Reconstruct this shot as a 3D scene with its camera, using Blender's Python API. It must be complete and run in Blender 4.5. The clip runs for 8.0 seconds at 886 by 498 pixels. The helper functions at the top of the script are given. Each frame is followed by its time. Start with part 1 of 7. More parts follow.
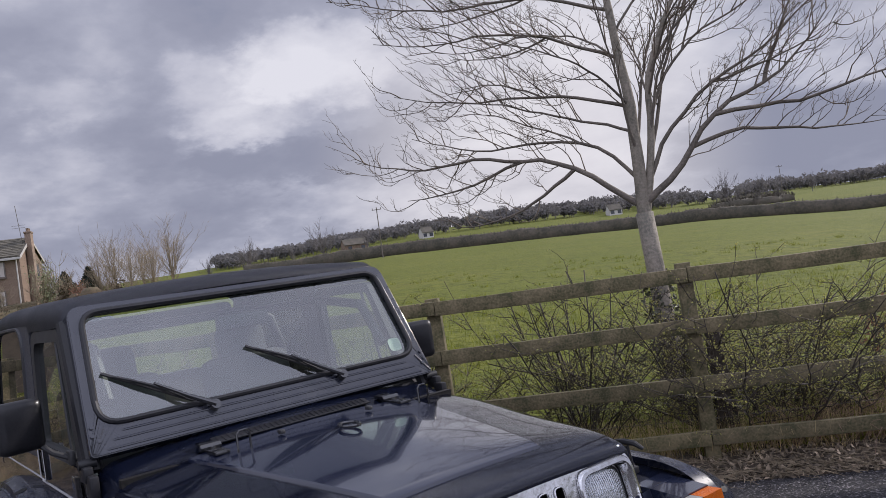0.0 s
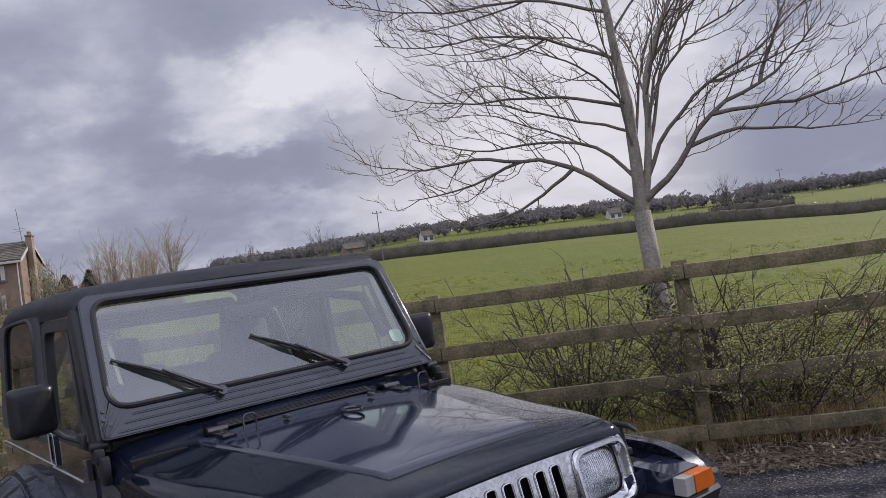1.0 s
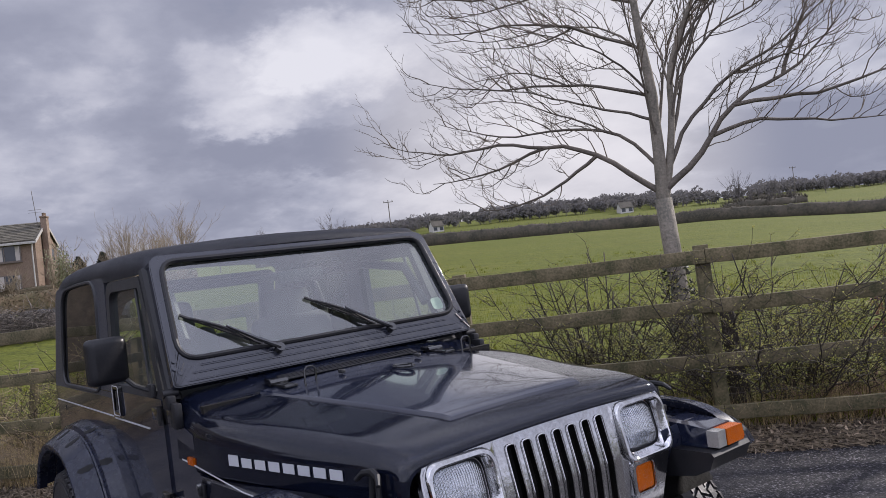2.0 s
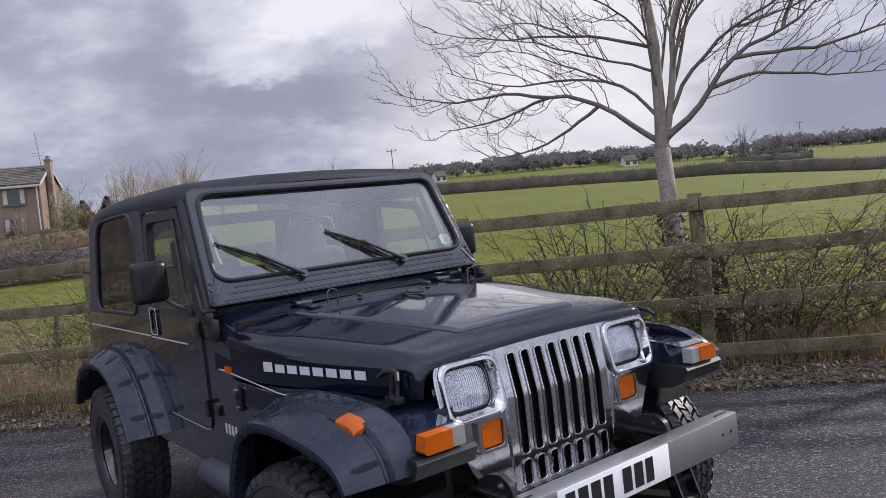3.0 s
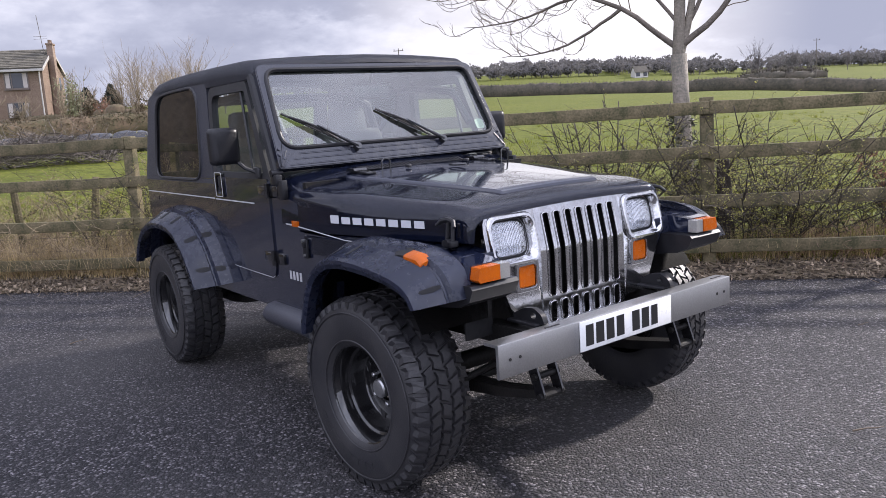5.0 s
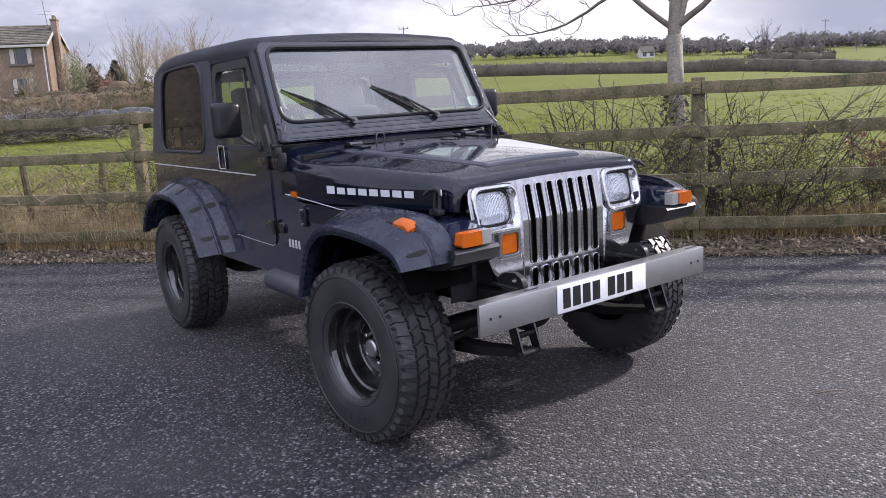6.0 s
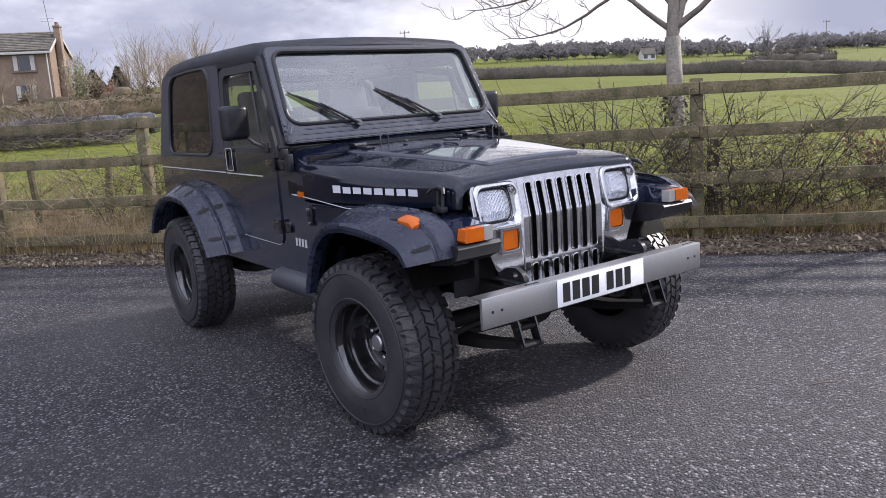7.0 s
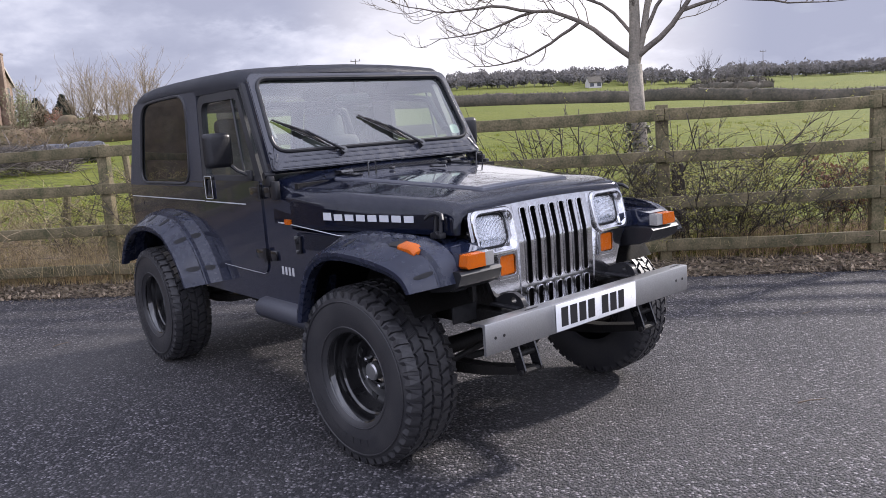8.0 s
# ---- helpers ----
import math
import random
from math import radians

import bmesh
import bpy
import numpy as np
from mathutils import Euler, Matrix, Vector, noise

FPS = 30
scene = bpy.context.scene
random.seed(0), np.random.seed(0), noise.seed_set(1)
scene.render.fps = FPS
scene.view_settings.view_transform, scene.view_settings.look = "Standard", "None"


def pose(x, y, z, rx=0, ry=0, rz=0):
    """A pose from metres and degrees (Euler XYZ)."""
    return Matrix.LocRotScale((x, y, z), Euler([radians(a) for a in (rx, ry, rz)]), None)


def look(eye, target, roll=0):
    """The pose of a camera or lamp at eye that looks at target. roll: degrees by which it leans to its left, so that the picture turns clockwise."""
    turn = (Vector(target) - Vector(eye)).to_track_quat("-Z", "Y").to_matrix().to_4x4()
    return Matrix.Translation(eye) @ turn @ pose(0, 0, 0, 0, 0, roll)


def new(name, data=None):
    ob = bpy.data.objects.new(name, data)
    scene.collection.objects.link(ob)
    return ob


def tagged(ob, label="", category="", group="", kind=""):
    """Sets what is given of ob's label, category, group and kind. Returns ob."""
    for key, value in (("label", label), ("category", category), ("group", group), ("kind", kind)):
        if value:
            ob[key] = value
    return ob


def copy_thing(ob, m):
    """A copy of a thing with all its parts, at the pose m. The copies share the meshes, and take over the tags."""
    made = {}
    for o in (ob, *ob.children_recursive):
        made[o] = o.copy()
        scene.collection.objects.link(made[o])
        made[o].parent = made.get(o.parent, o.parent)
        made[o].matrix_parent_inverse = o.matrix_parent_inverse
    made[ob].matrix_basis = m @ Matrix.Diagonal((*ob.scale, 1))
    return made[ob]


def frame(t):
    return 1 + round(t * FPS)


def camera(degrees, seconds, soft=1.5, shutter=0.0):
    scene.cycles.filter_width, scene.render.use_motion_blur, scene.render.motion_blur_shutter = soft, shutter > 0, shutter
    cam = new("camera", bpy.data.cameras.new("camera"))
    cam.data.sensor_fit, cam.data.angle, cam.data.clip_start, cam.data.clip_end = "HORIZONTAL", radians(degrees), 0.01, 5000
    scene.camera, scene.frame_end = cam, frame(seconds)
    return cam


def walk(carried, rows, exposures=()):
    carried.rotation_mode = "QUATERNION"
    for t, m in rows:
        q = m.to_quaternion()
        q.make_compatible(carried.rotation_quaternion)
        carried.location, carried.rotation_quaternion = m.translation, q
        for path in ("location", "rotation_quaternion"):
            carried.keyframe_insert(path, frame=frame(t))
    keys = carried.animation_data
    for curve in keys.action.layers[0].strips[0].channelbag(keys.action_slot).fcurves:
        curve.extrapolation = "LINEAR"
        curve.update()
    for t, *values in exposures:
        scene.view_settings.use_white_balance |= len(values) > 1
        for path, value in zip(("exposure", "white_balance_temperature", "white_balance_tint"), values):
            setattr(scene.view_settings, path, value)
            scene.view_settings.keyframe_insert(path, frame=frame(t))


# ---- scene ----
cam = camera(60.2, 8.0, soft=0.6)
PATH = [
    (0, (1.911, -1.31, 1.672), (0.345, -0.067, 1.734), -8.1),
    (0.5, (1.932, -1.327, 1.656), (0.372, -0.078, 1.729), -8.5),
    (1, (1.973, -1.366, 1.622), (0.408, -0.123, 1.694), -8.1),
    (1.5, (1.983, -1.468, 1.591), (0.407, -0.238, 1.658), -7.4),
    (2.8, (2.184, -1.781, 1.503), (0.593, -0.57, 1.465), -6.1),
    (3, (2.242, -1.813, 1.497), (0.648, -0.607, 1.42), -5.9),
    (3.5, (2.319, -1.914, 1.475), (0.718, -0.722, 1.346), -5.1),
    (4, (2.345, -2.078, 1.446), (0.744, -0.894, 1.255), -4.7),
    (4.5, (2.394, -2.204, 1.419), (0.8, -1.026, 1.147), -4.2),
    (5, (2.498, -2.239, 1.403), (0.911, -1.064, 1.082), -3.4),
    (6.5, (2.754, -2.347, 1.381), (1.166, -1.191, 1.001), -3.0),
    (7, (2.772, -2.371, 1.376), (1.18, -1.216, 1.013), -3.4),
    (7.5, (2.735, -2.41, 1.375), (1.148, -1.242, 1.033), -3.5),
    (8, (2.65, -2.506, 1.383), (1.129, -1.243, 1.081), -3.6),
]
walk(cam, [(t, look(eye, target, roll)) for t, eye, target, roll in PATH],
     exposures=[(0, -0.16, 6250, 15), (1.7, -0.13, 6250, 15), (3.0, 0.03, 6250, 15), (4.5, 0.45, 6250, 15), (6.3, 0.56, 6250, 15), (8, 0.53, 6250, 15)])

# ---- world, sun, exposure ----
SUN_AZ, SUN_EL = radians(82), radians(29)
world = bpy.data.worlds.new("sky")
scene.world = world
world.use_nodes = True


def build_sky():
    nt = world.node_tree
    nt.nodes.clear()
    N, L = nt.nodes.new, nt.links.new
    out, bg = N("ShaderNodeOutputWorld"), N("ShaderNodeBackground")
    sky = N("ShaderNodeTexSky")
    sky.sky_type, sky.sun_disc = "NISHITA", False
    sky.sun_elevation, sky.sun_rotation = SUN_EL, math.pi / 2 - SUN_AZ
    tint = N("ShaderNodeMix")
    tint.data_type, tint.blend_type = "RGBA", "MULTIPLY"
    tint.inputs["Factor"].default_value = 1.0
    tint.inputs["B"].default_value = (0.085, 0.085, 0.085, 1)
    L(sky.outputs["Color"], tint.inputs["A"])
    co, sep = N("ShaderNodeTexCoord"), N("ShaderNodeSeparateXYZ")
    L(co.outputs["Generated"], sep.inputs[0])
    # a flat cloud deck seen in perspective: direction divided by its height
    up = N("ShaderNodeMath")
    up.operation = "ADD"
    up.inputs[1].default_value = 0.34
    mx = N("ShaderNodeMath")
    mx.operation = "MAXIMUM"
    mx.inputs[1].default_value = 0.0
    L(sep.outputs["Z"], mx.inputs[0])
    L(mx.outputs[0], up.inputs[0])
    div = N("ShaderNodeVectorMath")
    div.operation = "DIVIDE"
    comb = N("ShaderNodeCombineXYZ")
    for k in range(3):
        L(up.outputs[0], comb.inputs[k])
    L(co.outputs["Generated"], div.inputs[0])
    L(comb.outputs[0], div.inputs[1])
    big, small = N("ShaderNodeTexNoise"), N("ShaderNodeTexNoise")
    shift = N("ShaderNodeVectorMath")
    shift.inputs[1].default_value = (0.62, 0.35, 0.0)
    L(div.outputs[0], shift.inputs[0])
    for n, sc, det, rough in ((big, 2.3, 4, 0.45), (small, 5.0, 8, 0.55)):
        n.inputs["Scale"].default_value, n.inputs["Detail"].default_value, n.inputs["Roughness"].default_value = sc, det, rough
        L(shift.outputs[0], n.inputs["Vector"])
    mixn = N("ShaderNodeMix")
    mixn.inputs["Factor"].default_value = 0.45
    L(big.outputs["Fac"], mixn.inputs["A"])
    L(small.outputs["Fac"], mixn.inputs["B"])
    # banks of cloud by bearing and height in degrees, their outlines frayed by the noise
    unit, us_ = N("ShaderNodeVectorMath"), N("ShaderNodeSeparateXYZ")
    unit.operation = "NORMALIZE"
    L(co.outputs["Generated"], unit.inputs[0])
    turned = N("ShaderNodeVectorRotate")
    turned.rotation_type = "Z_AXIS"
    turned.inputs["Angle"].default_value = -radians(CLOUD_MID)
    L(unit.outputs[0], turned.inputs["Vector"])
    L(turned.outputs[0], us_.inputs[0])

    def calc(op, a, b=None):
        n = N("ShaderNodeMath")
        n.operation = op
        for k, v in enumerate((a, b)):
            if isinstance(v, (int, float)):
                n.inputs[k].default_value = v
            elif v is not None:
                L(v, n.inputs[k])
        return n.outputs[0]

    fray, fs = N("ShaderNodeTexNoise"), N("ShaderNodeSeparateColor")
    fray.inputs["Scale"].default_value, fray.inputs["Detail"].default_value, fray.inputs["Roughness"].default_value = 9.0, 6, 0.6
    L(shift.outputs[0], fray.inputs["Vector"])
    L(fray.outputs["Color"], fs.inputs[0])
    bear = calc("MULTIPLY", calc("ARCTAN2", us_.outputs["Y"], us_.outputs["X"]), 180 / math.pi)
    bear = calc("ADD", bear, calc("MULTIPLY", calc("SUBTRACT", fs.outputs[0], 0.5), 9.0))
    high = calc("MULTIPLY", calc("ARCSINE", us_.outputs["Z"]), 180 / math.pi)
    high = calc("ADD", high, calc("MULTIPLY", calc("SUBTRACT", fs.outputs[1], 0.5), 5.0))
    level = calc("ADD", calc("MULTIPLY", calc("SUBTRACT", mixn.outputs["Result"], 0.5), 0.85), 0.51)
    for az, el, wide, tall, amt in CLOUDS:
        dx = calc("MULTIPLY", calc("SUBTRACT", bear, az - CLOUD_MID), 1 / wide)
        dy = calc("MULTIPLY", calc("SUBTRACT", high, el), 1 / tall)
        d2 = calc("ADD", calc("MULTIPLY", dx, dx), calc("MULTIPLY", dy, dy))
        mr = N("ShaderNodeMapRange")
        mr.interpolation_type = "SMOOTHSTEP"
        for k, v in zip(("From Min", "From Max", "To Min", "To Max"), (0.0, 1.6, amt, 0.0)):
            mr.inputs[k].default_value = v
        L(d2, mr.inputs["Value"])
        level = calc("ADD", level, mr.outputs[0])
    ramp = N("ShaderNodeValToRGB")
    e = ramp.color_ramp.elements
    e[0].position, e[0].color = 0.37, (0.30, 0.317, 0.395, 1)
    e[1].position, e[1].color = 0.78, (0.80, 0.80, 0.83, 1)
    for p, c in ((0.45, (0.335, 0.352, 0.43)), (0.52, (0.405, 0.422, 0.50)), (0.60, (0.55, 0.56, 0.625))):
        ramp.color_ramp.elements.new(p).color = (*c, 1)
    L(level, ramp.inputs[0])
    # brighter, warmer cloud low towards the south where it thins
    dot = N("ShaderNodeVectorMath")
    dot.operation = "DOT_PRODUCT"
    a, el = radians(134), radians(7)
    dot.inputs[1].default_value = (math.cos(a) * math.cos(el), math.sin(a) * math.cos(el), math.sin(el))
    nrm = N("ShaderNodeVectorMath")
    nrm.operation = "NORMALIZE"
    L(co.outputs["Generated"], nrm.inputs[0])
    L(nrm.outputs[0], dot.inputs[0])
    glow = N("ShaderNodeMapRange")
    glow.interpolation_type = "SMOOTHSTEP"
    for k, v in zip(("From Min", "From Max", "To Min", "To Max"), (0.955, 1.0, 0.0, 0.42)):
        glow.inputs[k].default_value = v
    L(dot.outputs["Value"], glow.inputs["Value"])
    bright = N("ShaderNodeMix")
    bright.data_type = "RGBA"
    bright.inputs["B"].default_value = (1.0, 0.95, 0.90, 1)
    L(glow.outputs[0], bright.inputs["Factor"])
    L(ramp.outputs[0], bright.inputs["A"])
    cover = N("ShaderNodeMapRange")
    for k, v in zip(("From Min", "From Max", "To Min", "To Max"), (0.30, 0.40, 0.80, 1.0)):
        cover.inputs[k].default_value = v
    L(mixn.outputs["Result"], cover.inputs["Value"])
    fin = N("ShaderNodeMix")
    fin.data_type = "RGBA"
    L(cover.outputs[0], fin.inputs["Factor"])
    L(tint.outputs["Result"], fin.inputs["A"])
    L(bright.outputs["Result"], fin.inputs["B"])
    # overcast skies are brightest overhead
    hgt, lift = N("ShaderNodeSeparateXYZ"), N("ShaderNodeMapRange")
    L(nrm.outputs[0], hgt.inputs[0])
    lift.interpolation_type = "SMOOTHSTEP"
    for k, v in zip(("From Min", "From Max", "To Min", "To Max"), (0.30, 0.95, 1.0, 1.75)):
        lift.inputs[k].default_value = v
    L(hgt.outputs["Z"], lift.inputs["Value"])
    gain = N("ShaderNodeVectorMath")
    gain.operation = "SCALE"
    L(fin.outputs["Result"], gain.inputs[0])
    L(lift.outputs[0], gain.inputs["Scale"])
    # and brighter away from the dull bank of cloud over the hill
    away, open_ = N("ShaderNodeVectorMath"), N("ShaderNodeMapRange")
    away.operation = "DOT_PRODUCT"
    away.inputs[1].default_value = (math.cos(radians(-45)), math.sin(radians(-45)), 0)
    L(nrm.outputs[0], away.inputs[0])
    open_.interpolation_type = "SMOOTHSTEP"
    for k, v in zip(("From Min", "From Max", "To Min", "To Max"), (-0.6, 0.9, 1.0, 2.7)):
        open_.inputs[k].default_value = v
    L(away.outputs["Value"], open_.inputs["Value"])
    gain2 = N("ShaderNodeVectorMath")
    gain2.operation = "SCALE"
    L(gain.outputs[0], gain2.inputs[0])
    L(open_.outputs[0], gain2.inputs["Scale"])
    # the cloud high on the sunny side is the brightest
    near, halo = N("ShaderNodeVectorMath"), N("ShaderNodeMapRange")
    near.operation = "DOT_PRODUCT"
    near.inputs[1].default_value = (math.cos(radians(62)) * math.cos(radians(50)), math.sin(radians(62)) * math.cos(radians(50)), math.sin(radians(50)))
    L(nrm.outputs[0], near.inputs[0])
    halo.interpolation_type = "SMOOTHSTEP"
    for k, v in zip(("From Min", "From Max", "To Min", "To Max"), (0.70, 1.0, 1.0, 1.5)):
        halo.inputs[k].default_value = v
    L(near.outputs["Value"], halo.inputs["Value"])
    gain3 = N("ShaderNodeVectorMath")
    gain3.operation = "SCALE"
    L(gain2.outputs[0], gain3.inputs[0])
    L(halo.outputs[0], gain3.inputs["Scale"])
    L(gain3.outputs[0], bg.inputs["Color"])
    bg.inputs["Strength"].default_value = SKY_GAIN
    L(bg.outputs[0], out.inputs[0])


CLOUD_MID = 140.0
CLOUDS = [(149.5, 16.4, 6.0, 3.2, 0.20), (155.5, 15.6, 5.0, 2.6, 0.10), (152, 9.8, 9.0, 1.8, -0.13), (158, 11.0, 6.0, 1.4, -0.07), (167.5, 15.0, 5.0, 2.2, 0.06), (156, 12.4, 3.6, 1.5, 0.09),
          (167, 21.0, 10.0, 3.0, -0.02), (166, 6.0, 11.0, 3.6, -0.10), (166, 12.8, 5.0, 1.4, -0.05), (163.5, 8.0, 8.0, 1.7, 0.05), (147, 6.0, 8.0, 1.8, 0.06), (131, 8.0, 11.0, 6.5, 0.12),
          (123, 13.5, 9.0, 5.0, 0.09), (136, 18.0, 9.0, 5.0, 0.10), (127, 18.0, 9.0, 5.0, 0.07), (115, 5.2, 10.0, 3.4, -0.18), (118, 8.4, 5.0, 1.6, -0.05), (113, 11.0, 6.0, 3.0, 0.04)]
SKY_GAIN = 1.05
build_sky()
sun = new("sun", bpy.data.lights.new("sun", "SUN"))
sun.data.energy, sun.data.angle, sun.data.color = 4.6, radians(3.6), (1.0, 0.93, 0.84)
sun.matrix_world = look((0, 0, 0), (-math.cos(SUN_AZ) * math.cos(SUN_EL), -math.sin(SUN_AZ) * math.cos(SUN_EL), -math.sin(SUN_EL)))
sun.location = (20 * math.cos(SUN_AZ), 20 * math.sin(SUN_AZ), 14)


# ---- materials ----
def mat(name, base, rough=0.5, metal=0.0, dark=None, grain=40.0, patch=2.5, amount=0.5, bump=0.0, bump_scale=None, coat=0.0,
        spread=0.12, rough_vary=0.12, island=0.0, obvary=0.0, spec=0.5, thin=0.0):
    """A surface with two scales of variation: patches between base and dark, grain in roughness and relief."""
    m = bpy.data.materials.new(name)
    m.use_nodes = True
    nt = m.node_tree
    N, L = nt.nodes.new, nt.links.new
    b = nt.nodes["Principled BSDF"]
    co = N("ShaderNodeTexCoord")
    n1, n2 = N("ShaderNodeTexNoise"), N("ShaderNodeTexNoise")
    n1.inputs["Scale"].default_value, n1.inputs["Detail"].default_value = patch, 5
    n2.inputs["Scale"].default_value, n2.inputs["Detail"].default_value = grain, 4
    L(co.outputs["Object"], n1.inputs["Vector"])
    L(co.outputs["Object"], n2.inputs["Vector"])
    add = N("ShaderNodeMath")
    add.operation = "MULTIPLY_ADD"
    add.inputs[1].default_value = 0.45
    L(n2.outputs["Fac"], add.inputs[0])
    sc = N("ShaderNodeMath")
    sc.operation = "MULTIPLY"
    sc.inputs[1].default_value = 0.55
    L(n1.outputs["Fac"], sc.inputs[0])
    L(sc.outputs[0], add.inputs[2])
    fac = N("ShaderNodeMapRange")
    for k, v in zip(("From Min", "From Max", "To Min", "To Max"), (0.5 - spread, 0.5 + spread, 0.0, amount)):
        fac.inputs[k].default_value = v
    L(add.outputs[0], fac.inputs["Value"])
    mix = N("ShaderNodeMix")
    mix.data_type = "RGBA"
    dark = dark or tuple(c * 0.55 for c in base)
    mix.inputs["A"].default_value, mix.inputs["B"].default_value = (*base, 1), (*dark, 1)
    L(fac.outputs[0], mix.inputs["Factor"])
    col = mix.outputs["Result"]
    if island or obvary:
        src = N("ShaderNodeNewGeometry").outputs["Random Per Island"] if island else N("ShaderNodeObjectInfo").outputs["Random"]
        hsv, mr = N("ShaderNodeHueSaturation"), N("ShaderNodeMapRange")
        v = island or obvary
        mr.inputs["To Min"].default_value, mr.inputs["To Max"].default_value = 1 - v, 1 + v
        L(src, mr.inputs["Value"])
        L(mr.outputs[0], hsv.inputs["Value"])
        L(col, hsv.inputs["Color"])
        col = hsv.outputs[0]
    L(col, b.inputs["Base Color"])
    rr = N("ShaderNodeMapRange")
    for k, v in zip(("From Min", "From Max", "To Min", "To Max"), (0.3, 0.7, max(0.02, rough - rough_vary), min(1, rough + rough_vary))):
        rr.inputs[k].default_value = v
    L(add.outputs[0], rr.inputs["Value"])
    L(rr.outputs[0], b.inputs["Roughness"])
    b.inputs["Metallic"].default_value = metal
    b.inputs["Specular IOR Level"].default_value = spec
    if coat:
        b.inputs["Coat Weight"].default_value, b.inputs["Coat Roughness"].default_value = coat, 0.035
        b.inputs["Coat IOR"].default_value = 1.5
    if bump:
        n3, bp = N("ShaderNodeTexNoise"), N("ShaderNodeBump")
        n3.inputs["Scale"].default_value, n3.inputs["Detail"].default_value = bump_scale or grain, 6
        L(co.outputs["Object"], n3.inputs["Vector"])
        bp.inputs["Strength"].default_value, bp.inputs["Distance"].default_value = min(1.0, bump), 0.01
        L(n3.outputs["Fac"], bp.inputs["Height"])
        L(bp.outputs[0], b.inputs["Normal"])
    if thin:
        # thin leaves and blades let light through
        tl, ms = N("ShaderNodeBsdfTranslucent"), N("ShaderNodeMixShader")
        ms.inputs[0].default_value = thin
        L(col, tl.inputs["Color"])
        L(b.outputs[0], ms.inputs[1])
        L(tl.outputs[0], ms.inputs[2])
        L(ms.outputs[0], nt.nodes["Material Output"].inputs["Surface"])
    return m


def glass_mat(name, tint, gloss=0.05, haze=0.0, rough=0.01, flutes=0.0, patch=2.2):
    """A clear pane: what lies behind it, tinted, with a Fresnel gloss and a little dust."""
    m = bpy.data.materials.new(name)
    m.use_nodes = True
    nt = m.node_tree
    nt.nodes.clear()
    N, L = nt.nodes.new, nt.links.new
    out, tr, gl, df = N("ShaderNodeOutputMaterial"), N("ShaderNodeBsdfTransparent"), N("ShaderNodeBsdfGlossy"), N("ShaderNodeBsdfDiffuse")
    tr.inputs[0].default_value, gl.inputs["Roughness"].default_value = (*tint, 1), rough
    df.inputs[0].default_value = (0.57, 0.61, 0.59, 1)
    lw, pw, fr = N("ShaderNodeLayerWeight"), N("ShaderNodeMath"), N("ShaderNodeMapRange")
    lw.inputs["Blend"].default_value = 0.5
    pw.operation, pw.inputs[1].default_value = "POWER", 4.6
    L(lw.outputs["Facing"], pw.inputs[0])
    L(pw.outputs[0], fr.inputs["Value"])
    fr.inputs["To Min"].default_value = gloss
    m1, m2 = N("ShaderNodeMixShader"), N("ShaderNodeMixShader")
    if flutes:
        wv, bp, cf = N("ShaderNodeTexWave"), N("ShaderNodeBump"), N("ShaderNodeTexCoord")
        wv.bands_direction = "Y"
        wv.inputs["Scale"].default_value, wv.inputs["Distortion"].default_value = flutes, 0.6
        bp.inputs["Strength"].default_value, bp.inputs["Distance"].default_value = 0.9, 0.004
        L(cf.outputs["Object"], wv.inputs["Vector"])
        L(wv.outputs["Fac"], bp.inputs["Height"])
        L(bp.outputs[0], gl.inputs["Normal"])
        L(bp.outputs[0], df.inputs["Normal"])
    noi, co, mr = N("ShaderNodeTexNoise"), N("ShaderNodeTexCoord"), N("ShaderNodeMapRange")
    noi.inputs["Scale"].default_value, noi.inputs["Detail"].default_value = patch, 6
    L(co.outputs["Object"], noi.inputs["Vector"])
    for k, v in zip(("From Min", "From Max", "To Min", "To Max"), (0.40, 0.63, haze * 0.15, haze)):
        mr.inputs[k].default_value = v
    L(noi.outputs["Fac"], mr.inputs["Value"])
    L(mr.outputs[0], m1.inputs[0])
    L(tr.outputs[0], m1.inputs[1])
    L(df.outputs[0], m1.inputs[2])
    L(fr.outputs[0], m2.inputs[0])
    L(m1.outputs[0], m2.inputs[1])
    L(gl.outputs[0], m2.inputs[2])
    L(m2.outputs[0], out.inputs[0])
    return m


M = {}
M["paint"] = mat("dark_blue_black_paint", (0.0075, 0.0105, 0.025), 0.12, dark=(0.011, 0.0140, 0.030), coat=1.0, patch=3, grain=30, amount=0.35, rough_vary=0.04, spec=0.4)
M["paint_dull"] = mat("dusty_black_paint", (0.009, 0.011, 0.022), 0.14, dark=(0.015, 0.019, 0.035), coat=0.9, patch=3, grain=30, amount=0.4, rough_vary=0.06)
M["paint_frame"] = mat("satin_navy_frame_paint", (0.011, 0.0125, 0.021), 0.24, dark=(0.016, 0.018, 0.027), patch=5, grain=30, amount=0.4, spec=0.4, coat=0.45)
M["hardtop"] = mat("textured_black_hardtop", (0.030, 0.032, 0.043), 0.42, dark=(0.054, 0.056, 0.067), patch=3, grain=200, amount=0.5, bump=0.12, bump_scale=500)
M["flare"] = mat("satin_dark_flare_plastic", (0.026, 0.032, 0.060), 0.26, coat=0.5, dark=(0.042, 0.050, 0.082), patch=5, grain=40, amount=0.35, bump=0.02, bump_scale=300)
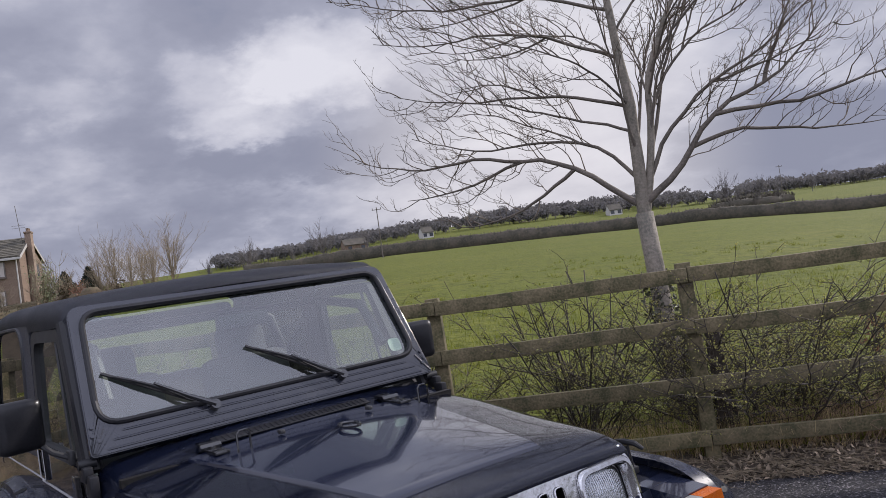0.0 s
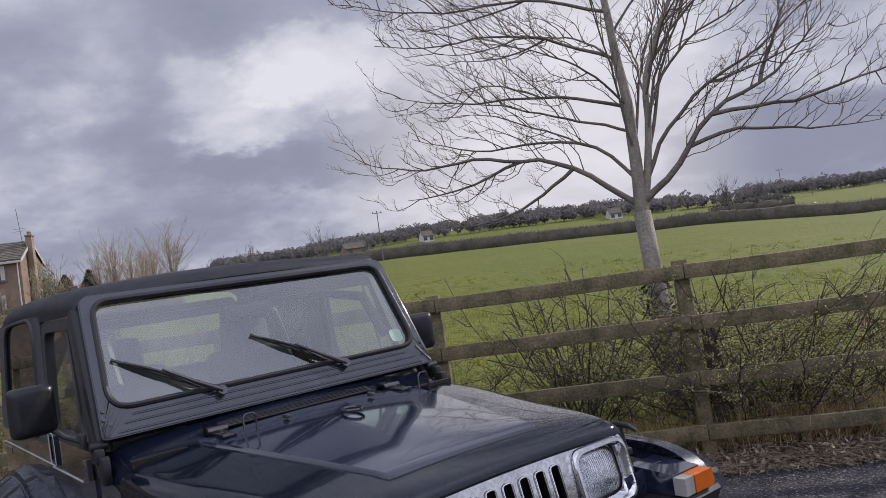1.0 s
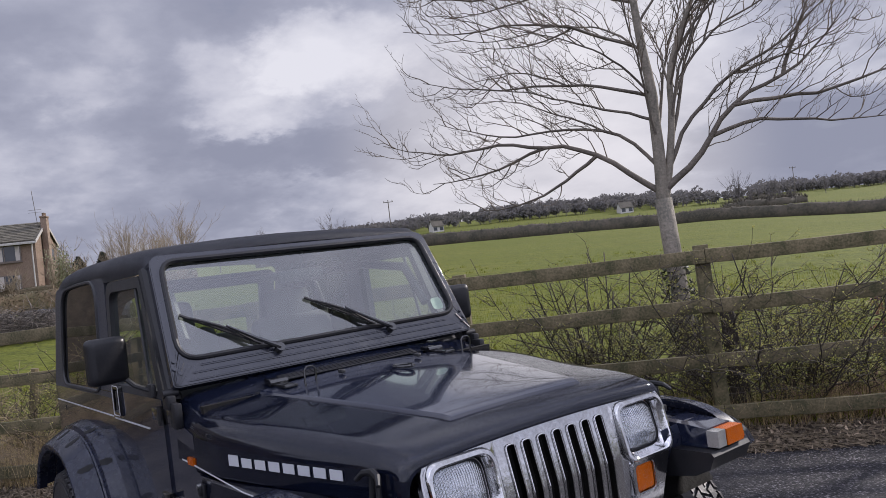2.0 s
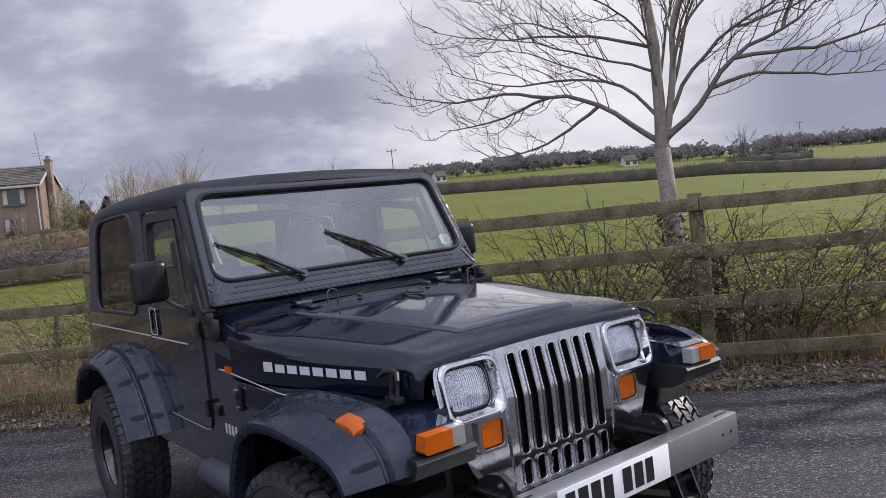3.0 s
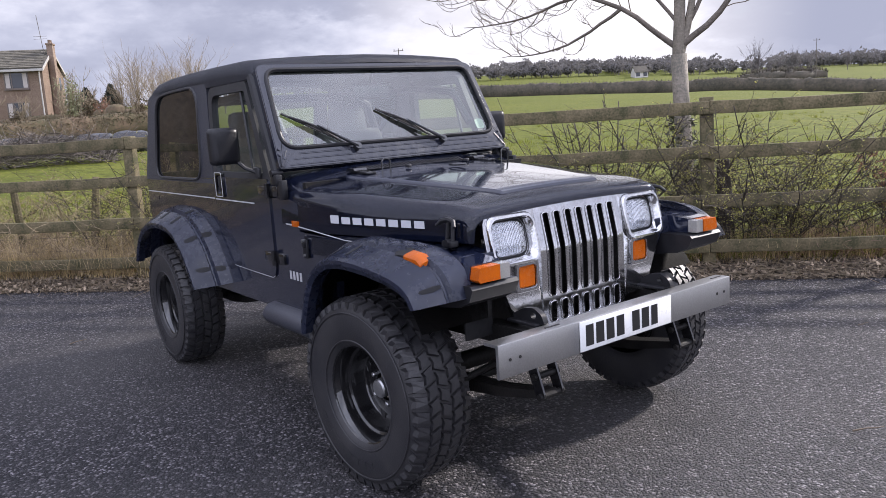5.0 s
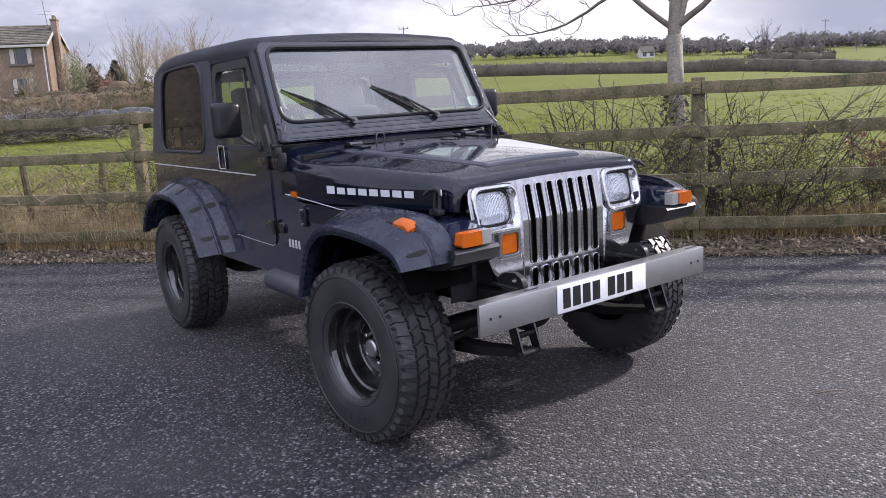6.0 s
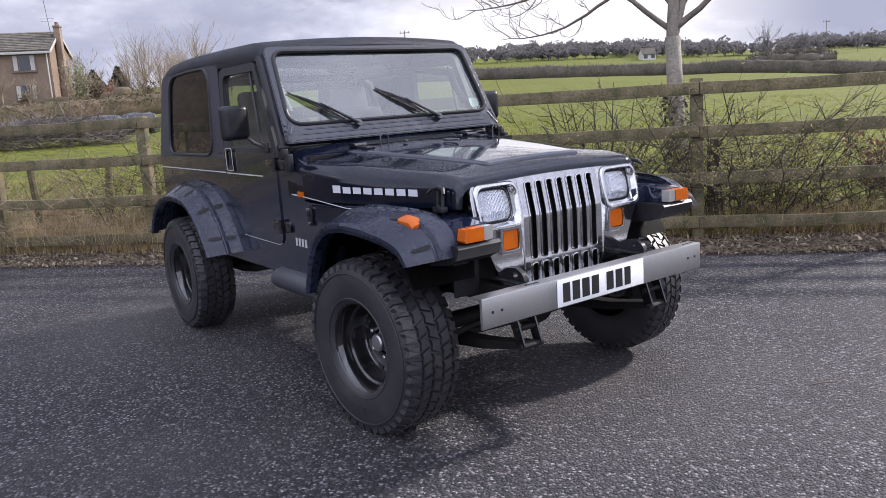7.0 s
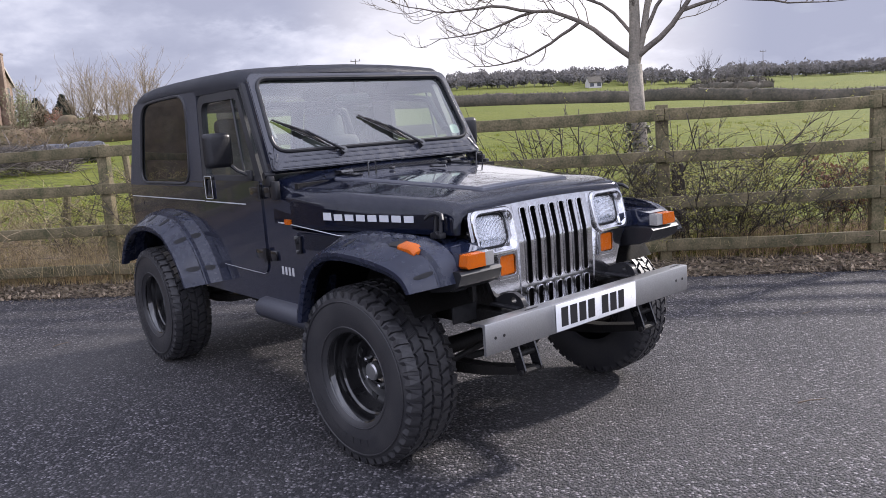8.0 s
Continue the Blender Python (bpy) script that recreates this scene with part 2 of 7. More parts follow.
M["black_plastic"] = mat("black_plastic", (0.017, 0.017, 0.019), 0.55, dark=(0.042, 0.042, 0.044), patch=8, grain=150, bump=0.05, bump_scale=300)
M["trim"] = mat("black_trim", (0.010, 0.010, 0.012), 0.38, dark=(0.022, 0.022, 0.024), patch=8, grain=120, spec=0.3)
# flat black standing for shade in recesses and under the wings
M["shade_black"] = mat("black_for_shade", (0.006, 0.006, 0.007), 0.8)
M["rubber"] = mat("tyre_rubber", (0.018, 0.018, 0.021), 0.46, spec=0.45, dark=(0.040, 0.038, 0.038), patch=9, grain=120, amount=0.6, bump=0.15, bump_scale=160)
M["black_metal"] = mat("black_enamel", (0.006, 0.006, 0.007), 0.18, dark=(0.014, 0.013, 0.013), patch=10, grain=100, coat=0.8)
M["chassis"] = mat("dirty_chassis_steel", (0.008, 0.008, 0.008), 0.6, spec=0.2, dark=(0.018, 0.015, 0.013), patch=9, grain=60, amount=0.6, bump=0.3, bump_scale=80)
M["chrome"] = mat("weathered_chrome", (0.60, 0.60, 0.61), 0.13, bump=0.05, bump_scale=60, metal=1.0, dark=(0.30, 0.295, 0.29), patch=14, grain=90, amount=0.45, rough_vary=0.07)
M["bumper"] = mat("brushed_galvanised_steel", (0.46, 0.462, 0.468), 0.42, metal=1.0, dark=(0.33, 0.33, 0.33), patch=8, grain=160, amount=0.6, bump=0.05, bump_scale=300)
M["reflector"] = mat("lamp_reflector", (0.92, 0.93, 0.95), 0.16, metal=1.0, patch=20, grain=200, amount=0.2)
M["lens"] = glass_mat("clear_lamp_lens", (0.95, 0.96, 0.98), 0.26, 0.10, 0.04, 40.0, 14)
M["amber"] = mat("amber_lens", (0.45, 0.095, 0.002), 0.25, dark=(0.24, 0.040, 0.001), patch=30, grain=220, spec=0.3, bump=0.12, bump_scale=220)
M["clear_plastic"] = mat("frosted_clear_lens", (0.27, 0.265, 0.25), 0.14, dark=(0.17, 0.16, 0.145), patch=25, grain=200, coat=0.5, bump=0.1, bump_scale=200)
M["white_paint"] = mat("white_lettering", (0.47, 0.48, 0.51), 0.4, dark=(0.5, 0.5, 0.5), amount=0.4)
M["plate"] = mat("white_plate", (0.78, 0.78, 0.77), 0.3, dark=(0.6, 0.6, 0.58), patch=12, amount=0.4, coat=0.3)
M["plate_and_hole_black"] = mat("black_plate_print_and_hole_shade", (0.012, 0.012, 0.013), 0.4)
M["stripe"] = mat("thin_silver_stripe", (0.45, 0.45, 0.46), 0.4, dark=(0.3, 0.3, 0.3))
M["glass"] = glass_mat("windscreen_glass", (0.70, 0.80, 0.71), 0.15, 0.05)
M["tinted"] = glass_mat("tinted_glass", (0.022, 0.019, 0.015), 0.15, 0.02)
M["side_glass"] = glass_mat("side_glass", (0.80, 0.85, 0.82), 0.11, 0.10)
M["sticker"] = mat("pale_paper_disc", (0.42, 0.50, 0.42), 0.6, dark=(0.25, 0.30, 0.27), patch=40, grain=200)
M["seat"] = mat("grey_seat_cloth", (0.16, 0.16, 0.165), 0.85, dark=(0.09, 0.09, 0.09), grain=120, bump=0.2)
M["wood"] = mat("weathered_green_timber", (0.158, 0.124, 0.066), 0.8, dark=(0.050, 0.048, 0.018), patch=7, grain=60, amount=1.0, bump=0.5, bump_scale=70, obvary=0.14)
M["bark"] = mat("pale_grey_bark", (0.25, 0.214, 0.17), 0.85, dark=(0.10, 0.095, 0.075), patch=5, grain=50, amount=0.9, bump=0.6, bump_scale=45)
M["limb"] = mat("grey_brown_limbs", (0.15, 0.125, 0.10), 0.85, dark=(0.07, 0.06, 0.05), patch=5, grain=50, amount=0.9, bump=0.5, bump_scale=60)
M["twig"] = mat("brown_twigs", (0.12, 0.090, 0.062), 0.8, dark=(0.065, 0.05, 0.038), patch=3, grain=30, amount=0.8, island=0.3)
M["hedge_twig"] = mat("thorn_twigs", (0.055, 0.042, 0.032), 0.85, dark=(0.022, 0.018, 0.014), patch=3, grain=30, amount=0.8, island=0.4)
M["twig_pale"] = mat("pale_dry_twigs", (0.36, 0.28, 0.18), 0.85, dark=(0.17, 0.13, 0.085), patch=3, grain=30, amount=0.8, island=0.6)
M["dry_twig"] = mat("dull_dry_twigs", (0.24, 0.19, 0.125), 0.85, dark=(0.12, 0.092, 0.06), patch=3, grain=30, amount=0.8, island=0.3)
M["leaf"] = mat("small_green_leaves", (0.36, 0.34, 0.10), 0.6, dark=(0.15, 0.16, 0.035), patch=3, grain=30, island=0.4, thin=0.45)
M["russet"] = mat("russet_dead_leaves", (0.20, 0.105, 0.065), 0.7, dark=(0.11, 0.055, 0.038), patch=3, grain=30, island=0.4, thin=0.3)
M["litter"] = mat("dead_leaf_litter", (0.29, 0.225, 0.155), 0.9, dark=(0.070, 0.056, 0.042), patch=6, grain=40, amount=0.9, island=0.7)
M["straw"] = mat("dry_grass", (0.58, 0.45, 0.24), 0.85, dark=(0.28, 0.215, 0.115), patch=3, grain=30, island=0.55, thin=0.45)
M["grass"] = mat("green_grass_blades", (0.17, 0.19, 0.018), 0.6, dark=(0.11, 0.125, 0.013), spec=0.25, patch=2, grain=30, island=0.35, thin=0.35)


def part(name, bm, material, parent=None, label="", sharp=35, kind="", out=None):
    """Links a bmesh as one mesh object, under a thing or a part; out: the way that an open sheet faces."""
    me = bpy.data.meshes.new(name)
    bmesh.ops.recalc_face_normals(bm, faces=bm.faces)
    if out:
        bm.normal_update()
        bmesh.ops.reverse_faces(bm, faces=[q for q in bm.faces if q.normal.dot(Vector(out)) < 0])
    bm.to_mesh(me)
    bm.free()
    me.materials.append(material)
    me.shade_smooth()
    me.set_sharp_from_angle(angle=radians(sharp))
    ob = new(name, me)
    if parent:
        ob.parent = parent
    return tagged(ob, label, kind=kind)


def empty(name, m=None, **tags):
    ob = new(name)
    ob.empty_display_size = 0.2
    if m:
        ob.matrix_world = m
    return tagged(ob, **tags)


def B():
    return bmesh.new()


def box(bm, c, s, bevel=0.0, m=None, seg=2):
    g = bmesh.ops.create_cube(bm, size=1.0)
    vs = g["verts"]
    bmesh.ops.scale(bm, vec=s, verts=vs)
    if bevel:
        es = list({e for v in vs for e in v.link_edges})
        r = bmesh.ops.bevel(bm, geom=es, offset=bevel, segments=seg, profile=0.5, affect="EDGES")
        vs = list({v for f in r["faces"] for v in f.verts} | {v for v in vs if v.is_valid})
    if m:
        bmesh.ops.transform(bm, matrix=m, verts=vs)
    bmesh.ops.translate(bm, vec=c, verts=vs)
    return bm


def loft(bm, rings, closed=True, cap=True):
    """Skins rows of points; closed: each row is a loop."""
    vr = [[bm.verts.new(p) for p in r] for r in rings]
    n = len(rings[0])
    for a, b in zip(vr, vr[1:]):
        for i in range(n if closed else n - 1):
            j = (i + 1) % n
            bm.faces.new((a[i], a[j], b[j], b[i]))
    if cap and closed:
        bm.faces.new(vr[0][::-1])
        bm.faces.new(vr[-1])
    return bm


def prism(bm, pts, a, b, plane="xz"):
    """A flat outline given thickness from a to b along the third axis."""
    def at(p, d):
        return (p[0], d, p[1]) if plane == "xz" else (p[0], p[1], d) if plane == "xy" else (d, p[0], p[1])
    return loft(bm, [[at(p, a) for p in pts], [at(p, b) for p in pts]])


def rounded(pts, r, n=4):
    """A polygon with its corners rounded; r one radius or one for each corner."""
    out, k = [], len(pts)
    for i in range(k):
        p0, p1, p2 = (Vector(pts[j % k]) for j in (i - 1, i, i + 1))
        rr = r[i] if isinstance(r, (list, tuple)) else r
        u, v = (p0 - p1).normalized(), (p2 - p1).normalized()
        d = min(rr, (p0 - p1).length * 0.49, (p2 - p1).length * 0.49)
        a, b = p1 + u * d, p1 + v * d
        for s in range(n + 1):
            t = s / n
            out.append(tuple((1 - t) ** 2 * a + 2 * t * (1 - t) * p1 + t * t * b))
    return out


def ring_plate(bm, outer, inner, front, back):
    """A plate with one opening: loops of the same count, laid by the two functions at its front and back."""
    n = len(outer)
    v = [[bm.verts.new(f(p)) for p in lp] for f in (front, back) for lp in (outer, inner)]
    fo, fi, bo, bi = v
    for i in range(n):
        j = (i + 1) % n
        for q in ((fo[i], fo[j], fi[j], fi[i]), (bo[i], bi[i], bi[j], bo[j]), (fo[i], bo[i], bo[j], fo[j]), (fi[i], fi[j], bi[j], bi[i])):
            bm.faces.new(q)
    return bm


def tube(bm, pts, r, n=8, cap=True):
    """A round bar along points; r one radius or one for each point."""
    pts = [Vector(p) for p in pts]
    rs = r if isinstance(r, (list, tuple)) else [r] * len(pts)
    rings, ref = [], None
    for i, p in enumerate(pts):
        d = (pts[min(i + 1, len(pts) - 1)] - pts[max(i - 1, 0)]).normalized()
        if ref is None:
            ref = d.orthogonal().normalized()
        ref = (ref - d * ref.dot(d)).normalized()
        w = d.cross(ref)
        rings.append([p + rs[i] * (math.cos(q) * ref + math.sin(q) * w) for q in (2 * math.pi * k / n for k in range(n))])
    return loft(bm, rings, True, cap)


def lathe(bm, profile, n=32, m=None, cap=False):
    """Turns (radius, height) about z, then lays it by m."""
    m = m or Matrix()
    rings = [[m @ Vector((r * math.cos(2 * math.pi * k / n), r * math.sin(2 * math.pi * k / n), h)) for k in range(n)] for r, h in profile]
    return loft(bm, rings, True, cap)


def cyl(bm, a, b, r, n=16):
    return tube(bm, [a, b], r, n)


def arc(cx, cz, r, a0, a1, n):
    return [(cx + r * math.cos(radians(a0 + (a1 - a0) * k / n)), cz + r * math.sin(radians(a0 + (a1 - a0) * k / n))) for k in range(n + 1)]


def smooth(t):
    t = max(0.0, min(1.0, t))
    return t * t * (3 - 2 * t)


def lerp(a, b, t):
    return a + (b - a) * t


def table(rows, x):
    """Straight interpolation in rows of (x, value)."""
    if x <= rows[0][0]:
        return rows[0][1]
    for (x0, v0), (x1, v1) in zip(rows, rows[1:]):
        if x <= x1:
            return v0 + (v1 - v0) * (x - x0) / (x1 - x0)
    return rows[-1][1]


# ---- ground, road, far land ----
# s runs along the fence, u away from it; the fence stands at u = FENCE_U
FENCE_U = 3.42
FENCE_TURN = 42.3
AX_S = Vector((math.cos(radians(FENCE_TURN)), math.sin(radians(FENCE_TURN)), 0))
AX_U = Vector((-AX_S.y, AX_S.x, 0))
EYE = Vector((2.7, -2.3, 0))


def su(s, u, z=0.0):
    p = AX_S * s + AX_U * u
    return Vector((p.x, p.y, z))


FIELD_EDGE = [(60, 0.2), (100, 0.2), (113, 0.42), (123, 1.23), (145, 2.0), (165, 1.6), (180, 1.5), (220, 0.4)]
HILL_EDGE = [(60, 1.2), (100, 1.8), (113, 2.1), (123, 2.55), (134, 3.15), (142, 3.2), (150, 2.95), (160, 2.5), (175, 2.0), (220, 1.0)]


def land(x, y):
    """Height of the land: verge, rising field, hill behind."""
    d = Vector((x - EYE.x, y - EYE.y, 0))
    r, az = d.length, math.degrees(math.atan2(d.y, d.x)) % 360
    u = Vector((x, y, 0)).dot(AX_U)
    if u < FENCE_U + 0.3:
        return -0.16
    side = smooth((az - 48) / 20) * smooth((225 - az) / 20) if 40 < az < 230 else 0.0
    base = -0.04 + 0.16 * smooth((u - FENCE_U - 0.4) / 0.6)
    edge = 1.365 + 140 * math.tan(radians(table(FIELD_EDGE, az)))
    top = 1.365 + 420 * math.tan(radians(table(HILL_EDGE, az)))
    if r < 140:
        z = base + side * (edge - base) * max(0, (r - 6) / 134)
    elif r < 420:
        z = base + side * (lerp(edge, top, smooth((r - 140) / 280)) - base)
    else:
        z = base + side * (top - base) * (1 - 0.5 * smooth((r - 420) / 1200))
    bumps = noise.noise(Vector((x, y, 0)) * 0.35) * 0.05 + noise.noise(Vector((x, y, 3)) * 0.05) * 0.2 * smooth((r - 15) / 60)
    return z + bumps * smooth((u - FENCE_U) / 3)


def foot(p):
    """Height at which a plant stands: on the land, or on the verge that covers it by the fence."""
    u = p.dot(AX_U)
    return max(land(p.x, p.y), 0.10 if u < FENCE_U + 0.6 else 0.0)


def ground_material():
    m = bpy.data.materials.new("pasture_grass")
    m.use_nodes = True
    nt = m.node_tree
    N, L = nt.nodes.new, nt.links.new
    b = nt.nodes["Principled BSDF"]
    co = N("ShaderNodeTexCoord")
    col = None
    base = N("ShaderNodeRGB")
    base.outputs[0].default_value = (0.098, 0.112, 0.011, 1)
    col = base.outputs[0]
    for sc, det, c, lo, hi, amt in ((0.09, 4, (0.125, 0.130, 0.018), 0.42, 0.66, 0.9), (0.8, 6, (0.072, 0.086, 0.009), 0.45, 0.7, 0.8),
                                    (3.2, 6, (0.042, 0.054, 0.007), 0.49, 0.66, 0.85), (9.0, 5, (0.072, 0.082, 0.009), 0.45, 0.75, 0.9), (0.35, 7, (0.118, 0.106, 0.022), 0.58, 0.75, 0.35)):
        n, mr, mx = N("ShaderNodeTexNoise"), N("ShaderNodeMapRange"), N("ShaderNodeMix")
        n.inputs["Scale"].default_value, n.inputs["Detail"].default_value = sc, det
        L(co.outputs["Object"], n.inputs["Vector"])
        for k, v in zip(("From Min", "From Max", "To Min", "To Max"), (lo, hi, 0.0, amt)):
            mr.inputs[k].default_value = v
        L(n.outputs["Fac"], mr.inputs["Value"])
        mx.data_type = "RGBA"
        mx.inputs["B"].default_value = (*c, 1)
        L(mr.outputs[0], mx.inputs["Factor"])
        L(col, mx.inputs["A"])
        col = mx.outputs["Result"]
    L(col, b.inputs["Base Color"])
    b.inputs["Roughness"].default_value = 0.9
    b.inputs["Specular IOR Level"].default_value = 0.2
    n, bp = N("ShaderNodeTexNoise"), N("ShaderNodeBump")
    n.inputs["Scale"].default_value, n.inputs["Detail"].default_value = 6, 8
    L(co.outputs["Object"], n.inputs["Vector"])
    bp.inputs["Strength"].default_value, bp.inputs["Distance"].default_value = 1.0, 0.12
    L(n.outputs["Fac"], bp.inputs["Height"])
    L(bp.outputs[0], b.inputs["Normal"])
    return m


def asphalt_material():
    m = bpy.data.materials.new("worn_asphalt")
    m.use_nodes = True
    nt = m.node_tree
    N, L = nt.nodes.new, nt.links.new
    b = nt.nodes["Principled BSDF"]
    co = N("ShaderNodeTexCoord")
    vo, vo2 = N("ShaderNodeTexVoronoi"), N("ShaderNodeTexVoronoi")
    vo.inputs["Scale"].default_value, vo2.inputs["Scale"].default_value = 80, 190
    warp, wn = N("ShaderNodeMix"), N("ShaderNodeTexNoise")
    wn.inputs["Scale"].default_value = 60
    warp.data_type = "VECTOR"
    warp.inputs["Factor"].default_value = 0.012
    L(co.outputs["Object"], wn.inputs["Vector"])
    L(co.outputs["Object"], warp.inputs["A"])
    L(wn.outputs["Color"], warp.inputs["B"])
    for v in (vo, vo2):
        L(warp.outputs["Result"], v.inputs["Vector"])
    sepc = N("ShaderNodeSeparateColor")
    L(vo.outputs["Color"], sepc.inputs[0])
    ramp = N("ShaderNodeValToRGB")
    e = ramp.color_ramp.elements
    e[0].position, e[0].color = 0.0, (0.014, 0.014, 0.018, 1)
    e[1].position, e[1].color = 1.0, (0.37, 0.345, 0.36, 1)
    for p, c in ((0.4, (0.026, 0.025, 0.030)), (0.68, (0.074, 0.069, 0.076)), (0.88, (0.18, 0.168, 0.176))):
        ramp.color_ramp.elements.new(p).color = (*c, 1)
    L(sepc.outputs[0], ramp.inputs[0])
    gap, mg = N("ShaderNodeMapRange"), N("ShaderNodeMix")
    for k, v in zip(("From Min", "From Max", "To Min", "To Max"), (0.34, 0.72, 0.0, 0.85)):
        gap.inputs[k].default_value = v
    L(vo.outputs["Distance"], gap.inputs["Value"])
    mg.data_type = "RGBA"
    mg.inputs["B"].default_value = (0.016, 0.016, 0.018, 1)
    L(gap.outputs[0], mg.inputs["Factor"])
    L(ramp.outputs[0], mg.inputs["A"])
    col = mg.outputs["Result"]
    for sc, c, lo, hi, amt, off in ((0.55, (0.088, 0.083, 0.081), 0.46, 0.68, 0.5, 0), (0.9, (0.030, 0.030, 0.034), 0.5, 0.72, 0.55, 7), (2.6, (0.028, 0.028, 0.031), 0.60, 0.72, 0.5, 3)):
        n, mr, mx = N("ShaderNodeTexNoise"), N("ShaderNodeMapRange"), N("ShaderNodeMix")
        n.noise_dimensions = "4D"
        n.inputs["W"].default_value = off
        n.inputs["Scale"].default_value, n.inputs["Detail"].default_value = sc, 6
        L(co.outputs["Object"], n.inputs["Vector"])
        for k, v in zip(("From Min", "From Max", "To Min", "To Max"), (lo, hi, 0.0, amt)):
            mr.inputs[k].default_value = v
        L(n.outputs["Fac"], mr.inputs["Value"])
        mx.data_type = "RGBA"
        mx.inputs["B"].default_value = (*c, 1)
        L(mr.outputs[0], mx.inputs["Factor"])
        L(col, mx.inputs["A"])
        col = mx.outputs["Result"]
    L(col, b.inputs["Base Color"])
    b.inputs["Roughness"].default_value = 0.72
    b.inputs["Specular IOR Level"].default_value = 0.35
    add = N("ShaderNodeMath")
    add.operation = "MULTIPLY_ADD"
    add.inputs[1].default_value = 0.4
    L(vo2.outputs["Distance"], add.inputs[0])
    L(vo.outputs["Distance"], add.inputs[2])
    bp = N("ShaderNodeBump")
    bp.invert = True
    bp.inputs["Strength"].default_value, bp.inputs["Distance"].default_value = 1.0, 0.019
    L(add.outputs[0], bp.inputs["Height"])
    L(bp.outputs[0], b.inputs["Normal"])
    return m


M["field"], M["asphalt"] = ground_material(), asphalt_material()


def build_ground():
    bm = B()
    rr = [0.0] + [0.6 * k for k in range(1, 34)] + [20.4 * 1.15 ** k for k in range(0, 36)]
    n = 300
    rows = []
    for r in rr[1:]:
        row = []
        for k in range(n):
            a = 2 * math.pi * k / n
            x, y = EYE.x + r * math.cos(a), EYE.y + r * math.sin(a)
            row.append(bm.verts.new((x, y, land(x, y))))
        rows.append(row)
    c = bm.verts.new((EYE.x, EYE.y, -0.03))
    for k in range(n):
        bm.faces.new((c, rows[0][k], rows[0][(k + 1) % n]))
    for a, b in zip(rows, rows[1:]):
        for k in range(n):
            j = (k + 1) % n
            bm.faces.new((a[k], b[k], b[j], a[j]))
    tagged(part("ground", bm, M["field"], sharp=180), "bright green pasture rising towards a low wooded hill", "ground", kind="structure")

    bm = B()
    us = [-40, -20, -10, -5, -2, 0, 1.0, 2.0, 2.6, 2.9, 3.0, 3.1, 3.2]
    ss = [-60, -40, -25] + [-18 + 0.4 * k for k in range(91)] + [25, 40, 60]
    grid = []
    for u in us:
        row = []
        for s in ss:
            e = 0.05 * noise.noise(Vector((s * 1.3, 0, 0))) + 0.03 * noise.noise(Vector((s * 4, 1, 0))) if u > 3.05 else 0
            row.append(bm.verts.new(su(s, u + e)))
        grid.append(row)
    for a, b in zip(grid, grid[1:]):
        for k in range(len(ss) - 1):
            bm.faces.new((a[k], a[k + 1], b[k + 1], b[k]))
    edge = [bm.verts.new(v.co - Vector((0, 0, 0.06))) for v in grid[-1]]
    for k in range(len(ss) - 1):
        bm.faces.new((grid[-1][k], grid[-1][k + 1], edge[k + 1], edge[k]))
    tagged(part("road", bm, M["asphalt"], sharp=60), "worn dark grey asphalt yard with coarse stone chippings", "road", kind="structure")


build_ground()


# ---- post and rail fence ----
POST_S = [-14.9, -13.1, -11.3, -9.5, -7.65, -5.85, -4.06, -2.29, -0.52, 1.33, 3.13, 4.93, 6.7, 8.5, 10.3, 12.1]


def fence_rise(s):
    return 0.002 * (s - 1.33)


def build_fence():
    fence = empty("timber_fence", label="weathered green-brown post and rail timber fence with four rails", category="fence")
    rnd = random.Random(5)
    for s in POST_S:
        bm = B()
        h = 1.485 + fence_rise(s) + rnd.uniform(-0.015, 0.02)
        box(bm, (0, 0, h / 2 - 0.05), (0.105, 0.085, h + 0.1), 0.006)
        p = part("post", bm, M["wood"], fence)
        p.matrix_basis = Matrix.Translation(su(s, FENCE_U + 0.06, 0.0)) @ pose(0, 0, 0, rnd.uniform(-0.8, 0.8), rnd.uniform(-1, 1), FENCE_TURN)
    tops = (1.466, 1.098, 0.688, 0.298)
    for row, top in enumerate(tops):
        for a, b in zip(POST_S, POST_S[1:]):
            bm = B()
            ln = b - a - 0.006
            rings = []
            for k in range(7):
                t = k / 6
                sag = -0.006 * math.sin(math.pi * t) + rnd.uniform(-0.003, 0.003)
                hh, th = 0.053 + rnd.uniform(-0.002, 0.002), 0.020
                x = (t - 0.5) * ln
                rings.append([(x, y, z + sag) for y, z in rounded([(-th, -hh), (th, -hh), (th, hh), (-th, hh)], 0.006, 2)])
            loft(bm, rings)
            r = part("rail", bm, M["wood"], fence, sharp=50)
            z0, z1 = (top - 0.053 + fence_rise(q) + rnd.uniform(-0.006, 0.006) for q in (a, b))
            tilt = -math.degrees(math.atan2(z1 - z0, ln))
            r.matrix_basis = Matrix.Translation(su((a + b) / 2, FENCE_U, (z0 + z1) / 2)) @ pose(0, 0, 0, rnd.uniform(-2, 2), tilt, FENCE_TURN)


build_fence()


# ---- the off-road vehicle ----
# its own axes: x forward from the front axle, y to its left, z up
CAR = empty("off_road_vehicle", pose(0, -0.03, 0, 0.6), label="dark blue-black short off-road vehicle with hardtop, chrome grille and big tyres", category="car")
SLOPE = Vector((-0.46, 0, 0.888))
WS_BASE = Vector((-0.756, 0, 1.245))
WS_OUT = Vector((0.888, 0, 0.46))


def half_hood(x):
    return min(0.694, 0.612 - 0.197 * x)


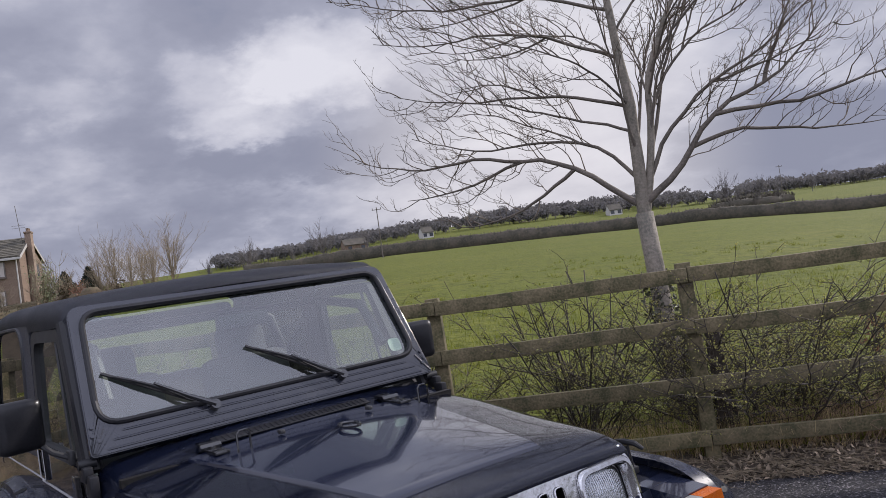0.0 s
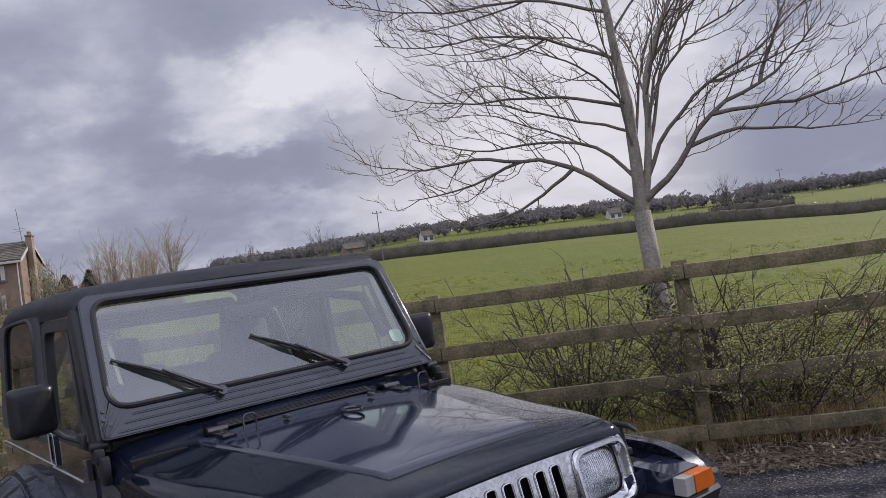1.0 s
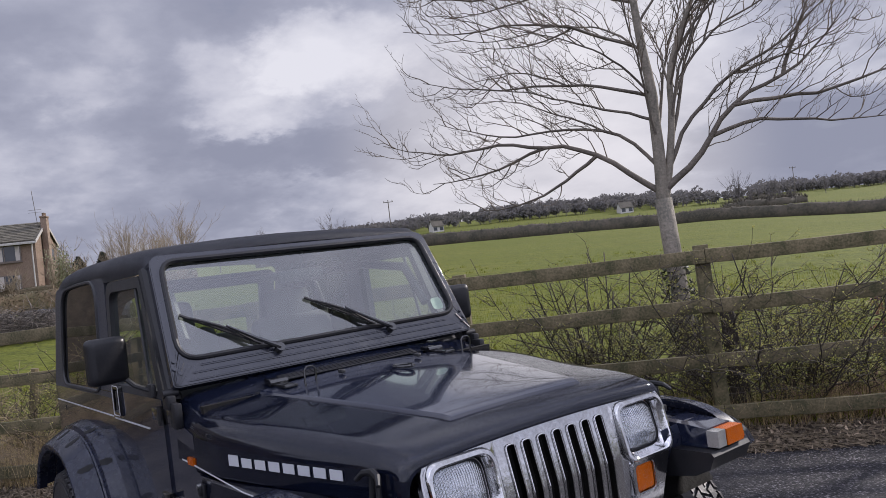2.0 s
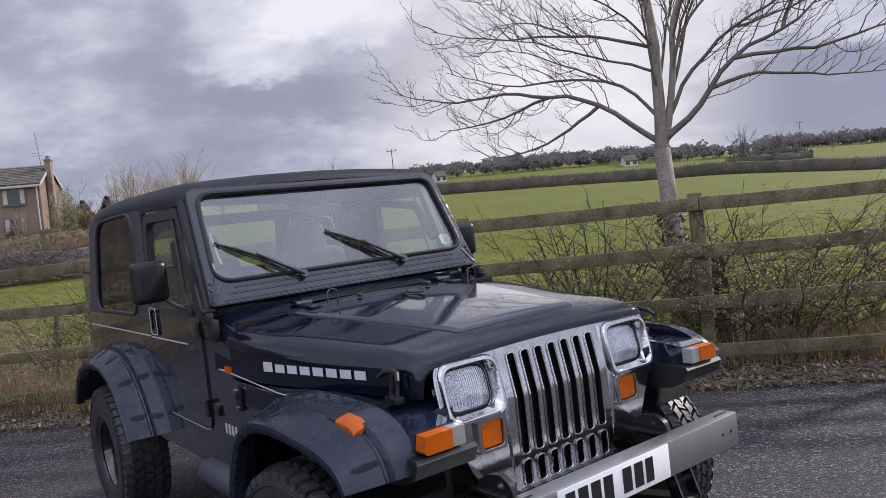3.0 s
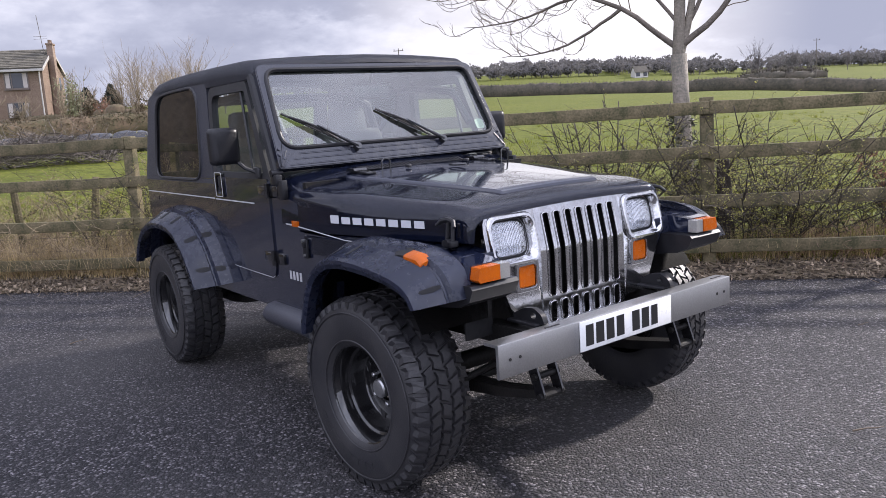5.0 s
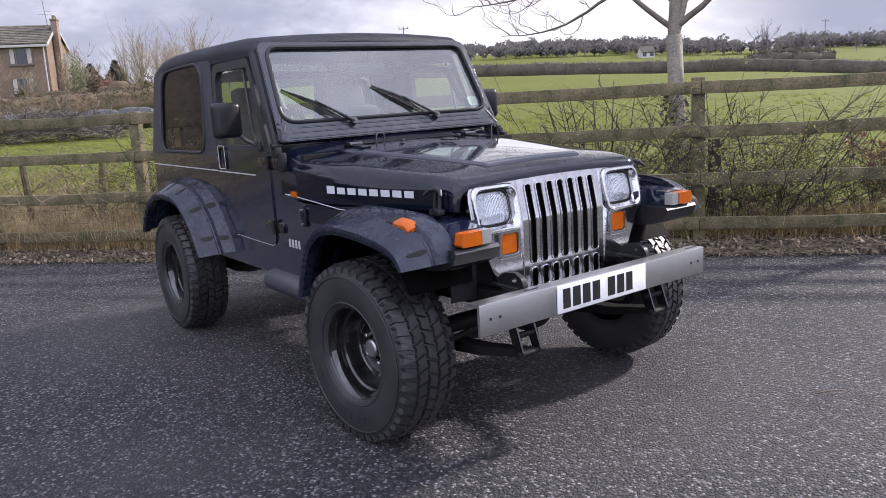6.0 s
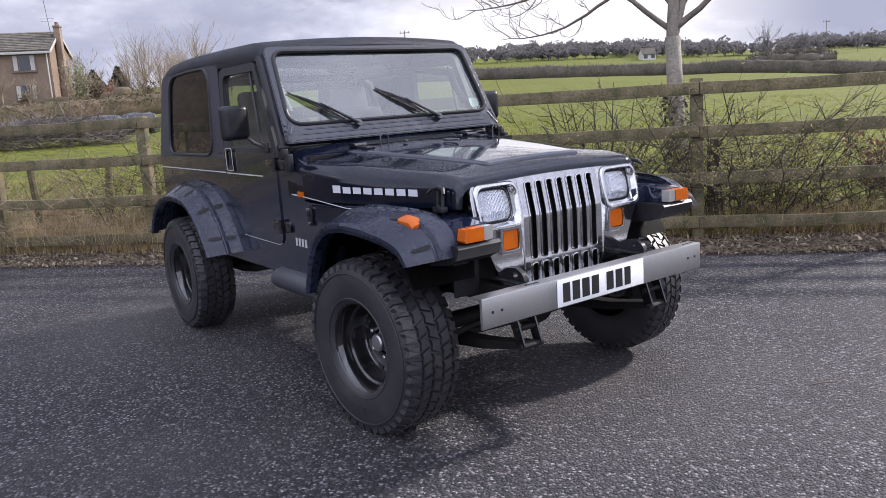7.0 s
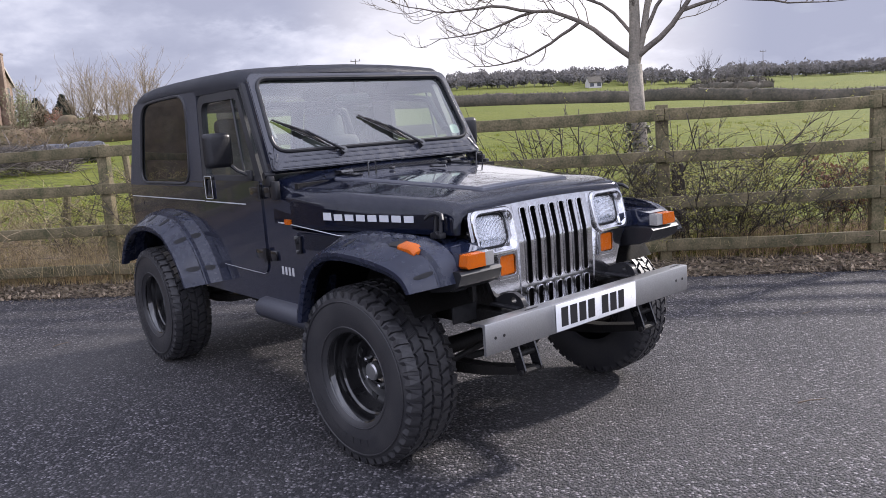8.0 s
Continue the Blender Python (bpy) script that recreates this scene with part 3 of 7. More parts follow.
def hood_top(x):
    return table([(-0.775, 1.256), (-0.62, 1.21), (-0.3, 1.19), (0.0, 1.168), (0.25, 1.143), (0.33, 1.130), (0.38, 1.118), (0.41, 1.108)], x)


def hood_crown(x):
    return lerp(0.03, 0.014, smooth((x + 0.1) / 0.5))


def hood_row(x, drop=0.0, inset=0.0, low=0.985):
    w, zt, r = half_hood(x) - inset, hood_top(x) - drop, lerp(0.085, 0.058, smooth((x + 0.1) / 0.5))
    c = hood_crown(x)
    row = [(x, -w, low), (x, -w + 0.004, zt - c - r)]
    for k in range(1, 7):
        a = radians(180 - 90 * k / 6)
        row.append((x, -w + 0.004 + r + r * math.cos(a), zt - c - r + r * math.sin(a)))
    inner = w - 0.004 - r
    for k in range(1, 25):
        y = -inner + 2 * inner * k / 25
        row.append((x, y, zt - c * (y / inner) ** 2))
    return row + [(px, -py, pz) for px, py, pz in row[7::-1]]


def build_hood():
    bm = B()
    rows = [hood_row(x) for x in (-0.60, -0.5, -0.38, -0.24, -0.1, 0.04, 0.16, 0.25, 0.31, 0.345, 0.375)]
    rows += [hood_row(0.395, 0.0, 0.002), hood_row(0.405, 0.004, 0.006), hood_row(0.411, 0.014, 0.012), hood_row(0.412, 0.028, 0.016)]
    loft(bm, rows, False)
    bmesh.ops.solidify(bm, geom=bm.faces[:], thickness=0.012)
    hood = part("bonnet", bm, M["paint"], CAR, "glossy blue-black bonnet", 30)
    # raised centre panel
    bm, rows = B(), []
    for x in (-0.585, -0.4, -0.3, -0.1, 0.0, 0.15, 0.25, 0.282, 0.29, 0.296):
        wb = lerp(0.44, 0.26, (x + 0.585) / 0.91)
        lift = 0.011 if x < 0.285 else 0.008 if x < 0.293 else -0.006
        w = half_hood(x) - 0.004 - lerp(0.085, 0.058, smooth((x + 0.1) / 0.5))
        row = []
        for y, k in [(-wb - 0.006, 0), (-wb, 0.8), (-wb + 0.005, 1)] + [(-wb + 2 * wb * j / 20, 1) for j in range(1, 20)] + [(wb - 0.005, 1), (wb, 0.8), (wb + 0.006, 0)]:
            row.append((x, y, hood_top(x) - hood_crown(x) * (y / w) ** 2 + lerp(-0.006, lift, k)))
        rows.append(row)
    loft(bm, rows, False)
    part("bonnet_bulge", bm, M["paint"], hood, "", 25)
    # bonnet catches on both sides
    for side in (-1, 1):
        bm = B()
        y = side * 0.572
        cx = 0.345
        box(bm, (cx, y, 0.988), (0.06, 0.034, 0.022), 0.004)
        for dx in (-0.017, 0.017):
            tube(bm, [(cx + dx, y, 0.99), (cx + dx * 0.8, y - side * 0.008, 1.064)], 0.0075, 8)
        tube(bm, [(cx - 0.054, y + side * 0.018, 1.052), (cx - 0.034, y + side * 0.006, 1.070), (cx, y - side * 0.002, 1.075), (cx + 0.034, y + side * 0.006, 1.070), (cx + 0.054, y + side * 0.018, 1.052)], [0.006, 0.009, 0.010, 0.009, 0.006], 8)
        cyl(bm, (cx, y + side * 0.02, 0.992), (cx, y - side * 0.01, 0.992), 0.014, 10)
        part("bonnet_catch", bm, M["trim"], CAR, "black rubber bonnet catch")
    # hinges, bumper loops and washer jets at the rear of the bonnet
    for y in (-0.36, 0.36):
        bm = B()
        box(bm, (-0.545, y, hood_top(-0.54) + 0.004), (0.11, 0.05, 0.012), 0.004)
        box(bm, (-0.64, y, 1.222), (0.07, 0.05, 0.014), 0.004)
        cyl(bm, (-0.60, y - 0.035, 1.218), (-0.60, y + 0.035, 1.218), 0.012, 10)
        for q in (-0.57, -0.52):
            cyl(bm, (q, y, hood_top(q) + 0.008), (q, y, hood_top(q) + 0.016), 0.008, 8)
        part("bonnet_hinge", bm, M["black_metal"], CAR)
    for x, y in ((-0.46, -0.30), (-0.46, 0.42)):
        bm, z = B(), hood_top(x) - 0.03 * (y / 0.6) ** 2 + 0.01
        tube(bm, [(x, y - 0.022, z - 0.02), (x, y - 0.022, z + 0.055), (x, y - 0.012, z + 0.066), (x, y + 0.012, z + 0.066), (x, y + 0.022, z + 0.055), (x, y + 0.022, z - 0.02)], 0.004, 8)
        part("windscreen_stop", bm, M["black_metal"], CAR, "black wire loop")
    bm = B()
    tube(bm, [(-0.34 + 0.05 * math.cos(a), 0.02 + 0.03 * math.sin(a) , hood_top(-0.34) + 0.024) for a in [2 * math.pi * k / 12 for k in range(13)]], 0.006, 6)
    part("footman_loop", bm, M["black_metal"], hood)
    for y in (-0.15, 0.2):
        bm = B()
        box(bm, (-0.50, y, hood_top(-0.5) + 0.02), (0.03, 0.018, 0.014), 0.004)
        part("washer_jet", bm, M["black_plastic"], hood)


def grille_x(z):
    """The grille stands upright below its crease and leans back above it."""
    return 0.445 if z < 0.915 else 0.445 - 0.22 * (z - 0.915)


def grille_part(bm, loop_out, loop_in, proud, depth):
    ring_plate(bm, loop_out, loop_in, lambda p: (grille_x(p[1]) + proud, p[0], p[1]), lambda p: (grille_x(p[1]) - depth, p[0], p[1]))


def strip(bm, y0, y1, z0, z1, proud=0.0, thick=0.02, crease=True):
    """A plate of the grille between two heights, bent at the crease."""
    zs = sorted({z0, z1} | ({0.905, 0.925} if crease and z0 < 0.905 and z1 > 0.925 else set()))
    rows = []
    for z in zs:
        x = grille_x(z) + proud
        rows.append([(x, y0, z), (x, y1, z), (x - thick, y1, z), (x - thick, y0, z)])
    loft(bm, rows)


def build_grille():
    grille = empty("grille", label="chrome grille with seven upright slots")
    grille.parent = CAR
    grille.location.y = 0.012
    pitch, half = 0.0605, 0.0165
    cs = [pitch * (k - 3) for k in range(7)]
    bm = B()
    edges = [-0.235] + [q for c in cs for q in (c - half, c + half)] + [0.235]
    for a, b in zip(edges[::2], edges[1::2]):
        strip(bm, a, b, 0.735, 1.052)
        strip(bm, a, b, 0.635, 0.712, crease=False)
    strip(bm, -0.235, 0.235, 1.052, 1.088, crease=False)
    strip(bm, -0.235, 0.235, 0.712, 0.735, crease=False)
    strip(bm, -0.235, 0.235, 0.612, 0.635, crease=False)
    part("slotted_panel", bm, M["chrome"], grille)
    for c in cs:
        for z0, z1 in ((0.735, 1.052), (0.635, 0.712)):
            bm = B()
            y0, y1 = c - half - 0.002, c + half + 0.002
            zm = [0.925, 0.905] if z0 < 0.9 < z1 else []
            lp = rounded([(y0, z0 - 0.002), (y1, z0 - 0.002)] + [(y1, z) for z in zm[::-1]] + [(y1, z1 + 0.002), (y0, z1 + 0.002)] + [(y0, z) for z in zm], half * 0.8, 3)
            pts = [(grille_x(q[1]) + 0.004, q[0], q[1]) for q in lp]
            tube(bm, pts + pts[:1], 0.0022, 6)
            part("slot_rim", bm, M["chrome"], grille)
    for side in (-1, 1):
        bm = B()
        sy = lambda y: side * y
        # plate round headlamp and indicator
        out = rounded([(sy(0.235), 0.655), (sy(0.372), 0.665), (sy(0.43), 0.80), (sy(0.492), 0.93), (sy(0.492), 1.088), (sy(0.235), 1.088)], [0.004, 0.03, 0.03, 0.02, 0.07, 0.004])
        inn = rounded([(sy(0.265), 0.90), (sy(0.36), 0.90), (sy(0.455), 0.90), (sy(0.47), 0.93), (sy(0.47), 1.062), (sy(0.265), 1.062)], [0.03, 0.002, 0.02, 0.01, 0.04, 0.04])
        grille_part(bm, out, inn, 0.0, 0.02)
        part("lamp_panel", bm, M["chrome"], grille)
        lamp = empty("headlamp", label="rectangular sealed headlamp in a chrome bezel")
        lamp.parent = CAR
        lamp.location.y = 0.012
        bm = B()
        cy, cz = sy(0.364), 0.979
        lip = lambda w, h, r, d: [(0.445 - 0.22 * (q[1] - 0.915) + d, q[0], q[1]) for q in rounded([(cy - w, cz - h), (cy + w, cz - h), (cy + w, cz + h), (cy - w, cz + h)], r, 6)]
        loft(bm, [lip(0.116, 0.093, 0.048, -0.02), lip(0.116, 0.093, 0.048, 0.010), lip(0.112, 0.089, 0.046, 0.017), lip(0.104, 0.081, 0.044, 0.018), lip(0.098, 0.076, 0.044, 0.012),
                  lip(0.089, 0.070, 0.044, -0.022), lip(0.085, 0.067, 0.044, -0.024), lip(0.085, 0.067, 0.044, -0.05)], True, False)
        part("bezel", bm, M["chrome"], lamp, "", 40)
        bm = B()
        loft(bm, [lip(0.088, 0.070, 0.044, -0.028), lip(0.086, 0.068, 0.044, -0.019), lip(0.081, 0.063, 0.042, -0.018), lip(0.079, 0.061, 0.042, -0.028)], True, False)
        part("lamp_ring", bm, M["trim"], lamp, "thin black ring round the lens")
        bm = B()
        loft(bm, [lip(0.083 * k, 0.065 * k, 0.042 * k, d) for k, d in ((1.0, -0.034), (0.85, -0.060), (0.5, -0.082), (0.12, -0.088))])
        part("reflector", bm, M["reflector"], lamp)
        bm = B()
        loft(bm, [lip(0.081 * k, 0.063 * k, 0.042 * k, d) for k, d in ((1.0, -0.026), (0.95, -0.016), (0.6, -0.008), (0.2, -0.006))])
        lens = part("lens", bm, M["lens"], lamp)
        # moulded upright flutes and two level bars on the lens
        for q in range(-5, 6):
            bm = B()
            yy = cy + 0.0125 * q
            hh = 0.050 - 0.0006 * q * q
            tube(bm, [(0.445 - 0.22 * (zz - 0.915) - 0.010 - 0.12 * abs(yy - cy) ** 1.2 - 0.010 * ((zz - cz) / 0.06) ** 2, yy, zz) for zz in (cz - hh, cz - hh * 0.4, cz + hh * 0.4, cz + hh)], 0.0022, 6)
            part("flute", bm, M["lens"], lens)
        bm = B()
        lathe(bm, [(0.030, 0.0), (0.028, 0.012), (0.018, 0.024), (0.002, 0.029)], 16, Matrix.Translation((0.352, cy, cz)) @ Matrix.Rotation(radians(90), 4, "Y"))
        part("bulb_shield", bm, M["chrome"], lamp)
        # square amber lamp under the headlamp
        amb = empty("indicator_lamp", label="square amber indicator lamp in a chrome surround")
        amb.parent = CAR
        amb.location.y = 0.012
        bm = B()
        o = rounded([(sy(0.262), 0.778), (sy(0.378), 0.778), (sy(0.378), 0.892), (sy(0.262), 0.892)], 0.015)
        i = rounded([(sy(0.277), 0.793), (sy(0.363), 0.793), (sy(0.363), 0.877), (sy(0.277), 0.877)], 0.012)
        ring_plate(bm, o, i, lambda p: (0.460, p[0], p[1]), lambda p: (0.44, p[0], p[1]))
        bmesh.ops.bevel(bm, geom=bm.edges[:], offset=0.0025, segments=2, affect="EDGES")
        part("surround", bm, M["chrome"], amb)
        bm = B()
        loft(bm, [[(x, sy(0.32) + (p[0] - sy(0.32)) * k, 0.835 + (p[1] - 0.835) * k) for p in i] for x, k in ((0.44, 0.98), (0.452, 0.96), (0.456, 0.86))])
        part("amber_lens", bm, M["amber"], amb)
    bm = B()
    box(bm, (0.30, 0, 0.85), (0.02, 0.86, 0.44))
    part("radiator", bm, M["chassis"], CAR, "dark radiator core")
    # bent chrome apron below the grille, towards the bumper
    bm = B()
    rows = []
    for x, z in ((0.425, 0.618), (0.45, 0.628), (0.50, 0.640), (0.56, 0.652), (0.583, 0.655)):
        rows.append([(x, w, z) for w in (-0.34, -0.2, 0.0, 0.2, 0.34)])
    loft(bm, rows, False)
    bmesh.ops.solidify(bm, geom=bm.faces[:], thickness=0.006)
    part("apron", bm, M["chrome"], CAR, "dented chrome apron")


def build_bumper():
    bm = B()
    prof = rounded([(0.585, 0.685), (0.657, 0.687), (0.657, 0.568), (0.644, 0.568), (0.644, 0.676), (0.585, 0.674)], 0.004, 2)
    loft(bm, [[(x, y, z) for x, z in prof] for y in (-0.64, 0.672)])
    bumper = part("bumper", bm, M["bumper"], CAR, "flat galvanised steel bumper")
    # no openings: black discs and bars stand for the dark inside holes and slots
    for y in (-0.59, -0.545, 0.58, 0.63):
        bm = B()
        cyl(bm, (0.655, y, 0.628), (0.6585, y, 0.628), 0.006, 10)
        part("bolt_hole_shade", bm, M["plate_and_hole_black"], bumper)
    for y in (-0.46, 0.52):
        bm = B()
        box(bm, (0.625, y + 0.1, 0.6876), (0.008, 0.07, 0.002))
        part("slot_shade", bm, M["plate_and_hole_black"], bumper)
    bm = B()
    box(bm, (0.6615, 0.0, 0.629), (0.004, 0.52, 0.111), 0.0015)
    plate = part("registration_plate", bm, M["plate"], CAR, "white plate with black bars")
    y = -0.235
    for k, w in enumerate((0.048, 0.050, 0.050, 0.050, 0, 0.050, 0.050, 0.046)):
        if w:
            bm = B()
            box(bm, (0.6642, y + w / 2, 0.629), (0.0016, w - 0.008, 0.078), 0.0)
            part("bar", bm, M["plate_and_hole_black"], plate)
        y += w + 0.006 if w else 0.033
    for side in (-1, 1):
        bm = B()
        y = side * 0.36
        o = rounded([(0.42, 0.688), (0.60, 0.688), (0.585, 0.722), (0.545, 0.742), (0.495, 0.735), (0.44, 0.708)], 0.012)
        c = (0.543, 0.713)
        i = [(c[0] + 0.014 * math.cos(2 * math.pi * k / len(o) - 2.2), c[1] + 0.012 * math.sin(2 * math.pi * k / len(o) - 2.2)) for k in range(len(o))]
        ring_plate(bm, o, i, lambda p: (p[0], y - 0.011, p[1]), lambda p: (p[0], y + 0.011, p[1]))
        box(bm, (0.50, y, 0.684), (0.15, 0.07, 0.012), 0.004)
        part("tow_hook", bm, M["trim"], CAR, "black plate tow hook")


def band_row(station, ylip, yin, side):
    """The cross-section of a flare at one station of x, z of the lip, outward turn and rise to the body."""
    x, z, nx, nz, w = station
    lip, roll = Vector((x, 0, z)), Vector((nx, 0, nz)).normalized()
    pts = [(lip - roll * 0.004, ylip - 0.045), (lip - roll * 0.008, ylip - 0.004), (lip + roll * 0.010, ylip + 0.004), (lip + roll * 0.024, ylip + 0.002), (lip + roll * 0.030, ylip - 0.006),
           (lip + roll * (0.034 + 0.06 * w), ylip - 0.014), (lip + roll * (0.052 + 0.50 * w), lerp(ylip, yin, 0.50)), (lip + roll * (0.046 + 0.52 * w), lerp(ylip, yin, 0.53)), (lip + roll * (0.046 + 0.56 * w), lerp(ylip, yin, 0.57)), (lip + roll * (0.060 + 0.66 * w), lerp(ylip, yin, 0.62)), (lip + roll * (0.056 + w), yin)]
    return [Vector((p.x, side * y, p.z)) for p, y in pts]


def arch_band(bm, stations, ylip, yin, side, thick=0.006):
    loft(bm, [band_row(q, ylip, yin, side) for q in stations], False)
    bmesh.ops.solidify(bm, geom=bm.faces[:], thickness=thick)


def lay_pocket_shade(bm, stations, ylip, yin, side, at_, v):
    """A slanted flat black plate lying on a flare, coloured as the shade of a recess."""
    def on(k, t):
        i = min(len(stations) - 2, int(k))
        q = [lerp(a, b, k - i) for a, b in zip(stations[i], stations[i + 1])]
        row = band_row(q, ylip, yin, side)
        t *= len(row) - 1
        j = min(len(row) - 2, int(t))
        return row[j].lerp(row[j + 1], t - j)
    a, b, c = on(at_, v), on(at_ + 0.4, v), on(at_, v + 0.05)
    nrm = (b - a).cross(c - a).normalized()
    nrm = nrm if nrm.y * side > 0 or nrm.z > 0.5 else -nrm
    loop = [(-0.14, -0.036), (-0.05, -0.044), (0.07, -0.032), (0.13, 0.008), (0.08, 0.036), (-0.04, 0.042), (-0.12, 0.016)]
    low = [on(at_ + p * 3.2, v + q) - nrm * 0.004 for p, q in loop]
    top = [on(at_ + p * 3.2, v + q) + nrm * 0.0015 for p, q in loop]
    inn = [on(at_ + p * 2.0, v + q * 0.65) + nrm * 0.0018 for p, q in loop]
    loft(bm, [low, top, inn], True, True)


# stations run from the rear foot of the arch to its front foot; y is given for the right side as a positive width
FRONT_ARCH = [(-0.315, 0.595, -1.0, 0.05, 0.03), (-0.285, 0.68, -1.0, 0.15, 0.03), (-0.245, 0.765, -0.95, 0.35, 0.03), (-0.185, 0.845, -0.7, 0.7, 0.03), (-0.09, 0.897, -0.3, 1.0, 0.03),
              (0.02, 0.915, 0.0, 1.0, 0.03), (0.14, 0.915, 0.04, 1.0, 0.03), (0.27, 0.905, 0.10, 1.0, 0.04), (0.385, 0.888, 0.25, 1.0, 0.05), (0.455, 0.862, 0.75, 0.75, 0.05), (0.490, 0.822, 1.0, 0.25, 0.03)]
REAR_ARCH = [(-2.70, 0.64, -1.0, 0.1, 0.03), (-2.64, 0.73, -0.95, 0.35, 0.04), (-2.54, 0.82, -0.7, 0.7, 0.05), (-2.40, 0.88, -0.3, 1.0, 0.055), (-2.23, 0.905, 0.0, 1.0, 0.06), (-2.06, 0.90, 0.15, 1.0, 0.065),
             (-1.92, 0.868, 0.55, 0.9, 0.08), (-1.80, 0.795, 0.85, 0.55, 0.10), (-1.71, 0.70, 0.95, 0.32, 0.11), (-1.64, 0.595, 1.0, 0.2, 0.11)]


def refine(rows, k=4):
    """A smooth run of stations through the given ones."""
    out, n = [], len(rows)
    for i in range(n - 1):
        p0, p1, p2, p3 = rows[max(0, i - 1)], rows[i], rows[i + 1], rows[min(n - 1, i + 2)]
        for q in range(k):
            t = q / k
            out.append(tuple(0.5 * (2 * b + (c - a) * t + (2 * a - 5 * b + 4 * c - d) * t * t + (3 * b - a - 3 * c + d) * t ** 3) for a, b, c, d in zip(p0, p1, p2, p3)))
    return out + [rows[-1]]


FRONT_ARCH, REAR_ARCH = refine(FRONT_ARCH), refine(REAR_ARCH)


def build_flares():
    for side in (-1, 1):
        for kind, arch, yin in (("front_flare", FRONT_ARCH, 0.66), ("rear_flare", REAR_ARCH, 0.682)):
            bm = B()
            arch_band(bm, arch, 0.86, yin, side)
            # positive widths: the outer lip lies at 0.86, the body at yin
            fl = part(kind, bm, M["flare"], CAR, "dark satin plastic wheel-arch flare", 28)
            spots = ((4.2, 0.56), (5.2, 0.56), (1.0, 0.56), (2.6, 0.56), (9.3, 0.56)) if kind == "front_flare" else ((3.5, 0.56), (4.3, 0.56), (5.4, 0.56), (6.8, 0.56), (8.2, 0.56), (5.5, 0.93), (6.9, 0.93), (8.3, 0.93))
            for at_, v in spots:
                bm = B()
                lay_pocket_shade(bm, arch, 0.86, yin, side, at_ * 4, v)
                part("pocket_shade", bm, M["shade_black"], fl)
            if kind == "front_flare" and side < 0:
                bm = B()
                loft(bm, [[(x, side * y, z + d) for y, z in ((0.728, 0.945), (0.774, 0.940), (0.774, 0.971), (0.768, 0.977), (0.728, 0.987))] for x, d in ((0.342, 0.003), (0.415, -0.004), (0.440, -0.020))])
                part("side_marker", bm, M["amber"], fl, "orange side marker lens")
                # black wedge coloured as the shaded recess behind the marker
                bm = B()
                loft(bm, [[(x, side * y, z + 0.0015) for y, z in ((0.722, 0.94), (0.770, 0.93), (0.770, zo), (0.722, zi))] for x, zi, zo in ((0.262, 0.988, 0.969), (0.300, 0.992, 0.974), (0.341, 0.992, 0.974))])
                part("marker_pocket_shade", bm, M["shade_black"], fl)


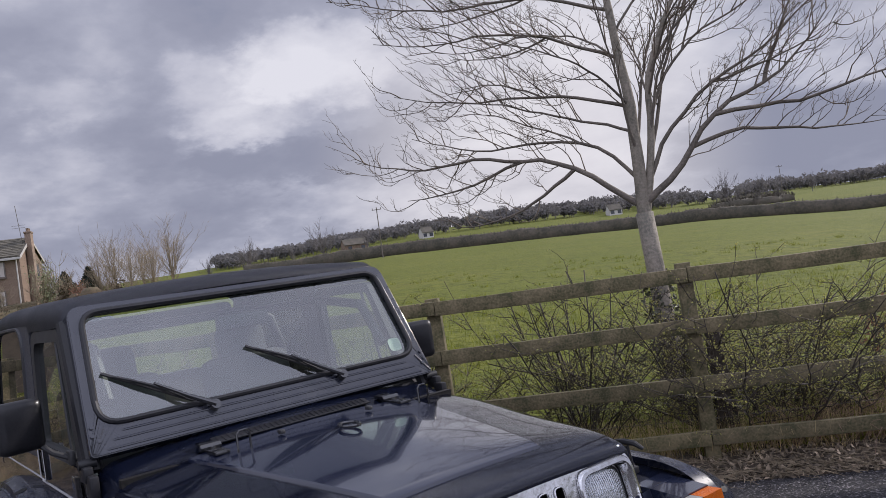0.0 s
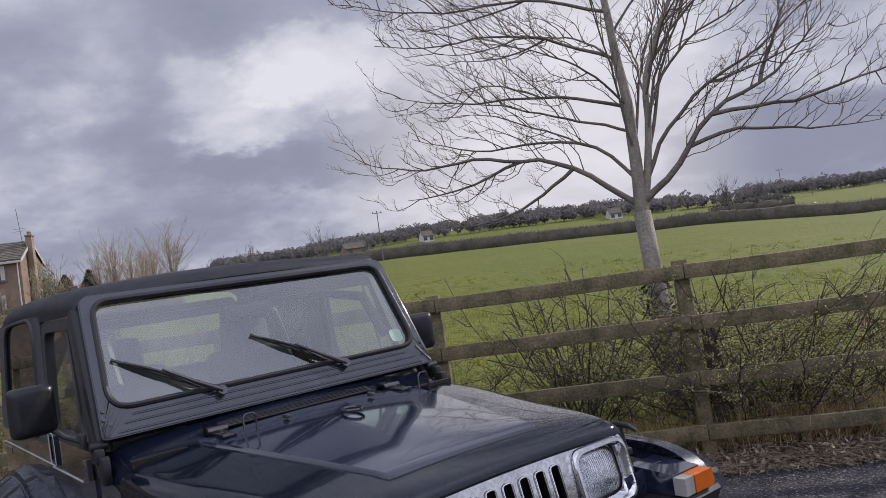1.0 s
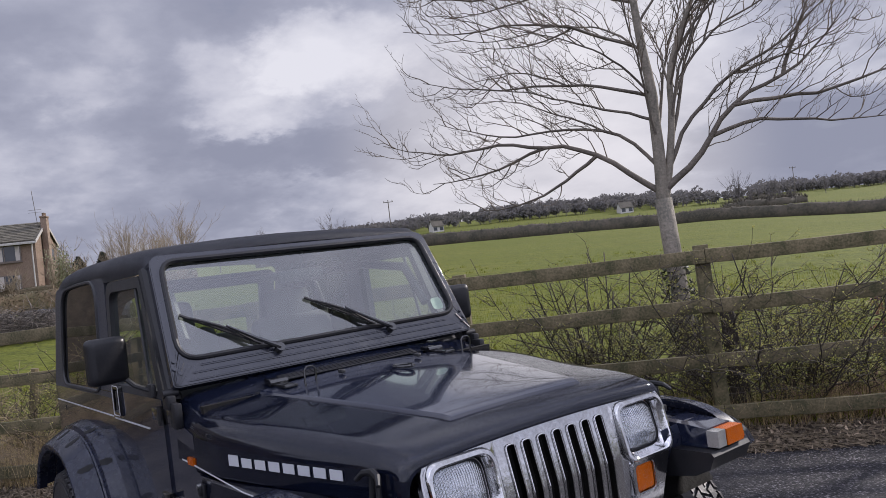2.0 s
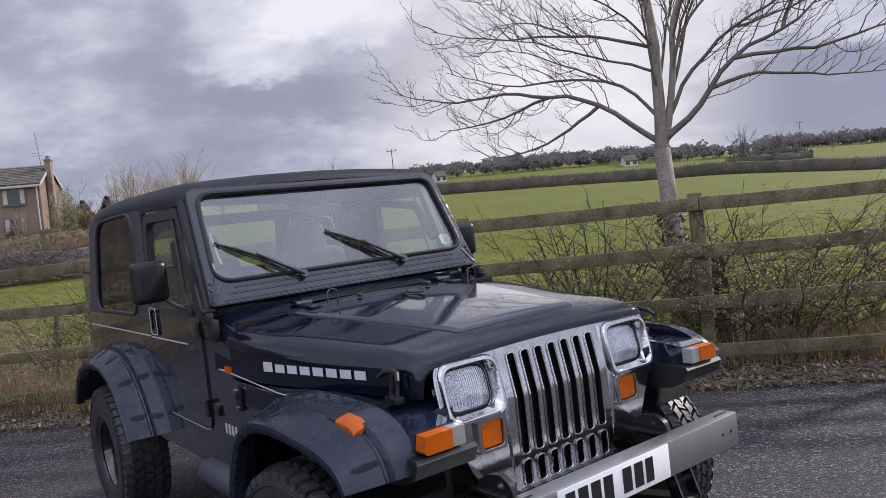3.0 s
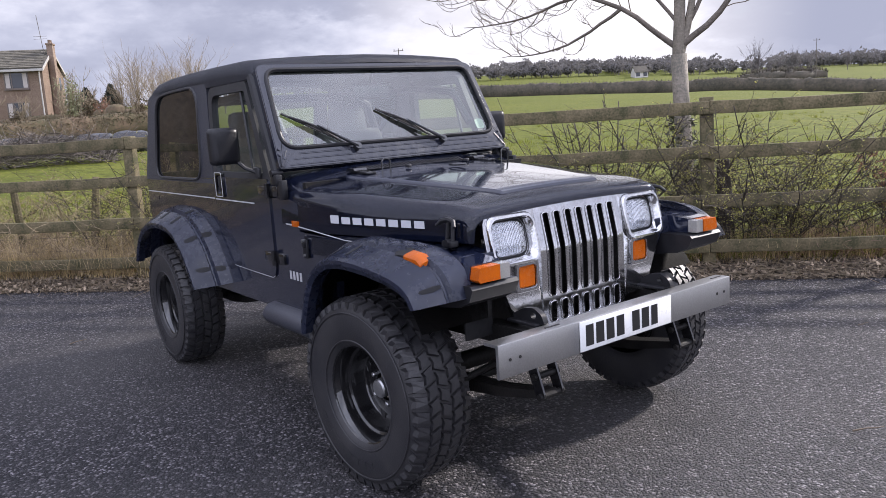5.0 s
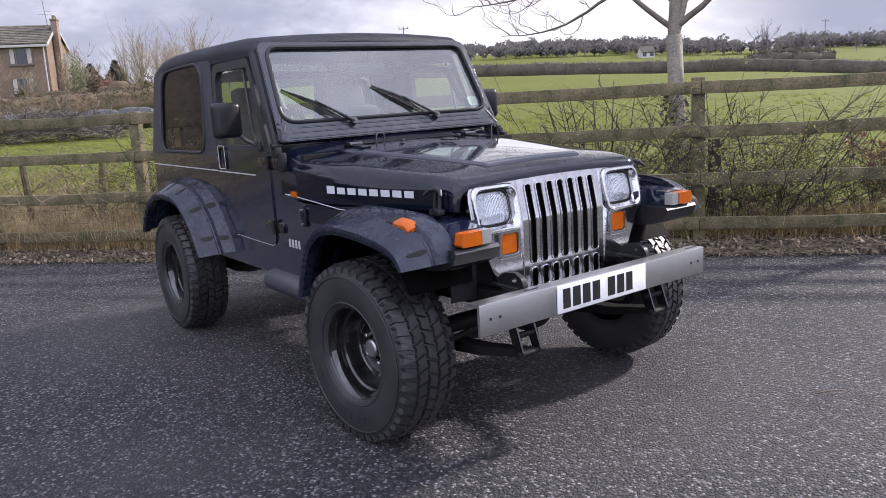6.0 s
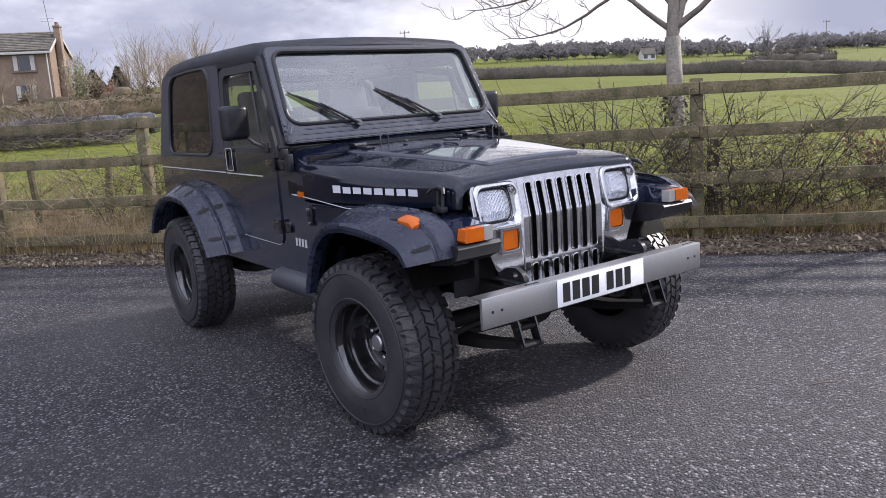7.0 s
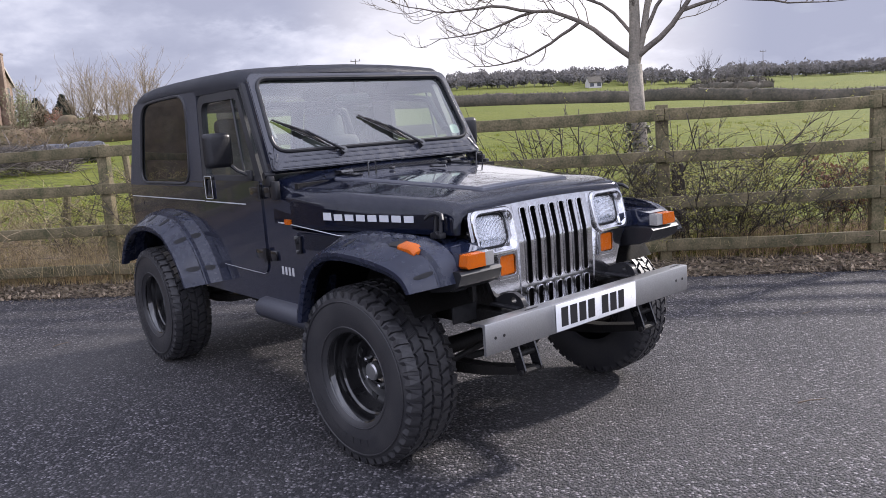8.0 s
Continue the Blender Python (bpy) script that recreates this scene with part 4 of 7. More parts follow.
def build_fenders():
    for side in (-1, 1):
        bm = B()
        rows = []
        for x in (-0.56, -0.42, -0.25, -0.1, 0.05, 0.2, 0.33, 0.42, 0.46):
            h = half_hood(x)
            zt = table([(-0.56, 0.975), (0.1, 0.985), (0.3, 0.975), (0.42, 0.955), (0.46, 0.925)], x)
            rows.append([(x, side * (h - 0.06), zt + 0.004), (x, side * (h + 0.006), zt), (x, side * 0.684, zt - 0.004), (x, side * 0.693, zt - 0.014), (x, side * 0.694, zt - 0.09)])
        loft(bm, rows, False)
        bmesh.ops.solidify(bm, geom=bm.faces[:], thickness=0.01)
        fender = part("front_wing", bm, M["paint"], CAR, "dusty dark front wing", 35)
        bm = B()
        tube(bm, [(x, side * 0.6955, z) for x, z in ((-0.70, 1.005), (-0.47, 0.990), (-0.2, 0.972), (0.1, 0.973), (0.26, 0.966))], 0.0022, 6)
        part("coach_line", bm, M["stripe"], fender, "thin silver line")
        latch = empty("side_latch", label="black steel latch with a bright pin on the cowl side")
        latch.parent = CAR
        bm = B()
        box(bm, (-0.545, side * 0.699, 0.905), (0.045, 0.012, 0.085), 0.004)
        box(bm, (-0.545, side * 0.707, 0.925), (0.026, 0.012, 0.03), 0.004)
        part("plate_back", bm, M["trim"], latch)
        bm = B()
        cyl(bm, (-0.545, side * 0.704, 0.942), (-0.545, side * 0.716, 0.942), 0.008, 10)
        cyl(bm, (-0.545, side * 0.704, 0.876), (-0.545, side * 0.712, 0.876), 0.007, 10)
        part("pin", bm, M["bumper"], latch)
        # nose of the wing, under the lamp
        bm = B()
        loft(bm, [[(x, side * y, z) for x, y, z in row] for row in (
            [(0.45, 0.44, 0.95), (0.455, 0.58, 0.96), (0.46, 0.72, 0.945), (0.455, 0.80, 0.925)],
            [(0.45, 0.455, 0.90), (0.47, 0.58, 0.905), (0.475, 0.72, 0.90), (0.465, 0.80, 0.885)],
            [(0.40, 0.44, 0.80), (0.44, 0.55, 0.825), (0.46, 0.70, 0.835), (0.465, 0.80, 0.83)],
            [(0.34, 0.42, 0.72), (0.36, 0.54, 0.77), (0.40, 0.68, 0.80), (0.43, 0.78, 0.80)])], False)
        bmesh.ops.solidify(bm, geom=bm.faces[:], thickness=0.01)
        part("wing_nose", bm, M["flare"], CAR, "dark satin wing nose", 30)
        # side and front lamp cluster on the wing
        lamp = empty("side_lamp", label="wedge-shaped front lamp, half amber and half clear, in a black housing")
        lamp.parent = CAR
        bm = B()
        loft(bm, [[(x, side * y, z) for y, z in ((0.525, 0.950 + d), (0.655, 0.948 + d), (0.668, 0.90), (0.655, 0.886), (0.525, 0.886))] for x, d in ((0.40, 0.012), (0.50, 0.004), (0.56, -0.003))])
        part("housing", bm, M["paint"], lamp, "", 50)
        bm = B()
        loft(bm, [[(x, side * y, z) for y, z in ((0.567, 0.942), (0.654, 0.941), (0.662, 0.90), (0.654, 0.891), (0.567, 0.891))] for x in (0.561, 0.600, 0.605)])
        part("amber_lens", bm, M["amber"], lamp)
        bm = B()
        loft(bm, [[(x, side * y, z) for y, z in ((0.522, 0.942), (0.565, 0.942), (0.565, 0.891), (0.522, 0.891))] for x in (0.561, 0.597, 0.602)])
        part("clear_lens", bm, M["clear_plastic"], lamp)
        bm = B()
        loft(bm, [[(x, side * y, z) for x, z in ((0.42, 0.884), (0.595, 0.884), (0.604, 0.872), (0.585, 0.83), (0.53, 0.805), (0.42, 0.79))] for y in (0.485, 0.63, 0.668, 0.69)])
        part("lamp_bracket", bm, M["trim"], lamp)
        # inner arch
        bm = B()
        pts = arc(0.02, 0.50, 0.43, 168, 28, 14)
        loft(bm, [[(x, side * y, z) for x, z in pts] for y in (0.46, 0.76)], False)
        bmesh.ops.solidify(bm, geom=bm.faces[:], thickness=0.008)
        part("inner_arch", bm, M["chassis"], CAR, "", 60)
        bm = B()
        prism(bm, [(-0.50, 0.58), (0.40, 0.70), (0.40, 0.97), (-0.5, 1.0)], side * 0.44, side * 0.46)
        part("inner_panel", bm, M["chassis"], CAR)


def build_tub():
    for side in (-1, 1):
        bm = B()
        rear = arc(-2.33, 0.50, 0.43, 172, 8, 12)
        side_pts = [(-2.84, 1.19), (-2.84, 0.66), (-2.79, 0.60)] + [(x, z) for x, z in rear] + [(-1.88, 0.575), (-0.42, 0.575), (-0.33, 0.64), (-0.30, 0.80), (-0.24, 0.90), (-0.24, 0.966), (-0.606, 0.976), (-0.606, 1.10), (-0.78, 1.14), (-0.86, 1.20)]
        prism(bm, side_pts, side * 0.655, side * 0.69)
        panel = part("body_side", bm, M["paint_dull"], CAR, "dusty black body side")
        # thin coach lines
        for x0, z0, x1, z1 in ((-2.83, 1.088, -1.60, 1.085), (-1.565, 1.085, -1.06, 1.083), (-0.74, 1.003, -0.47, 0.992)):
            bm = B()
            dx = 0.003 if x0 < -1.6 or x0 > -1 else 0.012
            loft(bm, [[(x, side * (0.689 + 0.003 * k + (0.009 if dx > 0.01 else 0)), z + d) for d, k in ((-0.0028, 0), (0.0028, 0), (0.0028, 1), (-0.0028, 1))] for x, z in ((x0, z0), (x1, z1))])
            part("coach_line", bm, M["stripe"], panel, "thin silver line")
        bm = B()
        loft(bm, [[(x, side * y, z) for x, z in ((-0.66, 0.997), (-0.605, 0.997), (-0.605, 1.022), (-0.66, 1.022))] for y in (0.689, 0.698, 0.70)])
        part("side_repeater", bm, M["amber"], CAR, "small amber side repeater")
        bm = B()
        prism(bm, [(-2.82, 1.035), (-2.62, 1.035), (-2.62, 1.065), (-2.82, 1.065)], side * 0.6895, side * 0.692)
        part("badge_bar", bm, M["paint"], CAR, "dull grey badge bar")
        for k in range(4):
            bm = B()
            prism(bm, [(-0.75 + 0.034 * k, 0.742), (-0.732 + 0.034 * k, 0.742), (-0.732 + 0.034 * k, 0.782), (-0.75 + 0.034 * k, 0.782)], side * 0.6895, side * 0.692)
            part("badge_mark", bm, M["stripe"], CAR, "small silver badge bar")
        # curved step guard between the arches
        bm = B()
        pts = [(0.60, 0.60), (0.69, 0.605), (0.725, 0.597), (0.75, 0.575), (0.76, 0.548), (0.75, 0.52), (0.725, 0.50), (0.69, 0.49), (0.60, 0.50)]
        rows = [[(x, side * lerp(0.66, y, k), lerp(0.55, z, k)) for y, z in pts] for x, k in ((-0.99, 0.6), (-0.98, 0.9), (-0.96, 1.0), (-0.36, 1.0), (-0.34, 0.9))]
        loft(bm, rows)
        part("step_guard", bm, M["hardtop"], CAR, "rounded dark plastic sill guard", 40)
    bm = B()
    box(bm, (-1.70, 0, 0.60), (2.36, 1.32, 0.04), 0.0)
    part("floor_pan", bm, M["chassis"], CAR)
    bm = B()
    box(bm, (-2.825, 0, 0.90), (0.03, 1.36, 0.58), 0.01)
    part("tailgate", bm, M["paint_dull"], CAR)
    # bulkhead and scuttle
    bm = B()
    loft(bm, [hood_row(x, 0.002, 0.002, 1.0) for x in (-0.603, -0.66, -0.72, -0.775)], False)
    bmesh.ops.solidify(bm, geom=bm.faces[:], thickness=0.012)
    scuttle = part("scuttle", bm, M["paint"], CAR, "", 30)
    bm = B()
    box(bm, (-0.655, -0.02, 1.2225), (0.05, 0.62, 0.006), 0.002, pose(0, 0, 0, 0, 16, 0))
    vent = part("vent", bm, M["trim"], scuttle, "black scuttle vent")
    for k in range(30):
        bm = B()
        box(bm, (-0.655, -0.31 + 0.02 * k, 1.2255), (0.040, 0.005, 0.005), 0, pose(0, 0, 0, 0, 16, 0))
        part("fin", bm, M["trim"], vent)
    bm = B()
    box(bm, (-0.60, 0, 0.90), (0.03, 1.3, 0.58))
    part("bulkhead", bm, M["chassis"], CAR)


def ws(y, v, out=0.0):
    p = WS_BASE + SLOPE * v + WS_OUT * out
    return (p.x, y, p.z)


def build_windscreen():
    frame_ = empty("windscreen", label="folding windscreen in a dull black frame with two pressed ribs")
    frame_.parent = CAR
    o = rounded([(-0.69, 0.0), (0.69, 0.0), (0.654, 0.552), (-0.654, 0.552)], [0.02, 0.02, 0.05, 0.05], 6)
    i = rounded([(-0.645, 0.100), (0.645, 0.100), (0.613, 0.521), (-0.613, 0.521)], [0.085, 0.085, 0.065, 0.065], 6)
    bm = B()
    ring_plate(bm, o, i, lambda p: ws(p[0], p[1], 0.018), lambda p: ws(p[0], p[1], -0.022))
    bmesh.ops.bevel(bm, geom=bm.edges[:], offset=0.004, segments=2, affect="EDGES")
    part("frame", bm, M["paint_frame"], frame_)
    bm = B()
    tube(bm, [ws(y, v, 0.018) for y, v in i] + [ws(*i[0], 0.018)], 0.011, 8)
    part("rubber_seal", bm, M["trim"], frame_)
    for v, half in ((0.016, 0.66), (0.044, 0.635), (0.070, 0.60)):
        bm = B()
        tube(bm, [ws(-half, v, 0.010), ws(-half + 0.03, v, 0.0150), ws(half - 0.03, v, 0.0150), ws(half, v, 0.010)], 0.0055, 8)
        part("rib", bm, M["paint_frame"], frame_)
    for side in (-1, 1):
        bm = B()
        tube(bm, [ws(side * 0.635, 0.09, 0.019), ws(side * 0.662, 0.04, 0.019), ws(side * 0.678, 0.012, 0.019)], 0.004, 6)
        for y, v in ((0.668, 0.10), (0.655, 0.05), (0.672, 0.07)):
            cyl(bm, ws(side * y, v, 0.017), ws(side * y, v, 0.024), 0.007, 8)
        part("corner_bracket", bm, M["paint_frame"], frame_)
        bm = B()
        box(bm, (-0.765, side * 0.705, 1.205), (0.07, 0.03, 0.05), 0.006)
        box(bm, (-0.72, side * 0.70, 1.16), (0.06, 0.028, 0.09), 0.006)
        cyl(bm, (-0.775, side * 0.67, 1.235), (-0.775, side * 0.725, 1.235), 0.016, 12)
        part("windscreen_hinge", bm, M["trim"], CAR, "black windscreen hinge")
        bm = B()
        tube(bm, [(-0.80, side * 0.676, 1.20), (-0.90, side * 0.668, 1.42), (-1.035, side * 0.655, 1.69)], 0.026, 8)
        part("pillar_seal", bm, M["trim"], CAR, "black rubber pillar seal")
    bm = B()
    gi = rounded([(-0.652, 0.093), (0.652, 0.093), (0.620, 0.528), (-0.620, 0.528)], [0.088, 0.088, 0.068, 0.068], 6)
    bm.faces.new([bm.verts.new(ws(y, v, 0.004)) for y, v in gi])
    pane = part("pane", bm, M["glass"], frame_, "clear windscreen glass reflecting cloud", out=WS_OUT)
    pane.visible_shadow = False
    bm = B()
    bm.faces.new([bm.verts.new(ws(y, v, 0.0015)) for y, v in rounded([(0.545, 0.135), (0.605, 0.135), (0.605, 0.195), (0.545, 0.195)], 0.02)])
    part("sticker", bm, M["sticker"], frame_, "small pale green windscreen disc", out=WS_OUT)
    # wipers
    for py, ty in ((-0.262, -0.598), (0.263, -0.075)):
        w = empty("wiper", label="black windscreen wiper")
        w.parent = CAR
        bm = B()
        cyl(bm, ws(py, 0.075, 0.015), ws(py, 0.075, 0.045), 0.018, 12)
        tube(bm, [ws(py, 0.075, 0.042), ws(lerp(py, ty, 0.25), 0.125, 0.046), ws(lerp(py, ty, 0.55), 0.20, 0.040)], [0.011, 0.008, 0.005], 8)
        part("arm", bm, M["black_metal"], w)
        bm = B()
        a0, a1 = (lerp(py, ty, 0.16), 0.112), (ty, 0.285)
        tube(bm, [ws(lerp(a0[0], a1[0], t), lerp(a0[1], a1[1], t), 0.014) for t in (0, 0.5, 1)], 0.006, 6)
        tube(bm, [ws(lerp(a0[0], a1[0], t), lerp(a0[1], a1[1], t), h) for t, h in ((0.12, 0.018), (0.3, 0.03), (0.5, 0.038), (0.7, 0.03), (0.88, 0.018))], 0.005, 6)
        tube(bm, [ws(lerp(a0[0], a1[0], t), lerp(a0[1], a1[1], t), h) for t, h in ((0.3, 0.018), (0.4, 0.027), (0.6, 0.027), (0.7, 0.018))], 0.004, 6)
        part("blade", bm, M["black_plastic"], w)


def roof_row(x, zt, w, zl=None):
    row = []
    zl = zl if zl is not None else zt - 0.12
    row.append((x, -w, zl))
    for k in range(0, 6):
        a = radians(180 - 18 * k)
        row.append((x, -w + 0.075 + 0.075 * math.cos(a), zt - 0.10 + 0.075 * math.sin(a)))
    for y in (-0.45, -0.25, 0, 0.25, 0.45):
        row.append((x, y, zt - 0.025 * (y / 0.6) ** 2))
    return row + [(px, -py, pz) for px, py, pz in row[6::-1]]


def build_hardtop():
    top = empty("hardtop", label="dark grainy fibreglass hardtop with tinted side windows")
    top.parent = CAR
    bm = B()
    rows = [roof_row(x, zt, w, zl) for x, zt, w, zl in (
        (-1.000, 1.748, 0.652, 1.716), (-1.004, 1.764, 0.658, 1.708), (-1.018, 1.780, 0.665, 1.694), (-1.050, 1.794, 0.669, 1.680), (-1.2, 1.806, 0.673, 1.676), (-1.6, 1.811, 0.675, 1.676), (-1.62, 1.811, 0.675, 1.706),
        (-2.0, 1.812, 0.675, 1.708), (-2.3, 1.808, 0.675, 1.703), (-2.50, 1.796, 0.673, 1.688), (-2.60, 1.775, 0.669, 1.668), (-2.66, 1.74, 0.66, 1.63))]
    loft(bm, rows, False)
    bmesh.ops.solidify(bm, geom=bm.faces[:], thickness=0.025)
    part("roof_shell", bm, M["hardtop"], top, "", 40)
    tum = lambda z: 0.69 - 0.034 * (z - 1.19)
    for side in (-1, 1):
        bm = B()
        o = rounded([(-1.60, 1.165), (-1.60, 1.722), (-2.30, 1.718), (-2.65, 1.69), (-2.84, 1.165)], [0.01, 0.01, 0.2, 0.06, 0.02], 5)
        i = rounded([(-1.78, 1.182), (-1.75, 1.697), (-2.2, 1.695), (-2.49, 1.68), (-2.61, 1.182)], [0.11, 0.13, 0.2, 0.13, 0.11], 5)
        ring_plate(bm, o, i, lambda p: (p[0], side * tum(p[1]), p[1]), lambda p: (p[0], side * (tum(p[1]) - 0.025), p[1]))
        part("quarter_panel", bm, M["hardtop"], top)
        bm = B()
        tube(bm, [(x, side * (tum(z) + 0.001), z) for x, z in i + i[:1]], 0.009, 6)
        part("rubber_seal", bm, M["black_plastic"], top)
        bm = B()
        bm.faces.new([bm.verts.new((x, side * (tum(z) - 0.006), z)) for x, z in rounded([(-1.775, 1.177), (-1.745, 1.702), (-2.2, 1.700), (-2.495, 1.685), (-2.615, 1.177)], [0.11, 0.13, 0.2, 0.13, 0.11], 5)])
        part("side_window", bm, M["tinted"], top, "dark tinted side window", out=(0, side, 0)).visible_shadow = False
    bm = B()
    back = lambda y, z, d=0.0: (-2.835 + 0.31 * (z - 1.19) + d, y, z)
    o = rounded([(-0.66, 1.19), (0.66, 1.19), (0.64, 1.68), (-0.64, 1.68)], 0.05, 5)
    i = rounded([(-0.56, 1.23), (0.56, 1.23), (0.54, 1.62), (-0.54, 1.62)], 0.05, 5)
    ring_plate(bm, o, i, lambda p: back(*p), lambda p: back(*p, 0.025))
    part("rear_panel", bm, M["hardtop"], top)
    bm = B()
    bm.faces.new([bm.verts.new(back(y, z, 0.012)) for y, z in rounded([(-0.565, 1.225), (0.565, 1.225), (0.545, 1.625), (-0.545, 1.625)], 0.05, 5)])
    part("rear_window", bm, M["side_glass"], top, "rear window", out=(-1, 0, 0)).visible_shadow = False


def build_doors():
    for side in (-1, 1):
        door = empty("door", label="dusty black door with a framed window")
        door.parent = CAR
        bm = B()
        lower = rounded([(-0.885, 1.205), (-1.585, 1.205), (-1.585, 0.93), (-1.50, 0.80), (-1.40, 0.735), (-0.92, 0.725), (-0.885, 0.76)], [0.01, 0.01, 0.08, 0.06, 0.08, 0.03, 0.03], 4)
        prism(bm, lower, side * 0.66, side * 0.698)
        bmesh.ops.bevel(bm, geom=[e for e in bm.edges if e.is_manifold and e.calc_face_angle() > 0.8], offset=0.005, segments=2, affect="EDGES")
        part("door_panel", bm, M["paint_dull"], door)
        # light caught by the lower door edge, drawn as a thin silver tube
        bm = B()
        tube(bm, [(x, side * 0.698, z) for x, z in ((-1.40, 0.737), (-1.2, 0.732), (-0.93, 0.727), (-0.90, 0.738))], 0.0014, 5)
        part("edge_glint", bm, M["stripe"], door, "light caught on the lower door edge, as a thin silver line")
        tum = lambda z: 0.690 - 0.04 * (z - 1.2)
        bm = B()
        o = rounded([(-0.86, 1.195), (-1.595, 1.195), (-1.595, 1.675), (-1.085, 1.675)], [0.01, 0.01, 0.08, 0.03], 5)
        i = rounded([(-0.94, 1.232), (-1.545, 1.232), (-1.545, 1.63), (-1.105, 1.63)], [0.01, 0.03, 0.06, 0.02], 5)
        ring_plate(bm, o, i, lambda p: (p[0], side * tum(p[1]), p[1]), lambda p: (p[0], side * (tum(p[1]) - 0.035), p[1]))
        part("window_frame", bm, M["black_plastic"], door)
        bm = B()
        tube(bm, [(-1.085, side * 0.672, 1.23), (-1.175, side * 0.66, 1.635)], 0.008, 6)
        part("divider", bm, M["black_plastic"], door)
        bm = B()
        bm.faces.new([bm.verts.new((x, side * (tum(z) - 0.018), z)) for x, z in rounded([(-0.93, 1.228), (-1.55, 1.228), (-1.55, 1.635), (-1.10, 1.635)], [0.01, 0.03, 0.06, 0.02], 5)])
        part("pane", bm, M["side_glass"], door, out=(0, side, 0)).visible_shadow = False
        bm = B()
        hx, hz = -1.485, 1.165
        hole = lambda w, h: rounded([(hx - w, hz - h), (hx + w, hz - h), (hx + w, hz + h), (hx - w, hz + h)], 0.013)
        ring_plate(bm, hole(0.050, 0.066), hole(0.034, 0.050), lambda p: (p[0], side * 0.708, p[1]), lambda p: (p[0], side * 0.686, p[1]))
        box(bm, (hx, side * 0.692, hz), (0.08, 0.004, 0.11))
        handle = part("door_handle", bm, M["black_metal"], door, "black paddle door handle")
        bm = B()
        box(bm, (hx + 0.006, side * 0.701, hz + 0.004), (0.030, 0.012, 0.078), 0.005)
        part("paddle", bm, M["trim"], handle)
        bm = B()
        tube(bm, [(x, side * 0.7085, z) for x, z in hole(0.047, 0.063) + hole(0.047, 0.063)[:1]], 0.002, 6)
        part("bright_edge", bm, M["stripe"], handle, "thin silver outline of the handle plate")
        for z in (1.15, 0.83):
            bm = B()
            box(bm, (-0.93, side * 0.702, z), (0.11, 0.012, 0.045), 0.004)
            cyl(bm, (-0.872, side * 0.708, z - 0.035), (-0.872, side * 0.708, z + 0.035), 0.013, 10)
            box(bm, (-0.82, side * 0.696, z), (0.09, 0.014, 0.05), 0.004)
            part("door_hinge", bm, M["black_metal"], door)
        # mirror
        mirror = empty("door_mirror", label="black plastic door mirror on a bracket")
        mirror.parent = CAR
        bm = B()
        rows = []
        o = rounded([(-0.09, -0.10), (0.09, -0.10), (0.09, 0.10), (-0.09, 0.10)], 0.03, 5)
        for d, k in ((-0.03, 0.93), (-0.025, 1.0), (0.015, 1.0), (0.03, 0.93), (0.038, 0.75)):
            rows.append([(d, p[0] * k, p[1] * k) for p in o])
        loft(bm, rows)
        bmesh.ops.transform(bm, matrix=Matrix.Translation((-1.02, side * 0.835, 1.370)) @ pose(0, 0, 0, 0, 0, -side * 12) @ Matrix.Diagonal((0.85, 0.8, 0.86, 1)), verts=bm.verts)
        part("shell", bm, M["trim"], mirror, "", 50)
        bm = B()
        tube(bm, [(-1.02, side * 0.79, 1.305), (-1.005, side * 0.75, 1.262), (-0.985, side * 0.70, 1.235)], 0.010, 8)
        box(bm, (-0.98, side * 0.70, 1.235), (0.06, 0.02, 0.05), 0.006)
        part("bracket", bm, M["black_plastic"], mirror)
        bm = B()
        box(bm, (-1.048, side * 0.835, 1.370), (0.004, 0.12, 0.145), 0.0, pose(0, 0, 0, 0, 0, -side * 12))
        part("mirror_glass", bm, M["reflector"], mirror)


